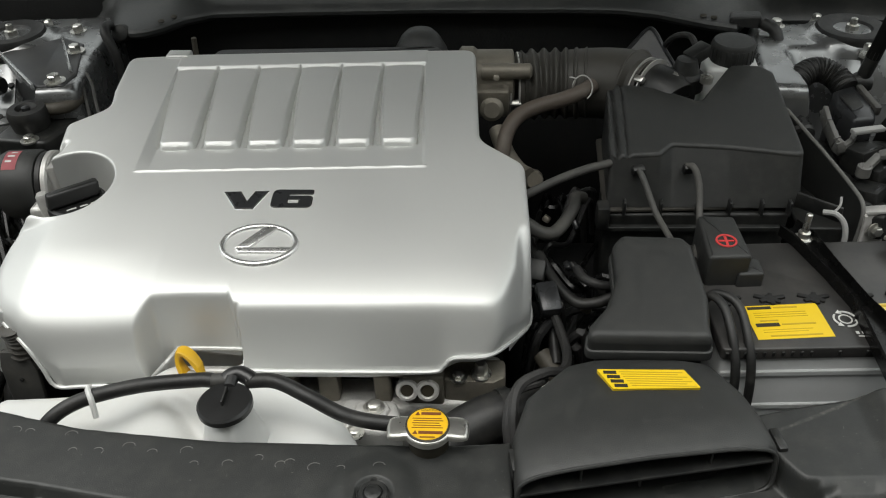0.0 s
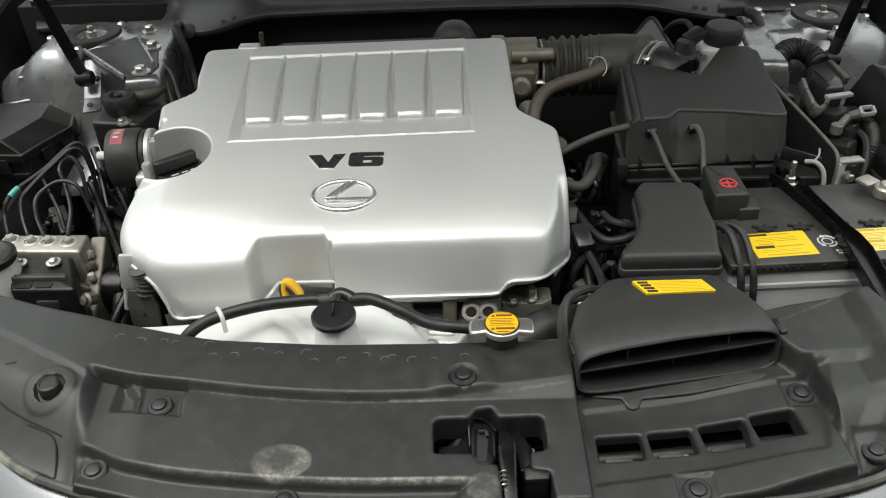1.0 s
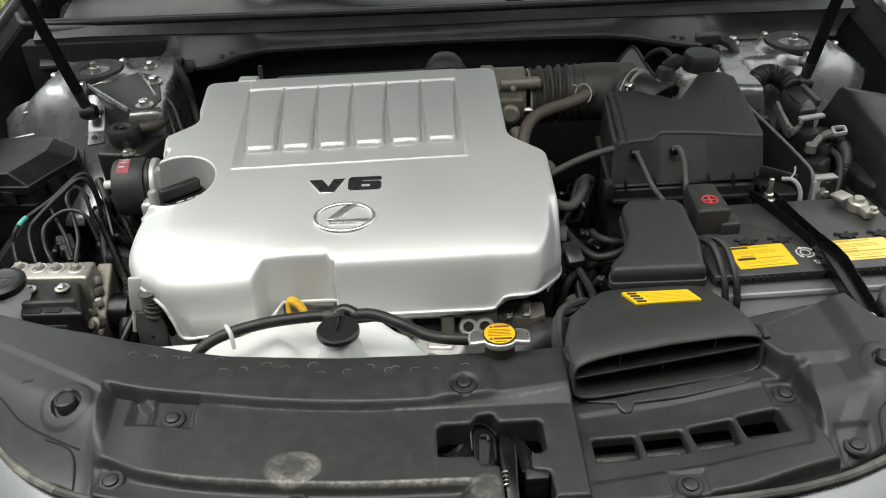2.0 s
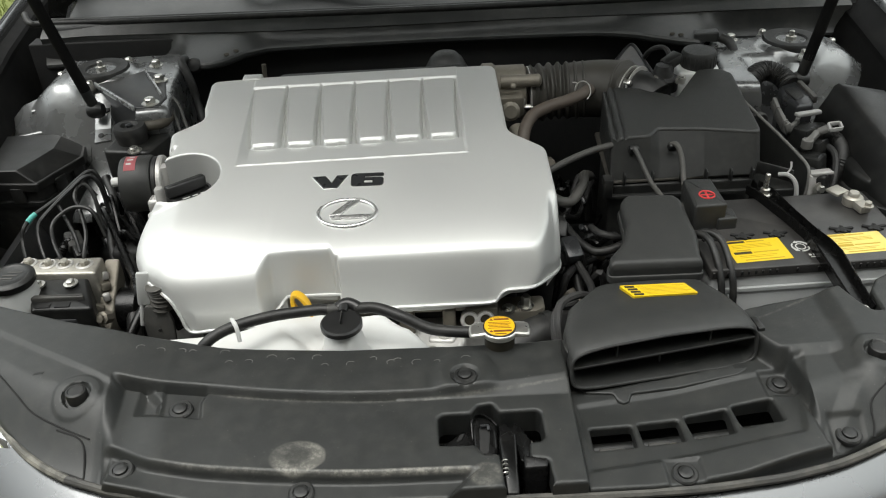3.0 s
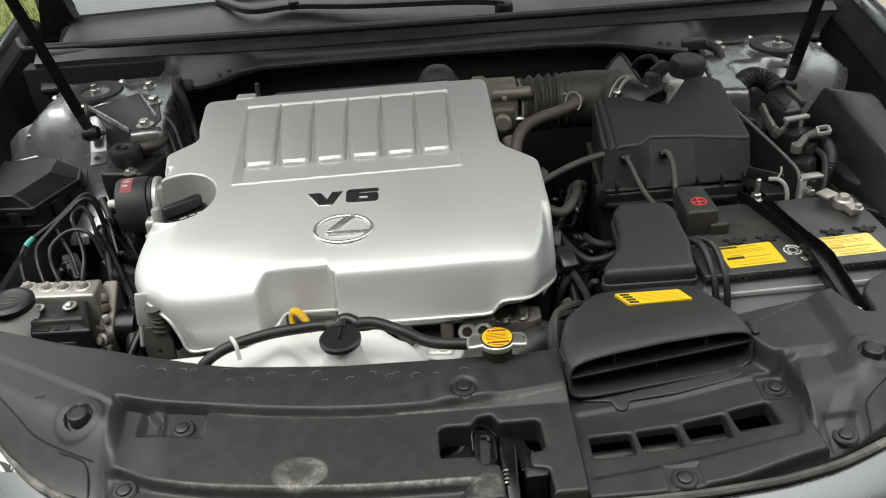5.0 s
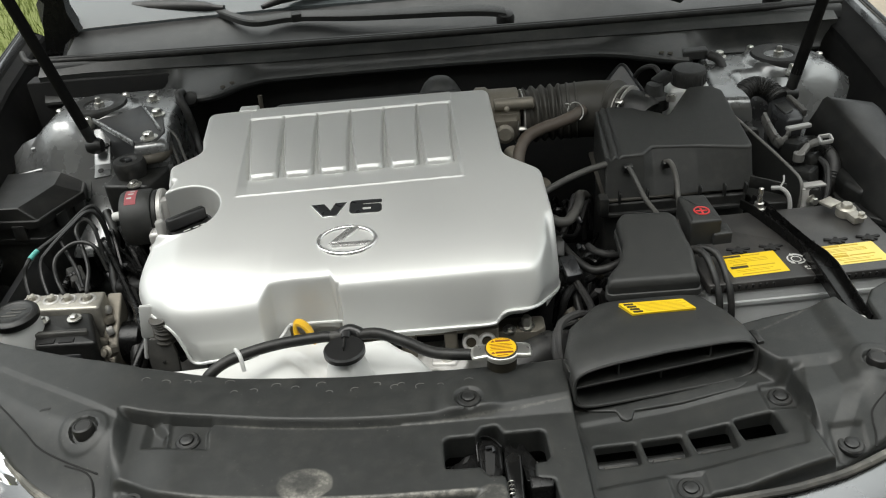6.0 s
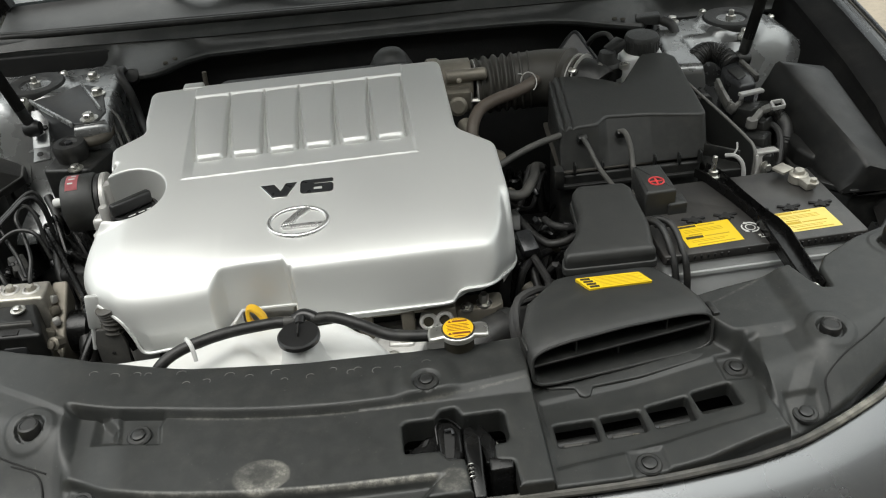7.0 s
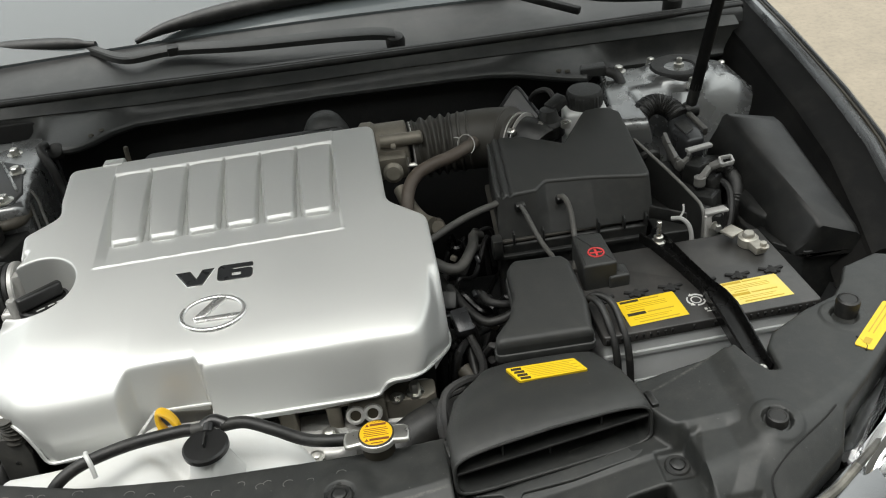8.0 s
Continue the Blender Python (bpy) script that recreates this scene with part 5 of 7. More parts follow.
# rubber strip along the front edge
seal = thing("front_seal", (0, 0.288, 0.742), "dusty worn rubber strip along the front edge", "rubber seal")
for x0, x1, m_, lab_ in ((-0.535, -0.385, SEALPALE, "pale worn end of the strip"), (-0.385, 0.385, SEAL, ""), (0.385, 0.50, SEALPALE, "pale worn end of the strip"), (0.50, 0.56, SEAL, "")):
    n_ = max(3, int((x1 - x0) / 0.028))
    part("strip", tube([(x0 + (x1 - x0) * k / n_, front_y(x0 + (x1 - x0) * k / n_) + 0.002, 0.7455) for k in range(n_ + 1)], 0.0042, 8, 3), m_, seal, lab_)

# hood latch in its opening
latch = thing("hood_latch", (0.03, 0.36, 0.70), "glossy black steel hood latch in the cover's opening", "hood latch")
part("base_plate", slab(rounded([(-0.026, 0.338), (0.084, 0.338), (0.084, 0.392), (-0.026, 0.392)], 0.004), 0.66, 0.712, 0.004), LATCHBLK, latch)
plate = slab(rounded([(-0.019, 0.351), (0.010, 0.352), (0.013, 0.384), (0.006, 0.386), (-0.010, 0.371), (-0.019, 0.366)], 0.003), 0.722, lambda x, y: 0.735 + 0.10 * (y - 0.35), 0.0015)
part("lever_plate", plate, LATCHBLK, latch, "slotted black lever plate")
# slot in the lever drawn as a dark pad, shade by colour
part("lever_slot", slab(rounded([(-0.006, 0.367), (0.000, 0.370), (0.004, 0.378), (-0.002, 0.376)], 0.001), 0.735, lambda x, y: 0.7362 + 0.10 * (y - 0.35), 0.0004, 1), DARK, latch)
rimp = [(0.011, 0.362, 0.752), (0.0105, 0.380, 0.758), (0.014, 0.387, 0.760), (0.022, 0.388, 0.760), (0.030, 0.383, 0.758), (0.036, 0.376, 0.756)]
part("housing_rim", tube([(a, b, c - 0.006) for a, b, c in rimp], 0.0011, 8, 5), LATCHBLK, latch)
hs = rounded([(0.018, 0.333), (0.030, 0.333), (0.036, 0.346), (0.036, 0.376), (0.028, 0.386), (0.014, 0.388), (0.010, 0.378), (0.011, 0.346)], 0.006)
part("catch_housing", slab(hs, 0.70, lambda x, y: 0.748 + 0.10 * (y - 0.34), 0.005), LATCHBLK, latch)
# dark pad on the housing in place of the slot's own shade
part("catch_slot", slab(rounded([(0.017, 0.341), (0.026, 0.341), (0.029, 0.372), (0.018, 0.373)], 0.003), 0.745, lambda x, y: 0.7486 + 0.10 * (y - 0.34), 0.0004, 1), DARK, latch)
part("catch_hook", tube([(0.019, 0.371, 0.755), (0.026, 0.3715, 0.755), (0.0275, 0.366, 0.754)], 0.0018, 8, 4), CHARCOAL, latch)
side = slab(rounded([(0.036, 0.350), (0.052, 0.354), (0.056, 0.330), (0.065, 0.328), (0.069, 0.357), (0.060, 0.374), (0.054, 0.379), (0.051, 0.372), (0.047, 0.372), (0.046, 0.378), (0.038, 0.376)], 0.002), 0.715, lambda x, y: 0.752 - 0.25 * abs(x - 0.047), 0.0015)
part("side_lever", side, LATCHBLK, latch, "notched black side lever")
arm = slab(rounded([(0.0385, 0.289), (0.0515, 0.289), (0.053, 0.352), (0.047, 0.357), (0.036, 0.349)], 0.004), 0.680, lambda x, y: 0.764 - 0.30 * max(0, 0.335 - y), 0.0025)
part("release_arm", arm, LATCHBLK, latch)
part("release_pad", slab(rounded([(0.0575, 0.309), (0.0795, 0.310), (0.081, 0.322), (0.0575, 0.324)], 0.003), 0.70, lambda x, y: 0.764 + 0.15 * (y - 0.32), 0.002), LATCHBLK, latch, "black release lever pad")
coil = []
for k in range(33):
    a = 2 * math.pi * k / 8
    coil.append((0.0395 + 0.003 * math.cos(a), 0.322 - 0.0005 * k, 0.759 - 0.00015 * k + 0.003 * math.sin(a)))
part("spring", tube(coil, 0.0008, 6, 2), STEEL, latch)
for bx, by, bz in ((0.003, 0.354, 0.737), (0.069, 0.366, 0.730)):
    bolt(latch, "latch_bolt", (bx, by, bz), 0.0032, 0.004, False)
# slats under the slots
gr = thing("radiator_grille", (0.22, 0.36, 0.69), "pale ledges and dark tubes seen through the slots", "grille")
for k, (x0, y0) in enumerate(((0.135, 0.342), (0.185, 0.347), (0.235, 0.352), (0.283, 0.360))):
    part("ledge", slab(rect(x0, y0, x0 + 0.026 - 0.004 * (k == 1), y0 + 0.010, 0.002), 0.690, 0.738, 0.002), GREYRUB, gr)
part("tube", tube([(0.10, 0.365, 0.715), (0.2, 0.372, 0.715), (0.33, 0.388, 0.715)], 0.008, 10, 4), BLACK, gr)
part("lug", lathe([(0.006, 0), (0.006, 0.012), (0.003, 0.014)], pose(0.207, 0.356, 0.728, 40, 20, 0), 12), OLDAL, gr)

# ---- air intake duct ----
def duct_ring(y_l, y_r, x_l, x_r, z_b, z_t, arch, shrink=0.0, n=40, lift=0.0):
    out = []
    for k in range(n):
        a = 2 * math.pi * k / n
        c, s = math.cos(a), math.sin(a)
        u = abs(c) ** 0.28 * (1 if c > 0 else -1) * (1 - shrink)
        v = abs(s) ** 0.40 * (1 if s > 0 else -1) * (1 - shrink * 3)
        x = (x_l + x_r) / 2 + u * (x_r - x_l) / 2
        y = (y_l + y_r) / 2 + u * (y_r - y_l) / 2
        z = (z_b + z_t) / 2 + v * (z_t - z_b) / 2 + (arch * (1 - u * u) if s > 0 else lift * (0.55 - 0.45 * u))
        out.append((x, y + 0.005 * v, z))
    return out


duct = thing("air_intake_duct", (0.22, 0.48, 0.74), "black plastic air intake duct with a wide slotted mouth", "air duct")
rings = [duct_ring(0.421, 0.457, 0.117, 0.319, 0.751, 0.796, 0.006, lift=0.003), duct_ring(0.428, 0.463, 0.115, 0.321, 0.751, 0.799, 0.006, lift=0.003), duct_ring(0.470, 0.490, 0.114, 0.319, 0.748, 0.796, 0.005), duct_ring(0.515, 0.525, 0.126, 0.312, 0.735, 0.789, 0.004),
         duct_ring(0.552, 0.556, 0.158, 0.296, 0.725, 0.785, 0.002), duct_ring(0.570, 0.571, 0.178, 0.287, 0.71, 0.772, 0.001)]
inner = [duct_ring(0.421, 0.457, 0.117, 0.319, 0.751, 0.796, 0.006, 0.02, lift=0.003), duct_ring(0.46, 0.485, 0.118, 0.319, 0.750, 0.792, 0.005, 0.03), duct_ring(0.52, 0.52, 0.14, 0.30, 0.745, 0.780, 0.003, 0.05)]
part("shell", loft([inner[2], inner[1], inner[0], *rings]), MATTE, duct, "matt black moulded shell", 45)
LIP = duct_ring(0.420, 0.456, 0.1165, 0.3195, 0.7515, 0.796, 0.006, lift=0.003)
part("mouth_lip", tube([*LIP, LIP[0]], 0.0017, 8, 1, None, None, False), MATTE, duct)
dv = slab([(0.119, 0.423), (0.317, 0.458), (0.316, 0.50), (0.125, 0.49)], lambda x, y: 0.7765 + 0.02 * (x - 0.12), lambda x, y: 0.7790 + 0.02 * (x - 0.12), 0.0008, 1)
part("divider", dv, BLACK, duct)
for x, z0, z1 in ((0.166, 0.779, 0.798), (0.268, 0.781, 0.798), (0.214, 0.764, 0.778)):
    y = 0.424 + 0.178 * (x - 0.12)
    part("vane", slab(rect(x - 0.0008, y + 0.004, x + 0.0008, y + 0.05), z0, z1, 0.0004, 1), MATTE, duct)
lab = patch(rounded([(0.199, 0.5180), (0.2720, 0.5215), (0.2625, 0.5450), (0.188, 0.5440)], 0.001, 2), lambda x, y: 0.7962 - 0.14 * (y - 0.518), None, None, 0.006)
for sx in (-1, 1):
    cxx = 0.116 if sx < 0 else 0.326
    cyy = 0.452 if sx < 0 else 0.478
    part("side_clip", block((0.008, 0.022, 0.022), pose(cxx, cyy, 0.775, 0, 0, 8), 0.002), BLACK, duct)
dl = part("warning_label", lab, YELLOW, duct, "yellow caution label with fine print")
pr = bmesh.new()
lz_ = lambda x, y: 0.7964 - 0.14 * (y - 0.518)
for k in range(7):
    y = 0.5225 + 0.0030 * k
    patch(rect(0.2150 - 0.0014 * k, y, 0.269 - 0.006 * (k % 2) - 0.0014 * k, y + 0.0009), lz_, pr)
part("print", pr, BROWNINK, dl)
pr = bmesh.new()
for k in range(4):
    y = 0.5205 + 0.0058 * k
    patch(rect(0.2005 - 0.0024 * k, y, 0.2115 - 0.0024 * k, y + 0.0042), lz_, pr)
part("print_block", pr, INK, dl)

# ---- coolant tank, hoses and radiator cap ----
TANK = rounded([(-0.372, 0.535), (-0.365, 0.552), (-0.30, 0.562), (-0.235, 0.574), (-0.205, 0.586), (-0.17, 0.580), (-0.11, 0.582), (-0.085, 0.578), (-0.055, 0.560), (-0.030, 0.530), (-0.012, 0.505), (-0.02, 0.47), (-0.20, 0.468), (-0.34, 0.495)], 0.012)


def tank_z(x, y, d):
    z = 0.741 + 0.010 * np.exp(-((x + 0.205) / 0.03) ** 2) + 0.006 * np.sin(31 * x + 0.7) * smooth(0.50, 0.53, y) - 0.020 * smooth(-0.06, 0.0, x) - 0.006 * smooth(-0.28, -0.36, x)
    z = z - 0.010 * np.exp(-((x + 0.185 + (y - 0.53)) / 0.012) ** 2) * smooth(0.55, 0.53, y)
    z = z + 0.039 * smooth(0.030, 0.019, np.hypot(x + 0.128, y - 0.502))
    z = z + 0.008 * np.exp(-(((x + 0.092) / 0.018) ** 2 + ((y - 0.572) / 0.012) ** 2))
    return z - 0.016 * (1 - np.sqrt(np.clip(1 - (1 - np.clip(d / 0.016, 0, 1)) ** 2, 0, 1)))


tank = thing("coolant_tank", (-0.18, 0.53, 0.60), "white plastic coolant overflow tank with brown stains", "coolant tank")
part("body", relief(TANK, tank_z, 0.004, lambda x, y: 0.60), WHITEPL, tank, "white moulded body", 50)
cap = part("cap", lathe([(0.020, 0.769), (0.0235, 0.771), (0.0235, 0.776), (0.0215, 0.778), (0.006, 0.7785)], pose(-0.128, 0.502, 0.013), 32), BLACKGLOSS, tank, "round black cap with a hose nipple")
part("nipple", lathe([(0.003, -0.012), (0.0062, -0.010), (0.0062, 0.010), (0.003, 0.012)], pose(-0.1385, 0.5295, 0.7870, 0, 90, 4), 16), GREYRUB, cap, "grey hose nipple")
part("tee", tube([(-0.1340, 0.5290, 0.7870), (-0.1300, 0.5330, 0.7890), (-0.1230, 0.5350, 0.7900), (-0.1150, 0.5320, 0.7885), (-0.1110, 0.5295, 0.7870)], 0.0072, 12, 5), BLACKGLOSS, cap, "glossy black hose tee")
part("neck", tube([(-0.1275, 0.5190, 0.7900), (-0.1270, 0.5280, 0.7920)], 0.0055, 10, 3), BLACKGLOSS, cap)
part("rib", block((0.0018, 0.018, 0.006), pose(-0.1280, 0.5050, 0.7940), 0.0006), BLACK, cap)
ofh = thing("overflow_hose", (-0.1460, 0.5290, 0.7730), "black rubber overflow hose with a white clip", "hose")
part("hose_run", tube([(-0.30, 0.490, 0.742), (-0.2842, 0.4953, 0.7691), (-0.2592, 0.5103, 0.7791), (-0.2110, 0.5220, 0.7860), (-0.1610, 0.5290, 0.7870), (-0.1460, 0.5290, 0.7870)], 0.0066, 12, 6), RUBBER, ofh)
part("hose_run", tube([(-0.1160, 0.5290, 0.7870), (-0.0910, 0.5310, 0.7850), (-0.0610, 0.5180, 0.7810), (-0.0334, 0.5086, 0.7712), (-0.0084, 0.4986, 0.7732), (0.022, 0.495, 0.773)], 0.0066, 12, 6), RUBBER, ofh)
part("white_clip", tube([(-0.2552, 0.5223, 0.7831), (-0.2517, 0.5143, 0.7881), (-0.2472, 0.5073, 0.7861), (-0.2452, 0.5033, 0.7781), (-0.2442, 0.5003, 0.7691)], 0.0026, 8, 4), WHITEPL, ofh, "white plastic clip")

rc = thing("filler_cap", (0.046, 0.477, 0.74), "metal radiator cap with a round yellow warning label", "radiator cap")
part("filler_neck", lathe([(0.0165, 0.735), (0.0165, 0.780), (0.0175, 0.784), (0.0165, 0.789)], pose(0.046, 0.477, 0.0), 28), INK, rc)
ears = []
for k in range(64):
    a = 2 * math.pi * k / 64
    r = 0.0199 + 0.0137 * min(1.0, max(0.0, abs(math.cos(a)) - 0.84) / 0.11)
    ears.append((0.046 + r * math.cos(a), 0.477 + r * math.sin(a)))
part("cap_disc", slab(ears, 0.7885, lambda x, y: 0.795 - 3.0 * (x - 0.046) ** 2, 0.0035, 3), STEEL, rc, "worn plated cap with two ears")
part("label_ring", lathe([(0.0180, 0.7935), (0.0180, 0.7955), (0.0172, 0.7958), (0.004, 0.7958)], pose(0.046, 0.477, 0.0), 32), INK, rc)
lbl = part("label", lathe([(0.0165, 0.795), (0.0165, 0.7962), (0.0160, 0.7966), (0.004, 0.7967)], pose(0.046, 0.477, 0.0), 32), CAPYEL, rc, "round yellow label")
pr = bmesh.new()
for y0, y1, w in ((0.4858, 0.4885, 0.0105), (0.4662, 0.4690, 0.0125)):
    patch(rect(0.046 - w * 0.55, y0, 0.046 + w, y1), 0.7970, pr)
for k in range(5):
    patch(rect(0.0335 + 0.001 * (k % 2), 0.4722 + 0.0024 * k, 0.0585 - 0.0015 * (k % 3), 0.4728 + 0.0024 * k), 0.7970, pr)
for cx, cy in ((0.0375, 0.4868), (0.0365, 0.4674)):
    patch([(cx - 0.0021, cy - 0.0014), (cx + 0.0021, cy - 0.0014), (cx, cy + 0.0022)], 0.7970, pr)
patch(rect(0.0405, 0.4625, 0.0525, 0.4635), 0.7970, pr)
part("print", pr, REDBROWN, lbl)
words("print_word", "CAUTION", 0.0034, pose(0.0475, 0.4907, 0.7972), INK, lbl)
uh = thing("radiator_hose", (0.09, 0.55, 0.70), "thick black rubber radiator hose", "hose")
part("hose_run", tube([(0.045, 0.505, 0.690), (0.060, 0.530, 0.705), (0.090, 0.548, 0.716), (0.120, 0.560, 0.716), (0.15, 0.575, 0.70), (0.17, 0.60, 0.66)], 0.024, 16, 6), RUBBER, uh)
part("hose_clamp", lathe([(0.0255, -0.005), (0.0255, 0.005), (0.022, 0.005)], pose(0.113, 0.5585, 0.7165, 0, 88, 22), 24), BLACK, uh)
wl2 = thing("wiring_loom", (0.13, 0.53, 0.75), "black taped wiring loom beside the duct", "wiring")
part("loom_run", tube([(0.118, 0.500, 0.735), (0.116, 0.520, 0.758), (0.122, 0.545, 0.768), (0.145, 0.565, 0.765), (0.165, 0.585, 0.748), (0.172, 0.62, 0.735), (0.168, 0.66, 0.73), (0.158, 0.70, 0.735)], 0.005, 8, 6), WIRE, wl2)
part("loom_run", tube([(0.113, 0.500, 0.735), (0.111, 0.518, 0.755), (0.118, 0.541, 0.764), (0.142, 0.560, 0.758), (0.150, 0.60, 0.72)], 0.004, 8, 6), WIRE, wl2)
part("connector", block((0.022, 0.035, 0.018), pose(0.157, 0.690, 0.745, 20, 0, 12), 0.003), CHARCOAL, wl2, "grey connector")
part("connector", block((0.020, 0.024, 0.016), pose(0.146, 0.728, 0.752, 35, 0, -12), 0.003), BLACK, wl2)

# bellows and bracket at the cover's front corner
bel = thing("engine_mount_bracket", (-0.37, 0.57, 0.62), "grey plastic bracket and black bellows beside the cover", "bracket")
part("bellows", tube([(-0.366, 0.605, 0.778), (-0.364, 0.606, 0.765), (-0.366, 0.606, 0.742)], 0.013, 18, 16, None, lambda s: 1 + 0.10 * math.sin(s * 40)), OLDRUB, bel, "dusty ribbed bellows")
plate = slab(rounded([(-0.3890, 0.676), (-0.3560, 0.676), (-0.3530, 0.730), (-0.3580, 0.752), (-0.3850, 0.754), (-0.3900, 0.735)], 0.004), -0.0025, 0.0025, 0.0012, 2, None, 0, pose(0, 0.520, 0, 84, 0, 0))
part("plate", plate, GREYRUB, bel, "flat black rubber plate")
part("plate_stud", lathe([(0.0022, -0.002), (0.0022, 0.0035), (0.001, 0.004)], pose(-0.3715, 0.5945, 0.716, 84, 0, 0), 10), RUBBER, bel)
part("white_stay", block((0.006, 0.008, 0.06), pose(-0.393, 0.612, 0.742, -8, 10, 0), 0.002), WHITEPL, bel)
part("silver_tab", block((0.016, 0.008, 0.045), pose(-0.384, 0.608, 0.770, -10, 8, 10), 0.003), SILVER, bel)

# ---- side of the bay with the brake unit ----
mnt = thing("engine_mount", (-0.45, 0.82, 0.62), "black cylindrical engine mount with a red tag", "engine mount")
mm = pose(-0.442, 0.822, 0.800, 0, 90, 5)
part("cylinder", lathe([(0.030, -0.022), (0.038, -0.020), (0.040, -0.016), (0.040, 0.018), (0.038, 0.022), (0.030, 0.024)], mm, 32), MATTE, mnt, "matt black drum")
part("rubber_ring", lathe([(0.033, 0.021), (0.037, 0.024), (0.037, 0.029), (0.030, 0.031)], mm, 28), RUBBER, mnt)
part("flange", lathe([(0.012, 0.030), (0.036, 0.030), (0.038, 0.031), (0.038, 0.036), (0.036, 0.038), (0.012, 0.038)], mm, 32), CASTAL, mnt, "dull metal flange")
part("stay", lathe([(0.0055, -0.032), (0.0065, -0.030), (0.0065, -0.018)], mm @ pose(-0.016, -0.020, 0), 14), WHITEPL, mnt)
tg = bmesh.new()
rows_t = [[mm @ Vector((-(0.0404) * math.cos(a), 0.0404 * math.sin(a), z)) for z in (-0.012, -0.004, 0.004)] for a in [radians(-34 + 9 * k) for k in range(6)]]
tv = [[tg.verts.new(p) for p in r] for r in rows_t]
for a, b in zip(tv, tv[1:]):
    for k in range(2):
        tg.faces.new((a[k], a[k + 1], b[k + 1], b[k]))
bmesh.ops.solidify(tg, geom=tg.faces[:], thickness=0.0004)
tag_ob = part("tag", tg, PINK, mnt, "small faded red tag")
pr = bmesh.new()
for a0, z0, z1 in ((-20, -0.009, -0.002), (-8, -0.008, 0.0), (2, -0.006, 0.001)):
    c0 = [mm @ Vector((-0.0409 * math.cos(radians(a)), 0.0409 * math.sin(radians(a)), z)) for a, z in ((a0, z0), (a0, z1), (a0 + 4, z1), (a0 + 4, z0))]
    pr.faces.new([pr.verts.new(p) for p in c0])
part("print", pr, WHITEINK, tag_ob)
part("foot", slab(rounded([(-0.495, 0.775), (-0.41, 0.775), (-0.40, 0.85), (-0.50, 0.85)], 0.01), 0.55, 0.715, 0.008), DARK, mnt)
part("metal_arm", slab(rounded([(-0.420, 0.77), (-0.395, 0.77), (-0.39, 0.85), (-0.42, 0.85)], 0.006), 0.70, 0.80, 0.006), CASTAL, mnt)
kn = thing("rubber_bush", (-0.482, 0.93, 0.80), "round black rubber bush on a bracket", "rubber bush")
part("body", lathe([(0.022, 0.814), (0.0245, 0.828), (0.0245, 0.836), (0.022, 0.841), (0.013, 0.842), (0.009, 0.837), (0.006, 0.837)], pose(-0.482, 0.932, 0.0), 30), RUBBER, kn)
part("pin", lathe([(0.0055, 0.83), (0.0055, 0.842), (0.003, 0.843)], pose(-0.482, 0.932, 0.0), 6), CHARCOAL, kn)
part("bracket", slab(rounded([(-0.52, 0.90), (-0.45, 0.89), (-0.43, 0.95), (-0.45, 0.99), (-0.51, 0.97)], 0.01), 0.72, 0.815, 0.005), BLACK, kn)
bolt(kn, "bolt_head", (-0.470, 0.898, 0.815), 0.007, 0.006)

lbx = thing("relay_box", (-0.66, 0.90, 0.66), "black faceted plastic relay box", "relay box")
LB = [(-0.760, 0.898), (-0.688, 0.895), (-0.629, 0.890), (-0.6155, 0.922), (-0.588, 0.978), (-0.600, 1.022), (-0.64, 1.040), (-0.76, 1.040)]
LT = [(-0.760, 0.904), (-0.700, 0.902), (-0.658, 0.900), (-0.643, 0.932), (-0.6265, 0.973), (-0.631, 1.018), (-0.65, 1.026), (-0.76, 1.026)]
part("lower_case", slab(rounded(inset(LB, 0.006), 0.008), 0.60, 0.762, 0.004), BLACK, lbx)
part("case_band", slab(rounded(inset(LB, 0.001), 0.008), 0.728, 0.737, 0.002), BOXBLK, lbx)
for cx, cy in ((-0.665, 0.8945), (-0.612, 0.930), (-0.598, 0.965)):
    part("latch", block((0.020, 0.006, 0.026), pose(cx, cy, 0.748, 0, 0, 0 if cx < -0.63 else 64), 0.002), BLACK, lbx)
lid = slab(rounded(LB, 0.008), 0.756, 0.769, 0.003)
loft([[(x, y, z) for x, y in rounded(ring, 0.006)] for ring, z in ((inset(LB, 0.003), 0.768), (LT, 0.787), (inset(LT, 0.002), 0.788))], lid)
part("lid", lid, BOXBLK, lbx, "black lid with bevelled facets", 20)

abs_ = thing("brake_unit", (-0.56, 0.71, 0.60), "brake modulator with metal pipe block and black control box", "brake unit")
part("metal_block", slab(rounded([(-0.598, 0.712), (-0.490, 0.708), (-0.492, 0.748), (-0.606, 0.750)], 0.005), 0.60, 0.727, 0.004), LEAD, abs_, "stained metal block")
part("control_box", slab(rounded([(-0.558, 0.645), (-0.474, 0.643), (-0.500, 0.706), (-0.581, 0.706)], 0.006), 0.60, lambda x, y: 0.722 if y > 0.67 else 0.716, 0.005), BOXBLK, abs_, "black control box")
part("side_plate", slab(rounded([(-0.493, 0.60), (-0.47, 0.60), (-0.475, 0.76), (-0.497, 0.76)], 0.005), 0.60, lambda x, y: 0.62 + 0.6 * (y - 0.60), 0.004), OLDAL, abs_)
part("pump_motor", lathe([(0.030, -0.02), (0.030, 0.02), (0.024, 0.027)], pose(-0.468, 0.72, 0.655, 0, 90, 0), 24), LATCHBLK, abs_)
part("ledge", slab(rounded([(-0.562, 0.660), (-0.490, 0.660), (-0.494, 0.668), (-0.565, 0.668)], 0.002), 0.714, 0.7235, 0.002), GREYRUB, abs_)
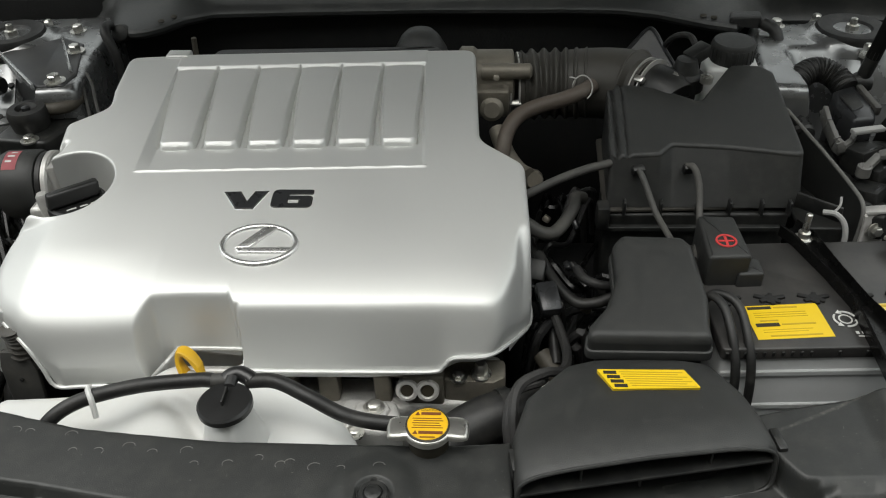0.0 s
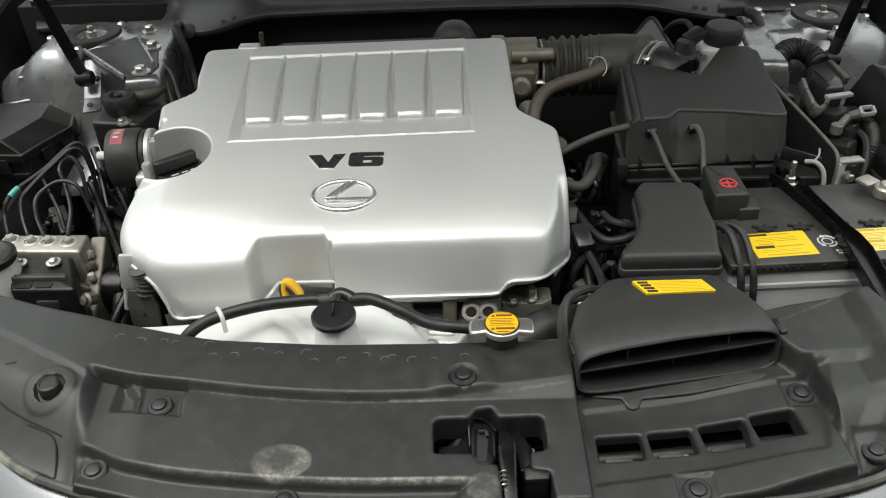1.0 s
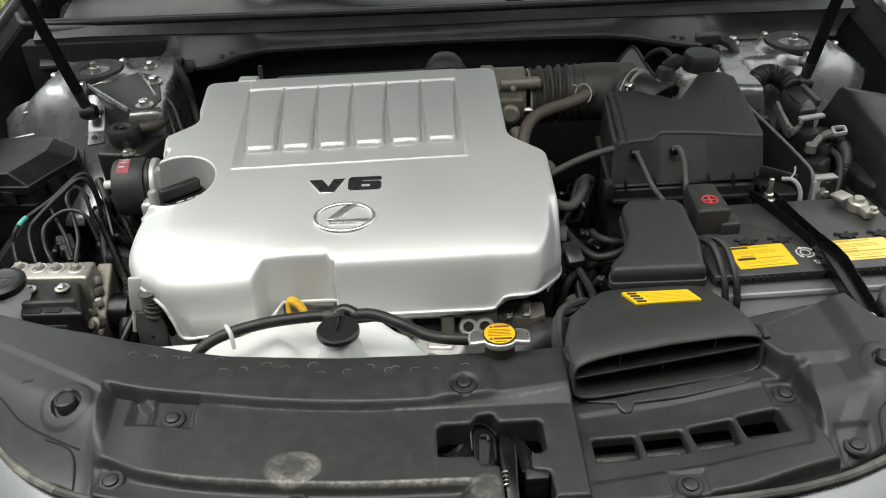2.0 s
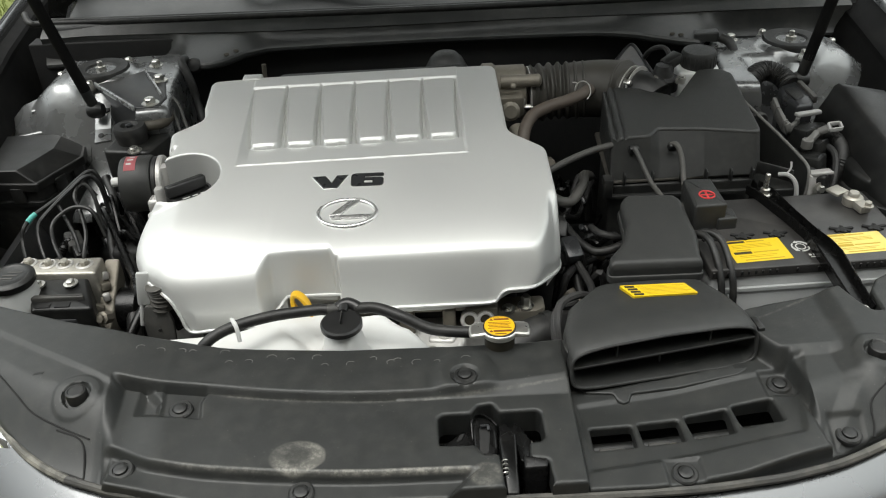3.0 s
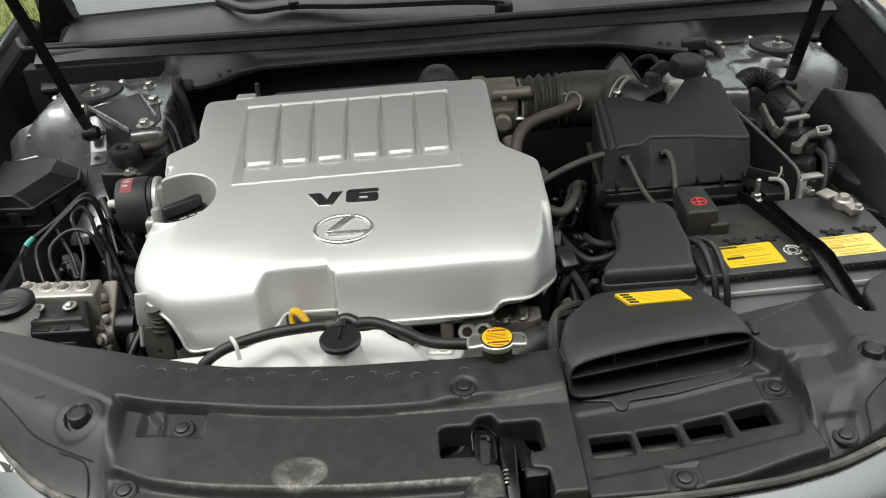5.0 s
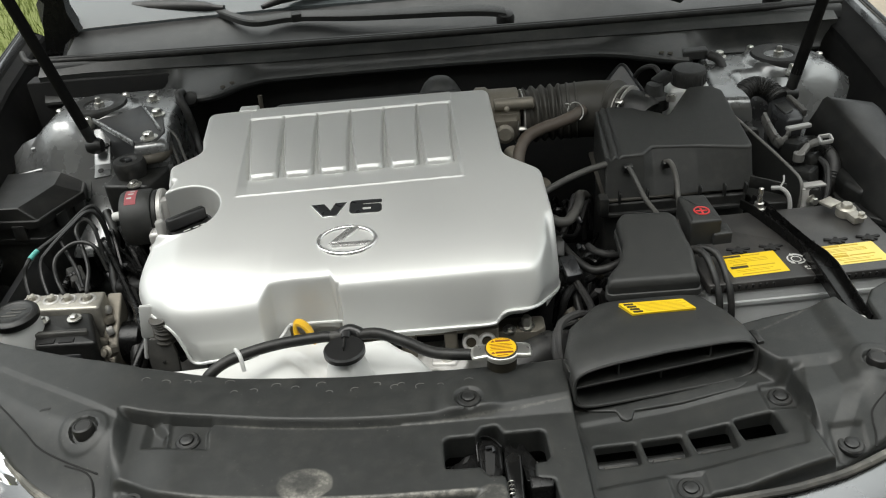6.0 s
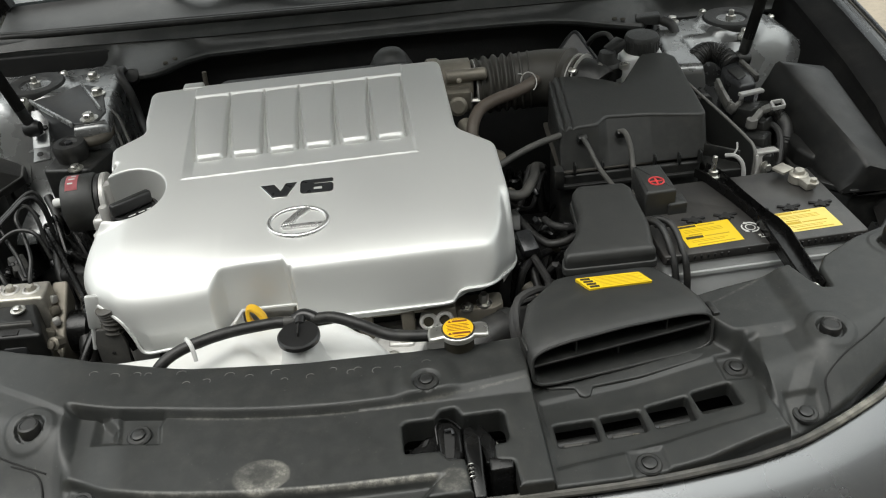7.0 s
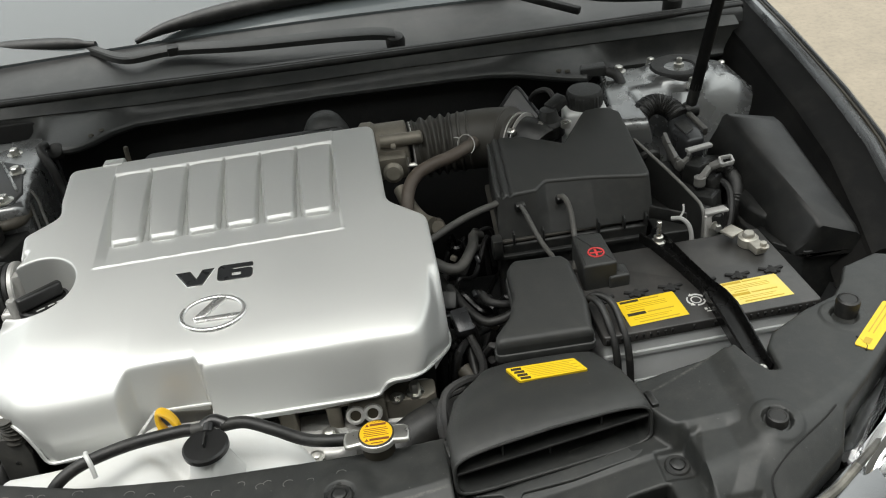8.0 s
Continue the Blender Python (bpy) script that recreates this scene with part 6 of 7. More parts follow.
for bx, by in ((-0.562, 0.690), (-0.518, 0.691)):
    bolt(abs_, "screw", (bx, by, 0.724), 0.006, 0.005)
for k in range(9):
    part("casting_lug", block((0.010, 0.010 + 0.004 * (k % 2), 0.012), pose(-0.482 - 0.004 * (k % 3), 0.618 + 0.014 * k, 0.640 + 0.0083 * k, 15 * (k % 3), 10, 20 * k), 0.003), OLDAL if k % 2 else CASTAL, abs_)
# recesses are dark pads on the box, their shade painted
for bx0 in (-0.553, -0.527):
    part("recess", slab(rect(bx0, 0.6475, bx0 + 0.020, 0.657, 0.001), 0.70, 0.7175, 0.0005, 1), DARK, abs_)
part("plug_face", block((0.030, 0.006, 0.018), pose(-0.515, 0.643, 0.690, -8, 0, 2), 0.003), CHARCOAL, abs_)
part("boss", lathe([(0.009, -0.01), (0.0095, 0.004), (0.006, 0.006), (0.006, 0.010), (0.003, 0.011)], pose(-0.470, 0.655, 0.690, 60, 0, -20), 8), OLDAL, abs_)
PIPES = [[(-0.593, 0.738, 0.722), (-0.596, 0.742, 0.735), (-0.604, 0.762, 0.75), (-0.601, 0.772, 0.765), (-0.593, 0.792, 0.772), (-0.563, 0.822, 0.785), (-0.535, 0.863, 0.80), (-0.522, 0.868, 0.79), (-0.515, 0.86, 0.75)],
         [(-0.564, 0.734, 0.722), (-0.568, 0.738, 0.735), (-0.579, 0.759, 0.75), (-0.582, 0.775, 0.765), (-0.574, 0.789, 0.775), (-0.551, 0.828, 0.79), (-0.531, 0.851, 0.80), (-0.518, 0.855, 0.785), (-0.51, 0.845, 0.74)],
         [(-0.540, 0.732, 0.722), (-0.546, 0.738, 0.735), (-0.558, 0.756, 0.75), (-0.561, 0.770, 0.765), (-0.556, 0.786, 0.772), (-0.535, 0.797, 0.78), (-0.509, 0.792, 0.775), (-0.495, 0.78, 0.74)],
         [(-0.522, 0.748, 0.735), (-0.532, 0.767, 0.755), (-0.555, 0.799, 0.77), (-0.564, 0.815, 0.78), (-0.557, 0.829, 0.785), (-0.537, 0.847, 0.79), (-0.522, 0.845, 0.77)],
         [(-0.512, 0.730, 0.722), (-0.512, 0.737, 0.738), (-0.514, 0.765, 0.755), (-0.532, 0.804, 0.77), (-0.541, 0.819, 0.785), (-0.540, 0.838, 0.79), (-0.529, 0.841, 0.79), (-0.518, 0.83, 0.775), (-0.51, 0.81, 0.74)]]
for k, pts in enumerate(PIPES):
    if k != 3:
        part("pipe_nut", lathe([(0.0055, 0.724), (0.0060, 0.7335), (0.0045, 0.735)], pose(pts[0][0], pts[0][1], 0.0), 6), LEAD, abs_)
        part("union_boss", lathe([(0.0125, 0.722), (0.0120, 0.7275), (0.0100, 0.729), (0.0085, 0.7285), (0.0080, 0.7255), (0.005, 0.7255)], pose(pts[0][0], pts[0][1], 0.0), 20), CASTAL, abs_)
    p = part("brake_pipe", tube(pts, 0.0029, 8, 6), BLACKGLOSS if k % 2 else BLACK, abs_, "thin coated brake pipe")
    if k == 0:
        part("tape", tube([(-0.5985, 0.780, 0.7685), (-0.595, 0.788, 0.7715), (-0.591, 0.794, 0.7735)], 0.0038, 10, 3), TEAL, p, "teal tape")
wc = thing("washer_tank", (-0.60, 0.685, 0.55), "white washer tank neck with a round black cap", "washer tank")
part("neck", lathe([(0.030, 0.55), (0.030, 0.725), (0.026, 0.738), (0.020, 0.740)], pose(-0.586, 0.676, 0.0), 26), WHITEPL, wc)
wcap = part("cap", lathe([(0.029, 0.738), (0.031, 0.741), (0.031, 0.748), (0.028, 0.751), (0.024, 0.7515), (0.022, 0.750), (0.010, 0.750)], pose(-0.586, 0.676, 0.0), 30), BLACK, wc)
pr = bmesh.new()
for k in range(3):
    patch(rect(-0.600 + 0.004 * k, 0.668 + 0.007 * k, -0.580 + 0.004 * k, 0.671 + 0.007 * k), 0.7505, pr)
part("print", pr, GREYRUB, wcap)
# hoses and cables in the dark gap beside the cover
gap = thing("hose_bundle", (-0.44, 0.72, 0.62), "dark rubber hoses and wires in the gap beside the cover", "hoses")
for k, pts in enumerate((((-0.53, 0.86, 0.73), (-0.48, 0.80, 0.71), (-0.45, 0.74, 0.70), (-0.41, 0.70, 0.69)), ((-0.52, 0.83, 0.70), (-0.47, 0.77, 0.68), (-0.42, 0.73, 0.67)), ((-0.50, 0.90, 0.70), (-0.47, 0.84, 0.69), (-0.45, 0.70, 0.66), (-0.43, 0.62, 0.60)),
                         ((-0.46, 0.60, 0.60), (-0.44, 0.64, 0.66), (-0.42, 0.69, 0.69), (-0.40, 0.74, 0.70)), ((-0.535, 0.92, 0.76), (-0.515, 0.88, 0.74), (-0.50, 0.80, 0.71), (-0.47, 0.74, 0.66)))):
    part("hose_run", tube(pts, 0.007 + 0.004 * (k == 2), 10, 6), LATCHBLK if k % 2 else RUBBER, gap)
# glossy taped looms that dip and cross beside the brake unit
rng = random.Random(17)
loom = thing("taped_looms", (-0.43, 0.74, 0.62), "glossy taped black wiring looms crossing in the gap", "wiring")
for k in range(11):
    x0, y0, z0 = rng.uniform(-0.545, -0.46), rng.uniform(0.77, 0.90), rng.uniform(0.70, 0.755)
    x1, y1, z1 = rng.uniform(-0.425, -0.385), rng.uniform(0.64, 0.78), rng.uniform(0.685, 0.735)
    mx, my, mz = (x0 + x1) / 2 + rng.uniform(-0.02, 0.02), (y0 + y1) / 2 + rng.uniform(-0.02, 0.02), min(z0, z1) - rng.uniform(0.01, 0.04)
    part("loom_run", tube([(x0 - 0.02, y0 + 0.03, z0 - 0.05), (x0, y0, z0), (mx, my, mz), (x1, y1, z1), (x1 + 0.02, y1 - 0.01, z1 - 0.05)], rng.uniform(0.003, 0.0065), 8, 7), LATCHBLK, loom)
conn = thing("loom_connector", (-0.548, 0.79, 0.72), "small grey plastic loom connector", "connector")
part("shell", block((0.022, 0.030, 0.016), pose(-0.548, 0.790, 0.727, 20, 10, 35), 0.003), GREYRUB, conn)
part("plug", block((0.017, 0.022, 0.013), pose(-0.534, 0.771, 0.720, 20, 10, 35), 0.002), BLACK, conn)
ribs = thing("convoluted_hose", (-0.56, 0.775, 0.70), "short ribbed black conduit behind the brake pipes", "conduit")
part("hose_run", tube([(-0.566, 0.757, 0.700), (-0.560, 0.772, 0.722), (-0.550, 0.788, 0.730), (-0.538, 0.800, 0.700)], 0.006, 12, 14, None, lambda s: 1 + 0.14 * math.sin(s * 110)), LATCHBLK, ribs)
gap2 = thing("cable_pair", (-0.43, 1.0, 0.80), "two thin grey cables running down from the tower", "cables")
for dx in (0, 0.012):
    part("cable", tube([(-0.455, 1.035, 0.852), (-0.437 + dx, 1.00, 0.845), (-0.42 + dx, 0.965, 0.83), (-0.405 + dx, 0.93, 0.80), (-0.395, 0.90, 0.75)], 0.0022, 6, 6), GREYRUB, gap2)
drop = thing("drain_hose", (-0.42, 1.1, 0.80), "black rubber hose dropping from the cowl", "hose")
part("hose_run", tube([(-0.435, 1.118, 0.872), (-0.437, 1.106, 0.874), (-0.434, 1.094, 0.868), (-0.424, 1.085, 0.845), (-0.419, 1.08, 0.81), (-0.41, 1.06, 0.78), (-0.395, 1.03, 0.74)], 0.0068, 10, 6), RUBBER, drop)

# ---- fuse box ----
fb = thing("fuse_box", (0.245, 0.65, 0.68), "black plastic fuse box with a smooth tapered lid", "fuse box")
FB = rounded([(0.184, 0.582), (0.297, 0.582), (0.296, 0.596), (0.301, 0.63), (0.297, 0.700), (0.289, 0.712), (0.228, 0.714), (0.218, 0.700), (0.217, 0.655), (0.206, 0.622), (0.187, 0.598)], [0.006, 0.006, 0.006, 0.02, 0.01, 0.01, 0.01, 0.01, 0.02, 0.02, 0.006])
fz = lambda x, y: 0.794 + 0.14 * (y - 0.574)
part("lid", relief(FB, lambda x, y, d: 0.794 + 0.14 * (y - 0.574) - 0.0075 * (1 - np.sqrt(np.clip(1 - (1 - np.clip(d / 0.0075, 0, 1)) ** 2, 0, 1))), 0.0022, lambda x, y: fz(x, y) - 0.022), MATTE, fb, "smooth matt black lid", 50)
part("lid_rim", slab(inset(FB if area2(FB) > 0 else FB[::-1], -0.0022), lambda x, y: fz(x, y) - 0.026, lambda x, y: fz(x, y) - 0.017, 0.002, 2), MATTE, fb)
part("case", slab(rounded([(0.190, 0.588), (0.293, 0.588), (0.293, 0.70), (0.226, 0.70), (0.212, 0.62)], 0.006), 0.64, lambda x, y: fz(x, y) - 0.02, 0.002), BLACK, fb)
part("tan_plate", slab(rect(0.205, 0.5855, 0.275, 0.589, 0.001), 0.735, 0.768, 0.001), TAN, fb, "dusty tan plate under the lid")
cab = thing("battery_cable", (0.31, 0.61, 0.72), "pair of thick black cables looping to the battery", "cable")
for dx, dy in ((0, 0), (0.014, 0.004)):
    part("cable_run", tube([(0.298, 0.640 + dy, 0.785), (0.305 + dx * 0.5, 0.636 + dy, 0.798), (0.313 + dx, 0.618 + dy, 0.797), (0.318 + dx, 0.590, 0.778), (0.320 + dx, 0.574, 0.752), (0.321 + dx, 0.566, 0.70), (0.32 + dx, 0.555, 0.64)], 0.0043, 10, 6), RUBBER, cab)

# ---- battery ----
bat = thing("car_battery", (0.44, 0.67, 0.575), "car battery with black top and pale grey case", "battery")
bmx = pose(0.440, 0.6725, 0, 0, 0, 2.6)
def bt(x, y):
    return tuple((bmx @ Vector((x, y, 0)))[:2])


part("case", slab([bt(*p) for p in rect(-0.128, -0.069, 0.128, 0.084, 0.006)], 0.575, 0.7585, 0.002), GREYPL, bat, "pale grey ribbed case")
for z in (0.690, 0.735):
    part("case_rib", slab([bt(*p) for p in rect(-0.1275, -0.0712, 0.1285, -0.068, 0.001)], z, z + 0.006, 0.001, 1), GREYPL, bat)
part("top", slab([bt(*p) for p in rect(-0.130, -0.071, 0.130, 0.087, 0.005)], 0.7575, 0.770, 0.002), BATTOP, bat, "scuffed black top")
for k in range(30):
    x = -0.126 + 0.0085 * k
    if -0.055 < x < 0.01 and k % 3:
        continue
    part("grip_rib", block((0.0030, 0.0026, 0.0055), bmx @ pose(x, -0.0712, 0.7640), 0.0005, None, 1), BLACK, bat)
for k in range(6):
    x = -0.110 + 0.0425 * k
    c = bmx @ Vector((x, -0.004, 0.7705))
    plug = lathe([(0.006, -0.001), (0.006, 0.0016), (0.004, 0.002)], Matrix.Translation(c), 10)
    for ang in (20, 80, 155, 205, 280, 330):
        w = Vector((math.cos(radians(ang)), 0.75 * math.sin(radians(ang)), 0))
        beam(c + w * 0.004, c + w * (0.016 if ang in (20, 155) else 0.011), 0.0045, 0.004, 0.0008, plug)
    part("vent_plug", plug, DARK, bat, "dark star-shaped vent plug")
SK = [((0.344, 0.655), (0.415, 0.661), (0.419, 0.615), (0.348, 0.609)), ((0.471, 0.661), (0.543, 0.666), (0.547, 0.623), (0.476, 0.618))]
for k, q in enumerate(SK):
    st = part("sticker", patch(q, 0.7704), YELLOW if k == 0 else PALEYEL, bat, "bright yellow warning sticker" if k == 0 else "faded yellow warning sticker")
    ux, uy = Vector(q[2]) - Vector(q[3]), Vector(q[0]) - Vector(q[3])
    o = Vector(q[3])
    pr, pr2 = bmesh.new(), bmesh.new()

    def cell(u0, v0, u1, v1, target):
        patch([tuple(o + ux * u + uy * v) for u, v in ((u0, v0), (u1, v0), (u1, v1), (u0, v1))], 0.7707, target)

    for u0, v0, u1, v1 in ((0.05, 0.88, 0.37, 0.96), (0.06, 0.36, 0.37, 0.46)):
        cell(u0, v0, u1, v1, pr if k == 0 else pr2)
    for u0, v0, u1, v1 in ((0.40, 0.895, 0.72, 0.935), (0.10, 0.765, 0.80, 0.775), (0.10, 0.70, 0.80, 0.71), (0.10, 0.635, 0.80, 0.645), (0.14, 0.515, 0.38, 0.55), (0.40, 0.39, 0.85, 0.43), (0.12, 0.26, 0.78, 0.27), (0.12, 0.195, 0.70, 0.205), (0.18, 0.07, 0.86, 0.105)):
        cell(u0, v0, u1, v1, pr2)
    if k == 0:
        part("print_block", pr, INK, st)
    part("print", pr2, BROWNINK, st)
rec = bmesh.new()
for k in range(3):
    a0 = 2 * math.pi / 3 * k + 0.4
    arrow = [(0.4355 + 0.0105 * math.cos(a0 + 0.22 * q), 0.6385 + 0.0100 * math.sin(a0 + 0.22 * q), 0.7706) for q in range(8)]
    tube(arrow, 0.0010, 6, 1, rec, None, False)
    hx, hy = arrow[-1][:2]
    patch([(hx + 0.0034 * math.cos(a0 + 3.1 + w), hy + 0.0034 * math.sin(a0 + 3.1 + w)) for w in (0.0, 2.1, 4.2)], 0.7708, rec)
for k in range(12):
    a0, a1 = math.pi / 6 * k, math.pi / 6 * (k + 1)
    patch([(0.4355 + r * math.cos(a), 0.6385 + r * math.sin(a)) for r, a in ((0.0052, a0), (0.0066, a0), (0.0066, a1), (0.0052, a1))], 0.7707, rec)
for k, w in enumerate((0.003, 0.0045, 0.003, 0.004, 0.0035)):
    patch(rect(0.4390 + 0.0056 * k, 0.6185, 0.4390 + 0.0056 * k + w, 0.6220), 0.7707, rec)
patch(rect(0.4400, 0.6150, 0.4600, 0.6163), 0.7707, rec)
part("white_print", rec, WHITEINK, bat, "white printed marks")
pc = part("terminal_cover", slab(rounded([(0.314, 0.686), (0.356, 0.688), (0.353, 0.756), (0.316, 0.757)], 0.004), 0.77, 0.806, 0.004), MATTE, bat, "black positive terminal cover")
part("cover_step", slab(rounded([(0.345, 0.684), (0.371, 0.686), (0.371, 0.712), (0.345, 0.712)], 0.003), 0.77, 0.786, 0.003), MATTE, pc)
rr_ = []
for k in range(25):
    a = 2 * math.pi * k / 24
    rr_.append((0.3355 + 0.0095 * math.cos(a), 0.712 + 0.0095 * math.sin(a), 0.8065))
pl = tube(rr_, 0.0011, 6, 1, None, None, False)
patch(rect(0.3280, 0.7108, 0.3430, 0.7132), 0.8067, pl, None, 0.001)
patch(rect(0.3343, 0.7045, 0.3367, 0.7195), 0.80675, pl, None, 0.001)
part("plus_mark", pl, RED, pc, "red plus in a circle")
ng = part("negative_terminal", lathe([(0.008, 0.768), (0.0075, 0.787), (0.006, 0.789)], pose(0.538, 0.732, 0.0), 20), LEAD, bat, "dull bare metal negative terminal")
cl = lathe([(0.0125, 0.771), (0.0125, 0.782), (0.010, 0.784)], pose(0.538, 0.732, 0.0), 20)
block((0.016, 0.022, 0.011), pose(0.542, 0.716, 0.777, 0, 0, 12), 0.002, cl)
block((0.022, 0.020, 0.004), pose(0.524, 0.750, 0.781, 0, 0, 28), 0.001, cl)
part("clamp", cl, LEAD, ng)
bolt(ng, "clamp_bolt", (0.547, 0.709, 0.7815), 0.0045, 0.006, True, LEAD)

hold = thing("battery_clamp", (0.45, 0.65, 0.77), "black steel battery hold-down bar with a bolt", "battery clamp")
hb = bmesh.new()
LINE = [((0.414, 0.765, 0.7815), 0.024), ((0.424, 0.744, 0.7815), 0.024), ((0.437, 0.690, 0.7815), 0.017), ((0.447, 0.645, 0.7815), 0.016), ((0.451, 0.622, 0.7815), 0.024), ((0.453, 0.600, 0.7805), 0.028), ((0.453, 0.570, 0.7785), 0.027), ((0.452, 0.530, 0.7765), 0.025), ((0.453, 0.500, 0.7745), 0.022)]
rings = []
for (p, w), (q, _) in zip(LINE, LINE[1:] + [((0.4535, 0.48, 0.773), 0)]):
    d = (Vector(q) - Vector(p)).normalized()
    sd = d.cross(Vector((0, 0, 1))).normalized()
    up = sd.cross(d)
    ring = []
    for a, b in ((-0.5, -0.003), (-0.5, 0.010), (-0.42, 0.011), (-0.32, 0.001), (0.32, 0.001), (0.42, 0.011), (0.5, 0.010), (0.5, -0.003)):
        ring.append(Vector(p) + sd * a * w + up * b)
    rings.append(ring)
part("bar", loft(rings, hb), LATCHBLK, hold, "black channel-section bar", 30)
hbolt = lathe([(0.0095, 0.783), (0.0095, 0.786), (0.006, 0.787), (0.0062, 0.793), (0.0035, 0.794), (0.0033, 0.815), (0.002, 0.816)], pose(0.424, 0.746, 0.0), 12)
part("stud", hbolt, STEEL, hold)
part("foot_bolt", lathe([(0.006, -0.002), (0.006, 0.002), (0.004, 0.004)], pose(0.4525, 0.5005, 0.778), 12), STEEL, hold)

for ob in (bat,):
    ob.location += Vector((-0.006, -0.011, 0.008))

# ---- air filter housing ----
air = thing("air_filter_housing", (0.33, 0.88, 0.66), "black plastic air filter housing", "air filter housing")


AIR = rounded([(0.226, 0.822), (0.283, 0.826), (0.298, 0.843), (0.36, 0.838), (0.438, 0.824), (0.440, 0.90), (0.442, 0.985), (0.430, 1.0), (0.398, 1.004), (0.388, 0.995), (0.343, 0.925), (0.300, 0.952), (0.250, 0.962), (0.236, 0.95)], [0.012, 0.006, 0.006, 0.02, 0.010, 0, 0.01, 0.01, 0.006, 0.006, 0.006, 0.006, 0.012, 0.012])


def air_rel(x, y, d):
    z = 0.838 + 0.13 * (y - 0.822)
    z = z - 0.006 * np.exp(-((x - 0.236 - 0.05 * (y - 0.82)) / 0.0025) ** 2) - 0.004 * np.exp(-((x - 0.247 - 0.05 * (y - 0.82)) / 0.002) ** 2)
    r = 0.0032
    return z + 0.001 - r * (1 - np.sqrt(np.clip(1 - (1 - np.clip(d / r, 0, 1)) ** 2, 0, 1)))


part("lid", relief(AIR, air_rel, 0.0022, lambda x, y: float(air_rel(x, y, 0.0)) - 0.0015), MATTE, air, "smooth matt black lid", 45)
rings = []
for f in (1.0, 0.7, 0.35, 0.0):
    rings.append([(x, y + min(0.0, 0.806 - y) * float(smooth(0.88, 0.85, y)) * f, float(air_rel(x, y, 0.0)) * (1 - f) + 0.782 * f - 0.001 * (1 - f)) for x, y in AIR])
part("lid_wall", loft(rings, None, False), MATTE, air, "leaning wall of the lid", 40)
part("seam_flange", slab(rounded([(0.222, 0.800), (0.424, 0.810), (0.434, 0.820), (0.434, 0.98), (0.23, 0.96)], 0.006), 0.7785, 0.7815, 0.001), OLDRUB, air, "dusty seam flange")
part("lower_case", slab(rounded([(0.225, 0.800), (0.430, 0.802), (0.435, 0.97), (0.24, 0.95)], 0.01), 0.62, 0.776, 0.004), BLACK, air)
part("lower_flange", slab(rounded([(0.220, 0.794), (0.42, 0.796), (0.42, 0.81), (0.22, 0.81)], 0.003), 0.757, 0.762, 0.001), BLACK, air)
for x in (0.245, 0.285, 0.325, 0.36, 0.395, 0.425):
    part("seam_rib", block((0.003, 0.010, 0.018), pose(x, 0.800, 0.786), 0.0008, None, 1), BLACK, air)
for x in (0.258, 0.314):
    part("hose_guide", block((0.014, 0.010, 0.012), pose(x, 0.816 if x < 0.3 else 0.820, 0.824, 20, 0, 10), 0.003), BLACK, air)
part("side_clip", block((0.014, 0.02, 0.03), pose(0.222, 0.800, 0.775), 0.003), BLACK, air)
# side tray with a folded edge
rings = []
for y, x, z in ((0.965, 0.449, 0.830), (0.92, 0.466, 0.818), (0.87, 0.484, 0.806), (0.82, 0.497, 0.797), (0.800, 0.500, 0.793), (0.790, 0.500, 0.784), (0.787, 0.4995, 0.70)):
    rings.append([(x, y, z), (x + 0.004, y + 0.002, z), (x + 0.004, y + 0.003, z - 0.10), (x - 0.002, y, z - 0.10)])
part("side_tray", loft(rings), MATTE, air, "black side tray")
part("tray_floor", slab(rounded([(0.442, 0.80), (0.492, 0.80), (0.492, 0.83), (0.452, 0.95), (0.442, 0.95)], 0.004), 0.66, lambda x, y: 0.758, 0.003), BLACK, air)
# the edge's highlight is put into a paler grey than the tray
part("tray_edge", tube([(0.450, 0.965, 0.831), (0.467, 0.92, 0.819), (0.485, 0.87, 0.807), (0.498, 0.82, 0.798), (0.501, 0.800, 0.794), (0.501, 0.790, 0.784), (0.500, 0.786, 0.76), (0.499, 0.786, 0.73)], 0.0024, 8, 5), GREYCLIP, air, "upper edge of the tray, paler for its highlight")
part("clip_slot", block((0.05, 0.004, 0.018), pose(0.452, 0.792, 0.793, 0, 0, -38), 0.001), BLACK, air)
tie = [(0.452, 0.778, 0.796), (0.463, 0.771, 0.798), (0.471, 0.763, 0.790), (0.473, 0.757, 0.772), (0.469, 0.755, 0.75)]
ct = thing("cable_tie", (0.475, 0.795, 0.79), "pale grey plastic cable tie with a free tail", "cable tie")
part("band", tube(tie, 0.0030, 8, 5), PALEGREY, ct)
part("tail", tube([(0.461, 0.773, 0.799), (0.468, 0.779, 0.804), (0.470, 0.786, 0.810)], 0.0014, 6, 3), PALEGREY, ct)

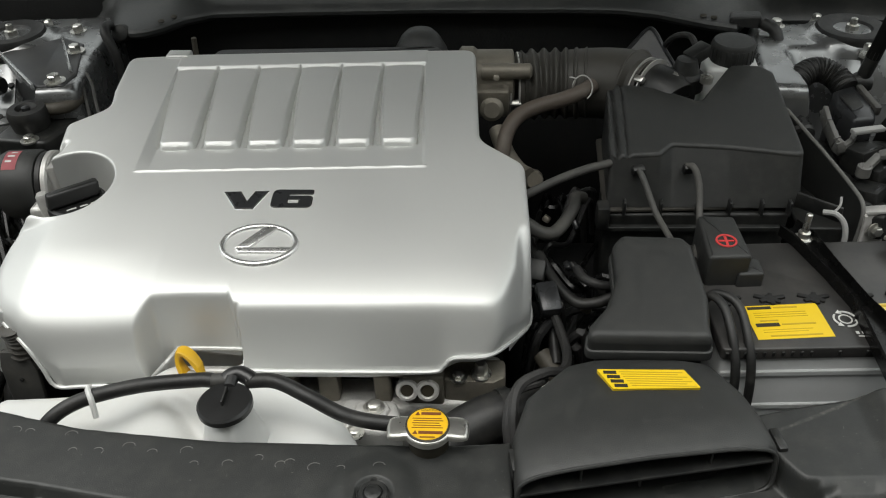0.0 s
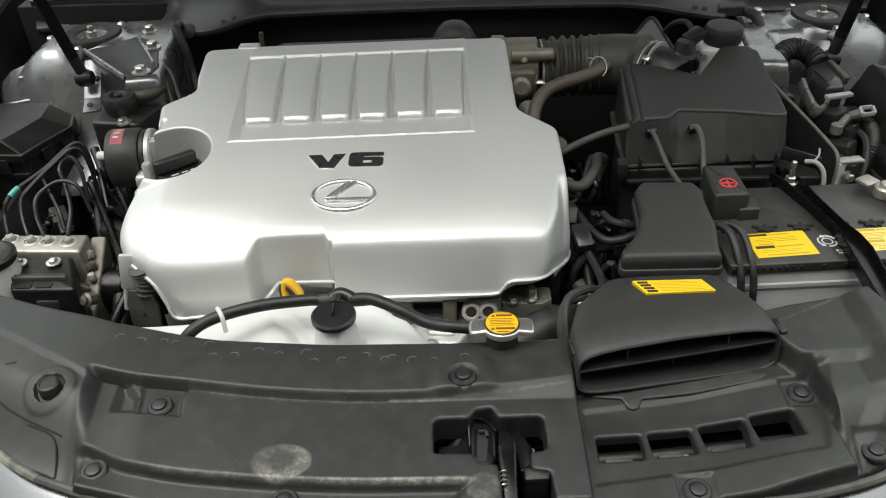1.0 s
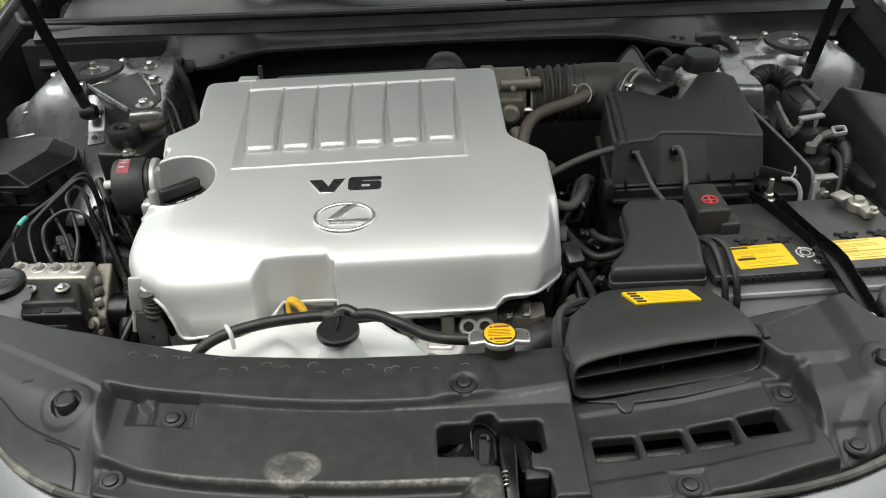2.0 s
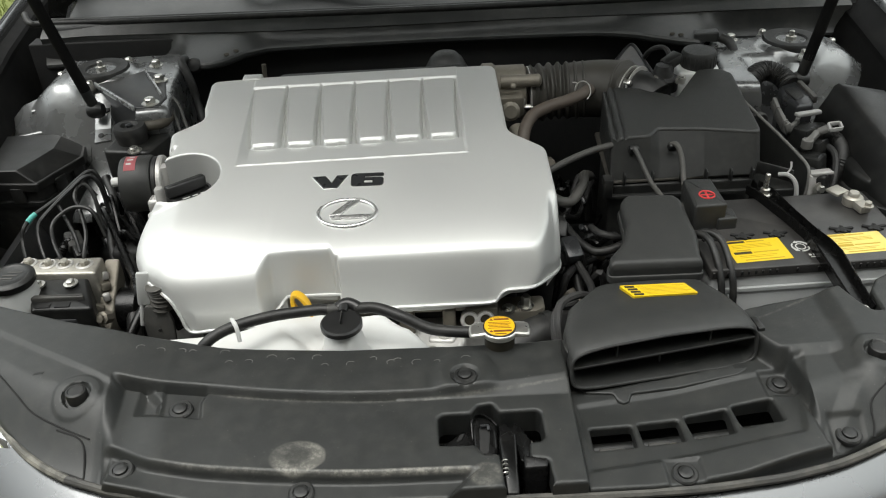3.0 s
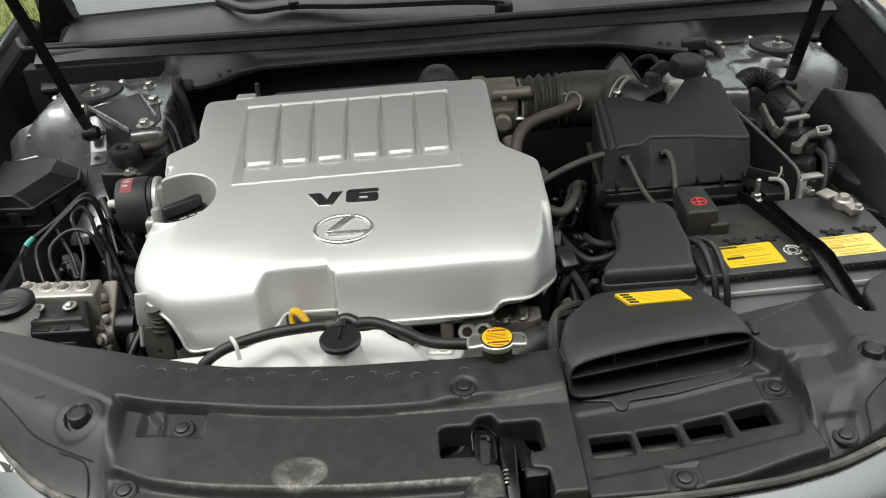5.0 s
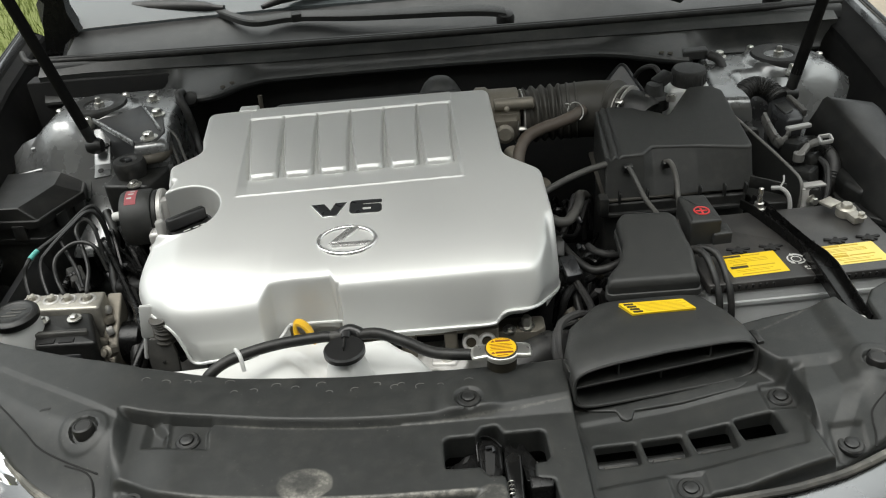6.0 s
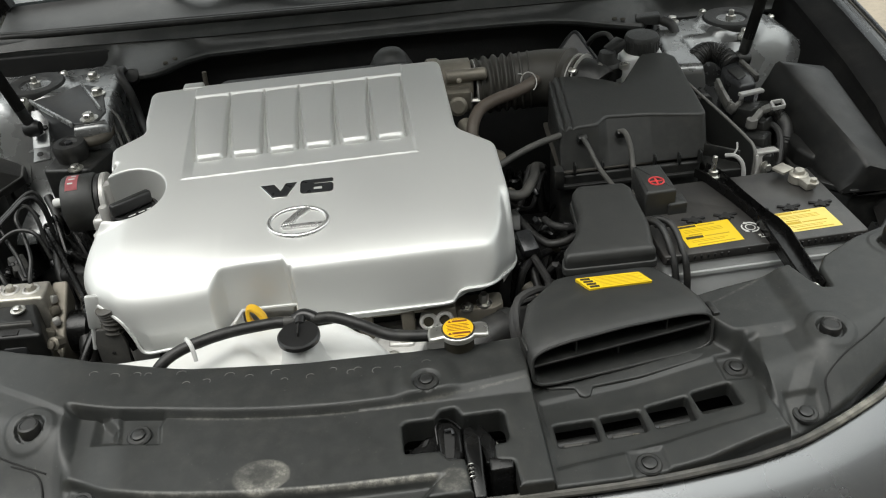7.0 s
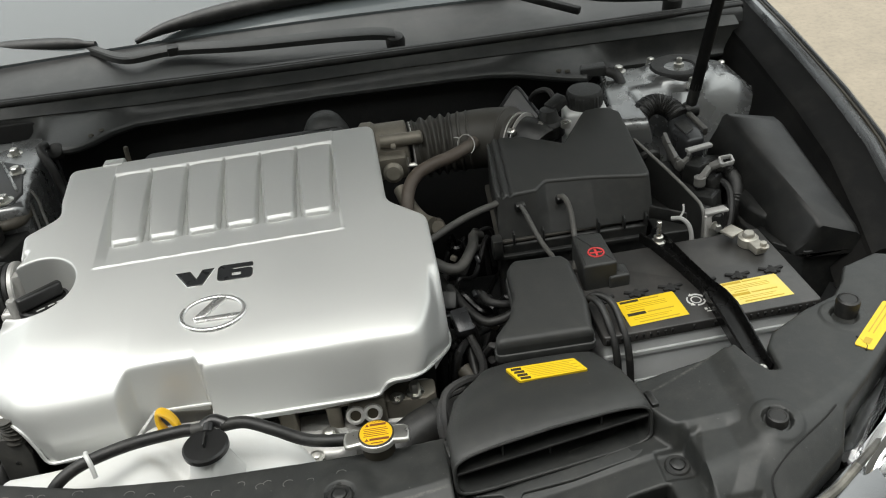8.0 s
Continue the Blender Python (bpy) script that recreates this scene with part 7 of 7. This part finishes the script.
# vacuum hoses on the housing
for nm, pts, r, m_ in (("vacuum_hose", ((0.258, 0.812, 0.828), (0.264, 0.800, 0.818), (0.274, 0.772, 0.798), (0.284, 0.738, 0.79), (0.290, 0.71, 0.785)), 0.0035, GREYRUB),
                       ("vacuum_hose", ((0.310, 0.822, 0.826), (0.317, 0.812, 0.830), (0.322, 0.798, 0.816), (0.321, 0.775, 0.795), (0.316, 0.745, 0.785), (0.306, 0.715, 0.78)), 0.0038, GREYRUB),
                       ("coolant_pipe", ((0.10, 0.77, 0.80), (0.135, 0.785, 0.812), (0.17, 0.800, 0.822), (0.200, 0.814, 0.826), (0.222, 0.823, 0.827), (0.240, 0.832, 0.827)), 0.0048, GREYRUB),
                       ("coolant_pipe", ((0.135, 0.785, 0.775), (0.155, 0.775, 0.768), (0.172, 0.785, 0.765), (0.190, 0.815, 0.772), (0.195, 0.835, 0.775), (0.205, 0.845, 0.768)), 0.0075, GREYRUB),
                       ("loom_pipe", ((0.150, 0.76, 0.75), (0.165, 0.72, 0.745), (0.185, 0.69, 0.742), (0.205, 0.685, 0.745), (0.225, 0.69, 0.75)), 0.006, RUBBER),
                       ("loom_pipe", ((0.140, 0.80, 0.74), (0.155, 0.745, 0.735), (0.16, 0.70, 0.725), (0.165, 0.64, 0.70)), 0.006, RUBBER),
                       ("loom_pipe", ((0.19, 0.735, 0.75), (0.195, 0.71, 0.757), (0.21, 0.70, 0.757), (0.23, 0.705, 0.75)), 0.005, WIRE)):
    h = thing(nm, pts[0], "thin grey rubber hose beside the air filter housing" if m_ is GREYRUB else "black hose in the gap beside the cover", "hose", "small hoses")
    part("hose_run", tube(pts, r, 10, 7), m_, h)

# gearbox clutter in the dark gap
gbx = thing("transmission", (0.17, 0.75, 0.26), "dark gearbox casing deep in the gap", "transmission")
# casing coloured near black to stand for the shade down in the gap
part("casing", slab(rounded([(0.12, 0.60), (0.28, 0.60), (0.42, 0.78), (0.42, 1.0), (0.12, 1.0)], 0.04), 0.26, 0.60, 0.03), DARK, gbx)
part("stay", beam((0.150, 0.62, 0.70), (0.165, 0.575, 0.655), 0.010, 0.006, 0.001), CASTAL, gbx)
part("tan_tube", tube([(0.150, 0.655, 0.70), (0.165, 0.635, 0.69), (0.178, 0.625, 0.67)], 0.010, 10, 5), TAN, gbx)
for c in ((0.175, 0.92, 0.70), (0.215, 0.76, 0.64)):
    part("fitting", lathe([(0.014, -0.02), (0.016, 0.0), (0.012, 0.012), (0.008, 0.014), (0.006, 0.006)], pose(*c, 10, 20 * c[0], 0), 14), LATCHBLK, gbx)
part("blue_plug", block((0.013, 0.014, 0.020), pose(0.162, 0.715, 0.715, 25, 10, 5), 0.003), CHARCOAL, gbx)

# looms and small brackets that cross the gap
rng = random.Random(23)
gl = thing("gap_looms", (0.18, 0.76, 0.66), "thin glossy black looms crossing the gap beside the boxes", "wiring")
for k in range(14):
    x0, y0, z0 = rng.uniform(0.135, 0.17), rng.uniform(0.64, 0.92), rng.uniform(0.68, 0.74)
    x1, y1, z1 = rng.uniform(0.19, 0.235), y0 + rng.uniform(-0.06, 0.10), rng.uniform(0.67, 0.755)
    mx, my, mz = (x0 + x1) / 2, (y0 + y1) / 2 + rng.uniform(-0.03, 0.03), min(z0, z1) - rng.uniform(0.0, 0.03)
    part("loom_run", tube([(x0 - 0.01, y0, z0 - 0.06), (x0, y0, z0), (mx, my, mz), (x1, y1, z1), (x1 + 0.01, y1 + 0.01, z1 - 0.06)], rng.uniform(0.0025, 0.006), 8, 6), (LATCHBLK, WIRE, BLACKGLOSS)[k % 3], gl)
for k in range(7):
    part("clip", block((rng.uniform(0.008, 0.014), rng.uniform(0.008, 0.014), rng.uniform(0.006, 0.012)), pose(rng.uniform(0.15, 0.21), rng.uniform(0.66, 0.90), rng.uniform(0.69, 0.735), rng.uniform(0, 60), rng.uniform(0, 60), rng.uniform(0, 90)), 0.002), (OLDAL, BLACK, CHARCOAL)[k % 3], gl)

# ---- intake hose, throttle body ----
ih = thing("intake_hose", (0.2, 1.02, 0.80), "ribbed black rubber air intake hose with steel clamps", "intake hose")
HC = [(0.10, 1.022, 0.824), (0.132, 1.024, 0.824), (0.165, 1.026, 0.825), (0.195, 1.025, 0.826), (0.224, 1.022, 0.828), (0.252, 1.014, 0.831), (0.276, 1.000, 0.834), (0.293, 0.984, 0.836)]
part("ribbed_section", tube(HC[1:5], 0.0430, 28, 40, None, lambda s: 1 + (0.0 + 0.072 * math.sin(s * 2 * math.pi * 6.5)) * (0.05 < s < 0.97)), OLDRUB, ih, "ribbed rubber bellows")
part("smooth_section", tube(HC[3:], 0.043, 28, 12, None, lambda s: 1 + 0.05 * math.sin(s * 3.1) + 0.07 * math.exp(-((s - 0.78) / 0.03) ** 2) - 0.14 * float(smooth(0.80, 0.86, s))), OLDRUB, ih)
for c, ang, r in (((0.120, 1.024, 0.824), 3, 0.0430), ((0.131, 1.024, 0.824), 3, 0.0430), ((0.288, 0.991, 0.837), -43, 0.0385), ((0.296, 0.984, 0.838), -43, 0.0385)):
    mm = pose(*c, 0, 90, ang)
    part("clamp_band", lathe([(r - 0.002, -0.0011), (r, -0.0009), (r, 0.0009), (r - 0.002, 0.0011)], mm, 32), CASTAL, ih, "thin steel clamp band")
part("clamp_screw", block((0.016, 0.008, 0.008), pose(0.128, 0.985, 0.818, 40, 0, 0), 0.002), STEEL, ih)
part("clamp_screw", block((0.012, 0.008, 0.008), pose(0.276, 0.962, 0.862, 40, 0, -43), 0.0015), STEEL, ih)
part("outlet", tube([(0.284, 0.995, 0.836), (0.300, 0.980, 0.838), (0.310, 0.970, 0.836), (0.318, 0.960, 0.830)], 0.0330, 24, 5), BLACK, ih)
sn = thing("air_flow_sensor", (0.34, 0.975, 0.85), "black air flow sensor plug on the intake pipe", "sensor")
part("body", lathe([(0.024, 0.840), (0.024, 0.858), (0.017, 0.862), (0.012, 0.878), (0.005, 0.879)], pose(0.335, 0.985, 0.0), 18), BLACK, sn)
part("plug", block((0.030, 0.020, 0.016), pose(0.350, 1.0, 0.878, 0, -20, 30), 0.003), BLACK, sn)
part("screw", lathe([(0.008, 0.858), (0.008, 0.866), (0.004, 0.868)], pose(0.316, 0.968, 0.0), 10), STEEL, sn)
part("screw", lathe([(0.008, 0.858), (0.008, 0.866), (0.004, 0.868)], pose(0.356, 0.962, 0.0), 10), STEEL, sn)
part("lead", tube([(0.352, 1.005, 0.878), (0.345, 1.03, 0.888), (0.33, 1.05, 0.878), (0.325, 1.08, 0.85)], 0.004, 8, 6), WIRE, sn)
bh = thing("breather_hose", (0.15, 0.94, 0.82), "brown aged rubber breather hose", "hose")
part("hose_run", tube([(0.222, 0.978, 0.846), (0.206, 0.960, 0.846), (0.182, 0.948, 0.842), (0.155, 0.942, 0.837), (0.130, 0.930, 0.830), (0.116, 0.910, 0.818), (0.110, 0.890, 0.795), (0.108, 0.88, 0.75)], 0.0094, 14, 7), BROWN, bh)
cw = [(0.208 + 0.012 * math.cos(a), 0.960 + 0.006 * math.sin(a) * 1.2, 0.852 + 0.0130 * math.sin(a)) for a in [radians(-60 + 15 * k) for k in range(17)]]
part("wire_clip", tube(cw + [(0.198, 0.952, 0.868), (0.190, 0.950, 0.871)], 0.0009, 6, 2), CASTAL, bh)
tb = thing("throttle_body", (0.10, 1.02, 0.78), "stained cast aluminium throttle body", "throttle body")
part("barrel", lathe([(0.038, -0.04), (0.044, -0.035), (0.044, -0.02), (0.040, -0.015), (0.040, 0.03), (0.036, 0.032)], pose(0.094, 1.022, 0.832, 0, 90, 0), 26), OLDAL, tb)
tbb = block((0.045, 0.03, 0.040), pose(0.098, 0.985, 0.825, 10, 0, 0), 0.006)
lathe([(0.014, -0.01), (0.015, 0.008), (0.010, 0.012)], pose(0.098, 0.965, 0.822, 75, 0, 0), 18, tbb)
lathe([(0.010, -0.03), (0.010, 0.03), (0.006, 0.033)], pose(0.115, 0.99, 0.86, 0, 90, 0), 12, tbb)
part("motor_housing", tbb, OLDAL, tb)
lowr = tube([(0.105, 0.95, 0.80), (0.115, 0.92, 0.785), (0.13, 0.895, 0.775), (0.142, 0.88, 0.775)], 0.011, 12, 5)
lathe([(0.012, -0.008), (0.014, 0.0), (0.010, 0.010)], pose(0.148, 0.888, 0.765, 60, 30, 0), 12, lowr)
part("elbow", lowr, OLDAL, tb)
part("screw", lathe([(0.0045, 0), (0.0045, 0.005), (0.003, 0.006)], pose(0.103, 0.975, 0.858, 60, 0, 0), 6), OLDAL, tb)
tri = thing("wire_bracket", (0.30, 1.08, 0.84), "dark bent sheet bracket behind the intake hose", "bracket")
part("plate", loft([[(0.268, 1.075, 0.832 + d), (0.303, 1.095, 0.866 + d), (0.312, 1.09, 0.868 + d), (0.338, 1.05, 0.832 + d)] for d in (0, 0.003)]), DKPAINT, tri)
part("edge", tube([(0.266, 1.073, 0.834), (0.285, 1.085, 0.852), (0.303, 1.095, 0.8685), (0.312, 1.09, 0.8705), (0.325, 1.07, 0.853), (0.340, 1.048, 0.834)], 0.0028, 8, 3), CHARCOAL, tri)

# ---- brake fluid reservoir ----
br = thing("brake_fluid_reservoir", (0.40, 1.03, 0.78), "cream plastic brake fluid reservoir with a black cap", "reservoir")
part("tank", slab(rounded([(0.362, 1.00), (0.43, 0.995), (0.435, 1.05), (0.37, 1.055)], 0.012), 0.76, 0.858, 0.006), WHITEPL, br, "cream translucent tank")
part("cap", lathe([(0.0258, 0.857), (0.0268, 0.860), (0.0268, 0.880), (0.0245, 0.884), (0.014, 0.885)], pose(0.400, 1.026, 0.0), 36), MATTE, br, "ribbed black screw cap")
for k in range(24):
    a = 2 * math.pi * k / 24
    part("cap_rib", block((0.0016, 0.0022, 0.018), pose(0.400 + 0.0270 * math.cos(a), 1.026 + 0.0270 * math.sin(a), 0.869, 0, 0, math.degrees(a)), 0.0004, None, 1), MATTE, br)
part("tan_plug", block((0.02, 0.014, 0.016), pose(0.455, 0.985, 0.825, 0, 0, 20), 0.003), TAN, br)

# ---- harness, connectors and the box by the wing ----
hz_ = thing("wiring_harness", (0.50, 0.93, 0.80), "thick ribbed black wiring harness conduit", "wiring")
part("conduit", tube([(0.452, 0.950, 0.770), (0.458, 0.968, 0.805), (0.470, 0.990, 0.832), (0.488, 1.008, 0.846), (0.508, 1.014, 0.849), (0.526, 1.004, 0.844), (0.535, 0.985, 0.836)], 0.0155, 16, 16, None, lambda s: 1 + 0.05 * math.sin(s * 230)), RUBBER, hz_)
part("sleeve", tube([(0.548, 0.872, 0.806), (0.562, 0.866, 0.804), (0.568, 0.850, 0.796), (0.565, 0.834, 0.782), (0.556, 0.825, 0.760), (0.548, 0.82, 0.70)], 0.0100, 12, 10, None, lambda s: 1 + 0.05 * math.sin(s * 150)), RUBBER, hz_)
part("wire", tube([(0.452, 0.935, 0.80), (0.468, 0.925, 0.815), (0.480, 0.93, 0.81), (0.49, 0.95, 0.79)], 0.006, 8, 6), WIRE, hz_)
part("wire", tube([(0.548, 0.868, 0.795), (0.556, 0.84, 0.79), (0.548, 0.81, 0.77), (0.535, 0.79, 0.74)], 0.005, 8, 6), WIRE, hz_)
cn = thing("connector_block", (0.52, 0.88, 0.79), "grey and black multi-way connectors in a ribbed bracket", "connector")
shell = slab(rounded([(0.516, 0.978), (0.546, 0.996), (0.556, 0.948), (0.548, 0.918), (0.522, 0.914), (0.511, 0.950)], 0.006), 0.76, lambda x, y: 0.836 + 0.10 * (y - 0.95), 0.006)
part("connector_shell", shell, CHARCOAL, cn, "dark grey connector shell")
part("shell_recess", slab(rounded([(0.518, 0.962), (0.538, 0.970), (0.541, 0.942), (0.524, 0.930)], 0.003), 0.82, lambda x, y: 0.8385 + 0.10 * (y - 0.95), 0.001, 1), BLACK, cn)
part("lever", beam((0.548, 0.985, 0.838), (0.556, 0.935, 0.832), 0.008, 0.012, 0.002), GREYRUB, cn)
frm = bmesh.new()
U = ((0.502, 0.956, 0.822), (0.500, 0.930, 0.817), (0.501, 0.900, 0.809), (0.507, 0.890, 0.806), (0.518, 0.899, 0.808), (0.532, 0.924, 0.811))
for a, b in zip(U, U[1:]):
    beam(a, b, 0.006, 0.018, 0.0015, frm)
for k in range(7):
    beam((0.4995, 0.955 - 0.011 * k, 0.816 - 0.0012 * k), (0.507, 0.955 - 0.011 * k, 0.819 - 0.0012 * k), 0.003, 0.014, 0.0008, frm)
part("bracket_frame", frm, GREYCLIP, cn, "grey ribbed plastic bracket")
clip_p = beam((0.512, 0.892, 0.829), (0.552, 0.903, 0.828), 0.010, 0.006, 0.002)
part("pale_clip", clip_p, PALEGREY, cn, "pale plastic clip")
arm2 = beam((0.515, 0.845, 0.806), (0.536, 0.862, 0.816), 0.010, 0.009, 0.003)
beam((0.535, 0.861, 0.816), (0.552, 0.858, 0.824), 0.014, 0.007, 0.002, arm2)
lathe([(0.008, -0.006), (0.008, 0.006), (0.006, 0.007), (0.003, 0.004)], pose(0.515, 0.845, 0.806), 14, arm2)
part("grey_arm", arm2, GREYCLIP, cn)
loop = bmesh.new()
LP = ((0.546, 0.850, 0.823), (0.548, 0.864, 0.826), (0.564, 0.863, 0.828), (0.563, 0.850, 0.825), (0.546, 0.850, 0.823))
for a, b in zip(LP, LP[1:]):
    beam(a, b, 0.0035, 0.006, 0.001, loop)
part("pale_loop", loop, PALEGREY, cn, "pale square clip")
for k, (c, sz) in enumerate((((0.536, 0.892, 0.795), (0.036, 0.034, 0.034)), ((0.545, 0.868, 0.788), (0.036, 0.03, 0.03)), ((0.528, 0.838, 0.778), (0.030, 0.035, 0.03)), ((0.530, 0.812, 0.765), (0.036, 0.030, 0.03)), ((0.562, 0.905, 0.795), (0.024, 0.022, 0.024)))):
    part("plug_body", block(sz, pose(c[0] - 0.006, c[1] - 0.004, c[2], -10, 0, 30 + 8 * k), 0.004), BLACK, cn)
    part("plug_latch", block((0.014, 0.004, 0.006), pose(c[0], c[1] - 0.012, c[2] + sz[2] / 2, -10, 0, 30 + 8 * k), 0.001, None, 1), CHARCOAL, cn)
part("rail", slab(rounded([(0.492, 0.955), (0.512, 0.957), (0.522, 0.85), (0.530, 0.815), (0.510, 0.812), (0.504, 0.85)], 0.004), 0.70, lambda x, y: 0.782, 0.003), BLACK, cn, "long black connector rail")
brk = block((0.030, 0.004, 0.060), pose(0.517, 0.792, 0.752, -8, 0, 6), 0.0015)
block((0.004, 0.016, 0.066), pose(0.503, 0.788, 0.752, -8, 0, 0), 0.0012, brk)
block((0.036, 0.016, 0.004), pose(0.520, 0.801, 0.783, -8, 0, 6), 0.0012, brk)
part("earth_bracket", brk, CASTAL, cn, "dull bent metal earth bracket")
bolt(cn, "earth_bolt", (0.520, 0.7885, 0.764), 0.0060, 0.006, True, STEEL, Euler((radians(84), 0, radians(8))))
part("support", slab(rounded([(0.47, 0.80), (0.57, 0.78), (0.58, 0.96), (0.49, 0.97)], 0.01), 0.45, 0.74, 0.01), DARK, cn)

rb = thing("wing_box", (0.63, 0.82, 0.62), "long black plastic box beside the wing", "plastic box")
rings = []
for k in range(9):
    f = (0.0, 0.02, 0.08, 0.25, 0.5, 0.75, 0.93, 0.98, 1.0)[k]
    drop = (0.035, 0.004, 0.0, 0.0, 0.0, 0.0, 0.0, 0.004, 0.026)[k]
    lx, ly, lz = 0.577 + 0.043 * f, 0.932 - 0.225 * f, 0.8660 - 0.066 * f - drop
    rx, ry, rz = 0.656 + 0.018 * f, 0.928 - 0.225 * f, 0.8520 - 0.068 * f - drop
    wide = 0.010 * float(smooth(0.52, 0.60, f))
    rings.append([(lx - 0.020 - wide, ly, max(lz - 0.075, 0.7600)), (lx - 0.018 - wide, ly, max(lz - 0.040, 0.7620)), (lx - 0.008, ly, lz - 0.020), (lx - 0.002, ly, lz - 0.004), (lx + 0.004, ly, lz), (rx - 0.006, ry, rz + 0.001), (rx, ry, rz - 0.004), (rx + 0.008, ry, max(rz - 0.03, 0.7610)), (rx + 0.012, ry, max(rz - 0.06, 0.7600))])
part("lid", loft(rings), BOXBLK, rb, "satin black ridged lid", 44)
part("waist", slab(rounded([(0.552, 0.925), (0.575, 0.93), (0.60, 0.80), (0.598, 0.775), (0.580, 0.770), (0.566, 0.80)], 0.01), 0.60, lambda x, y: 0.785 + 0.10 * (y - 0.80), 0.008), BOXBLK, rb)
part("lower_case", slab(rounded([(0.578, 0.735), (0.606, 0.712), (0.690, 0.712), (0.695, 0.93), (0.560, 0.92), (0.560, 0.80)], 0.012), 0.52, lambda x, y: 0.752 + 0.06 * (y - 0.70), 0.004), BLACK, rb)
part("rim", slab(rounded([(0.566, 0.775), (0.574, 0.738), (0.605, 0.7065), (0.690, 0.708), (0.694, 0.78), (0.60, 0.79)], 0.008), 0.756, 0.7635, 0.0025), BOXBLK, rb, "thin projecting rim of the lid")

# label on the wing end of the front cover
wl3 = thing("wing_label", (0.585, 0.525, 0.80), "narrow yellow label on the front cover", "label")
Q = [(0.553, 0.506), (0.566, 0.493), (0.632, 0.552), (0.620, 0.567)]
part("sheet", patch(rounded(Q, 0.003, 3), lambda x, y: pz(x, y) + 0.0012, None, None, 0.001), YELLOW, wl3)
pr = bmesh.new()
o, u, v = Vector(Q[0]), Vector(Q[3]) - Vector(Q[0]), Vector(Q[1]) - Vector(Q[0])
for a0, a1, b0, b1 in ((0.30, 0.95, 0.25, 0.33), (0.30, 0.90, 0.5, 0.58), (0.08, 0.2, 0.3, 0.7)):
    patch([tuple(o + u * a + v * b) for a, b in ((a0, b0), (a0, b1), (a1, b1), (a1, b0))], lambda x, y: pz(x, y) + 0.0015, pr)
part("print", pr, BROWNINK, wl3)
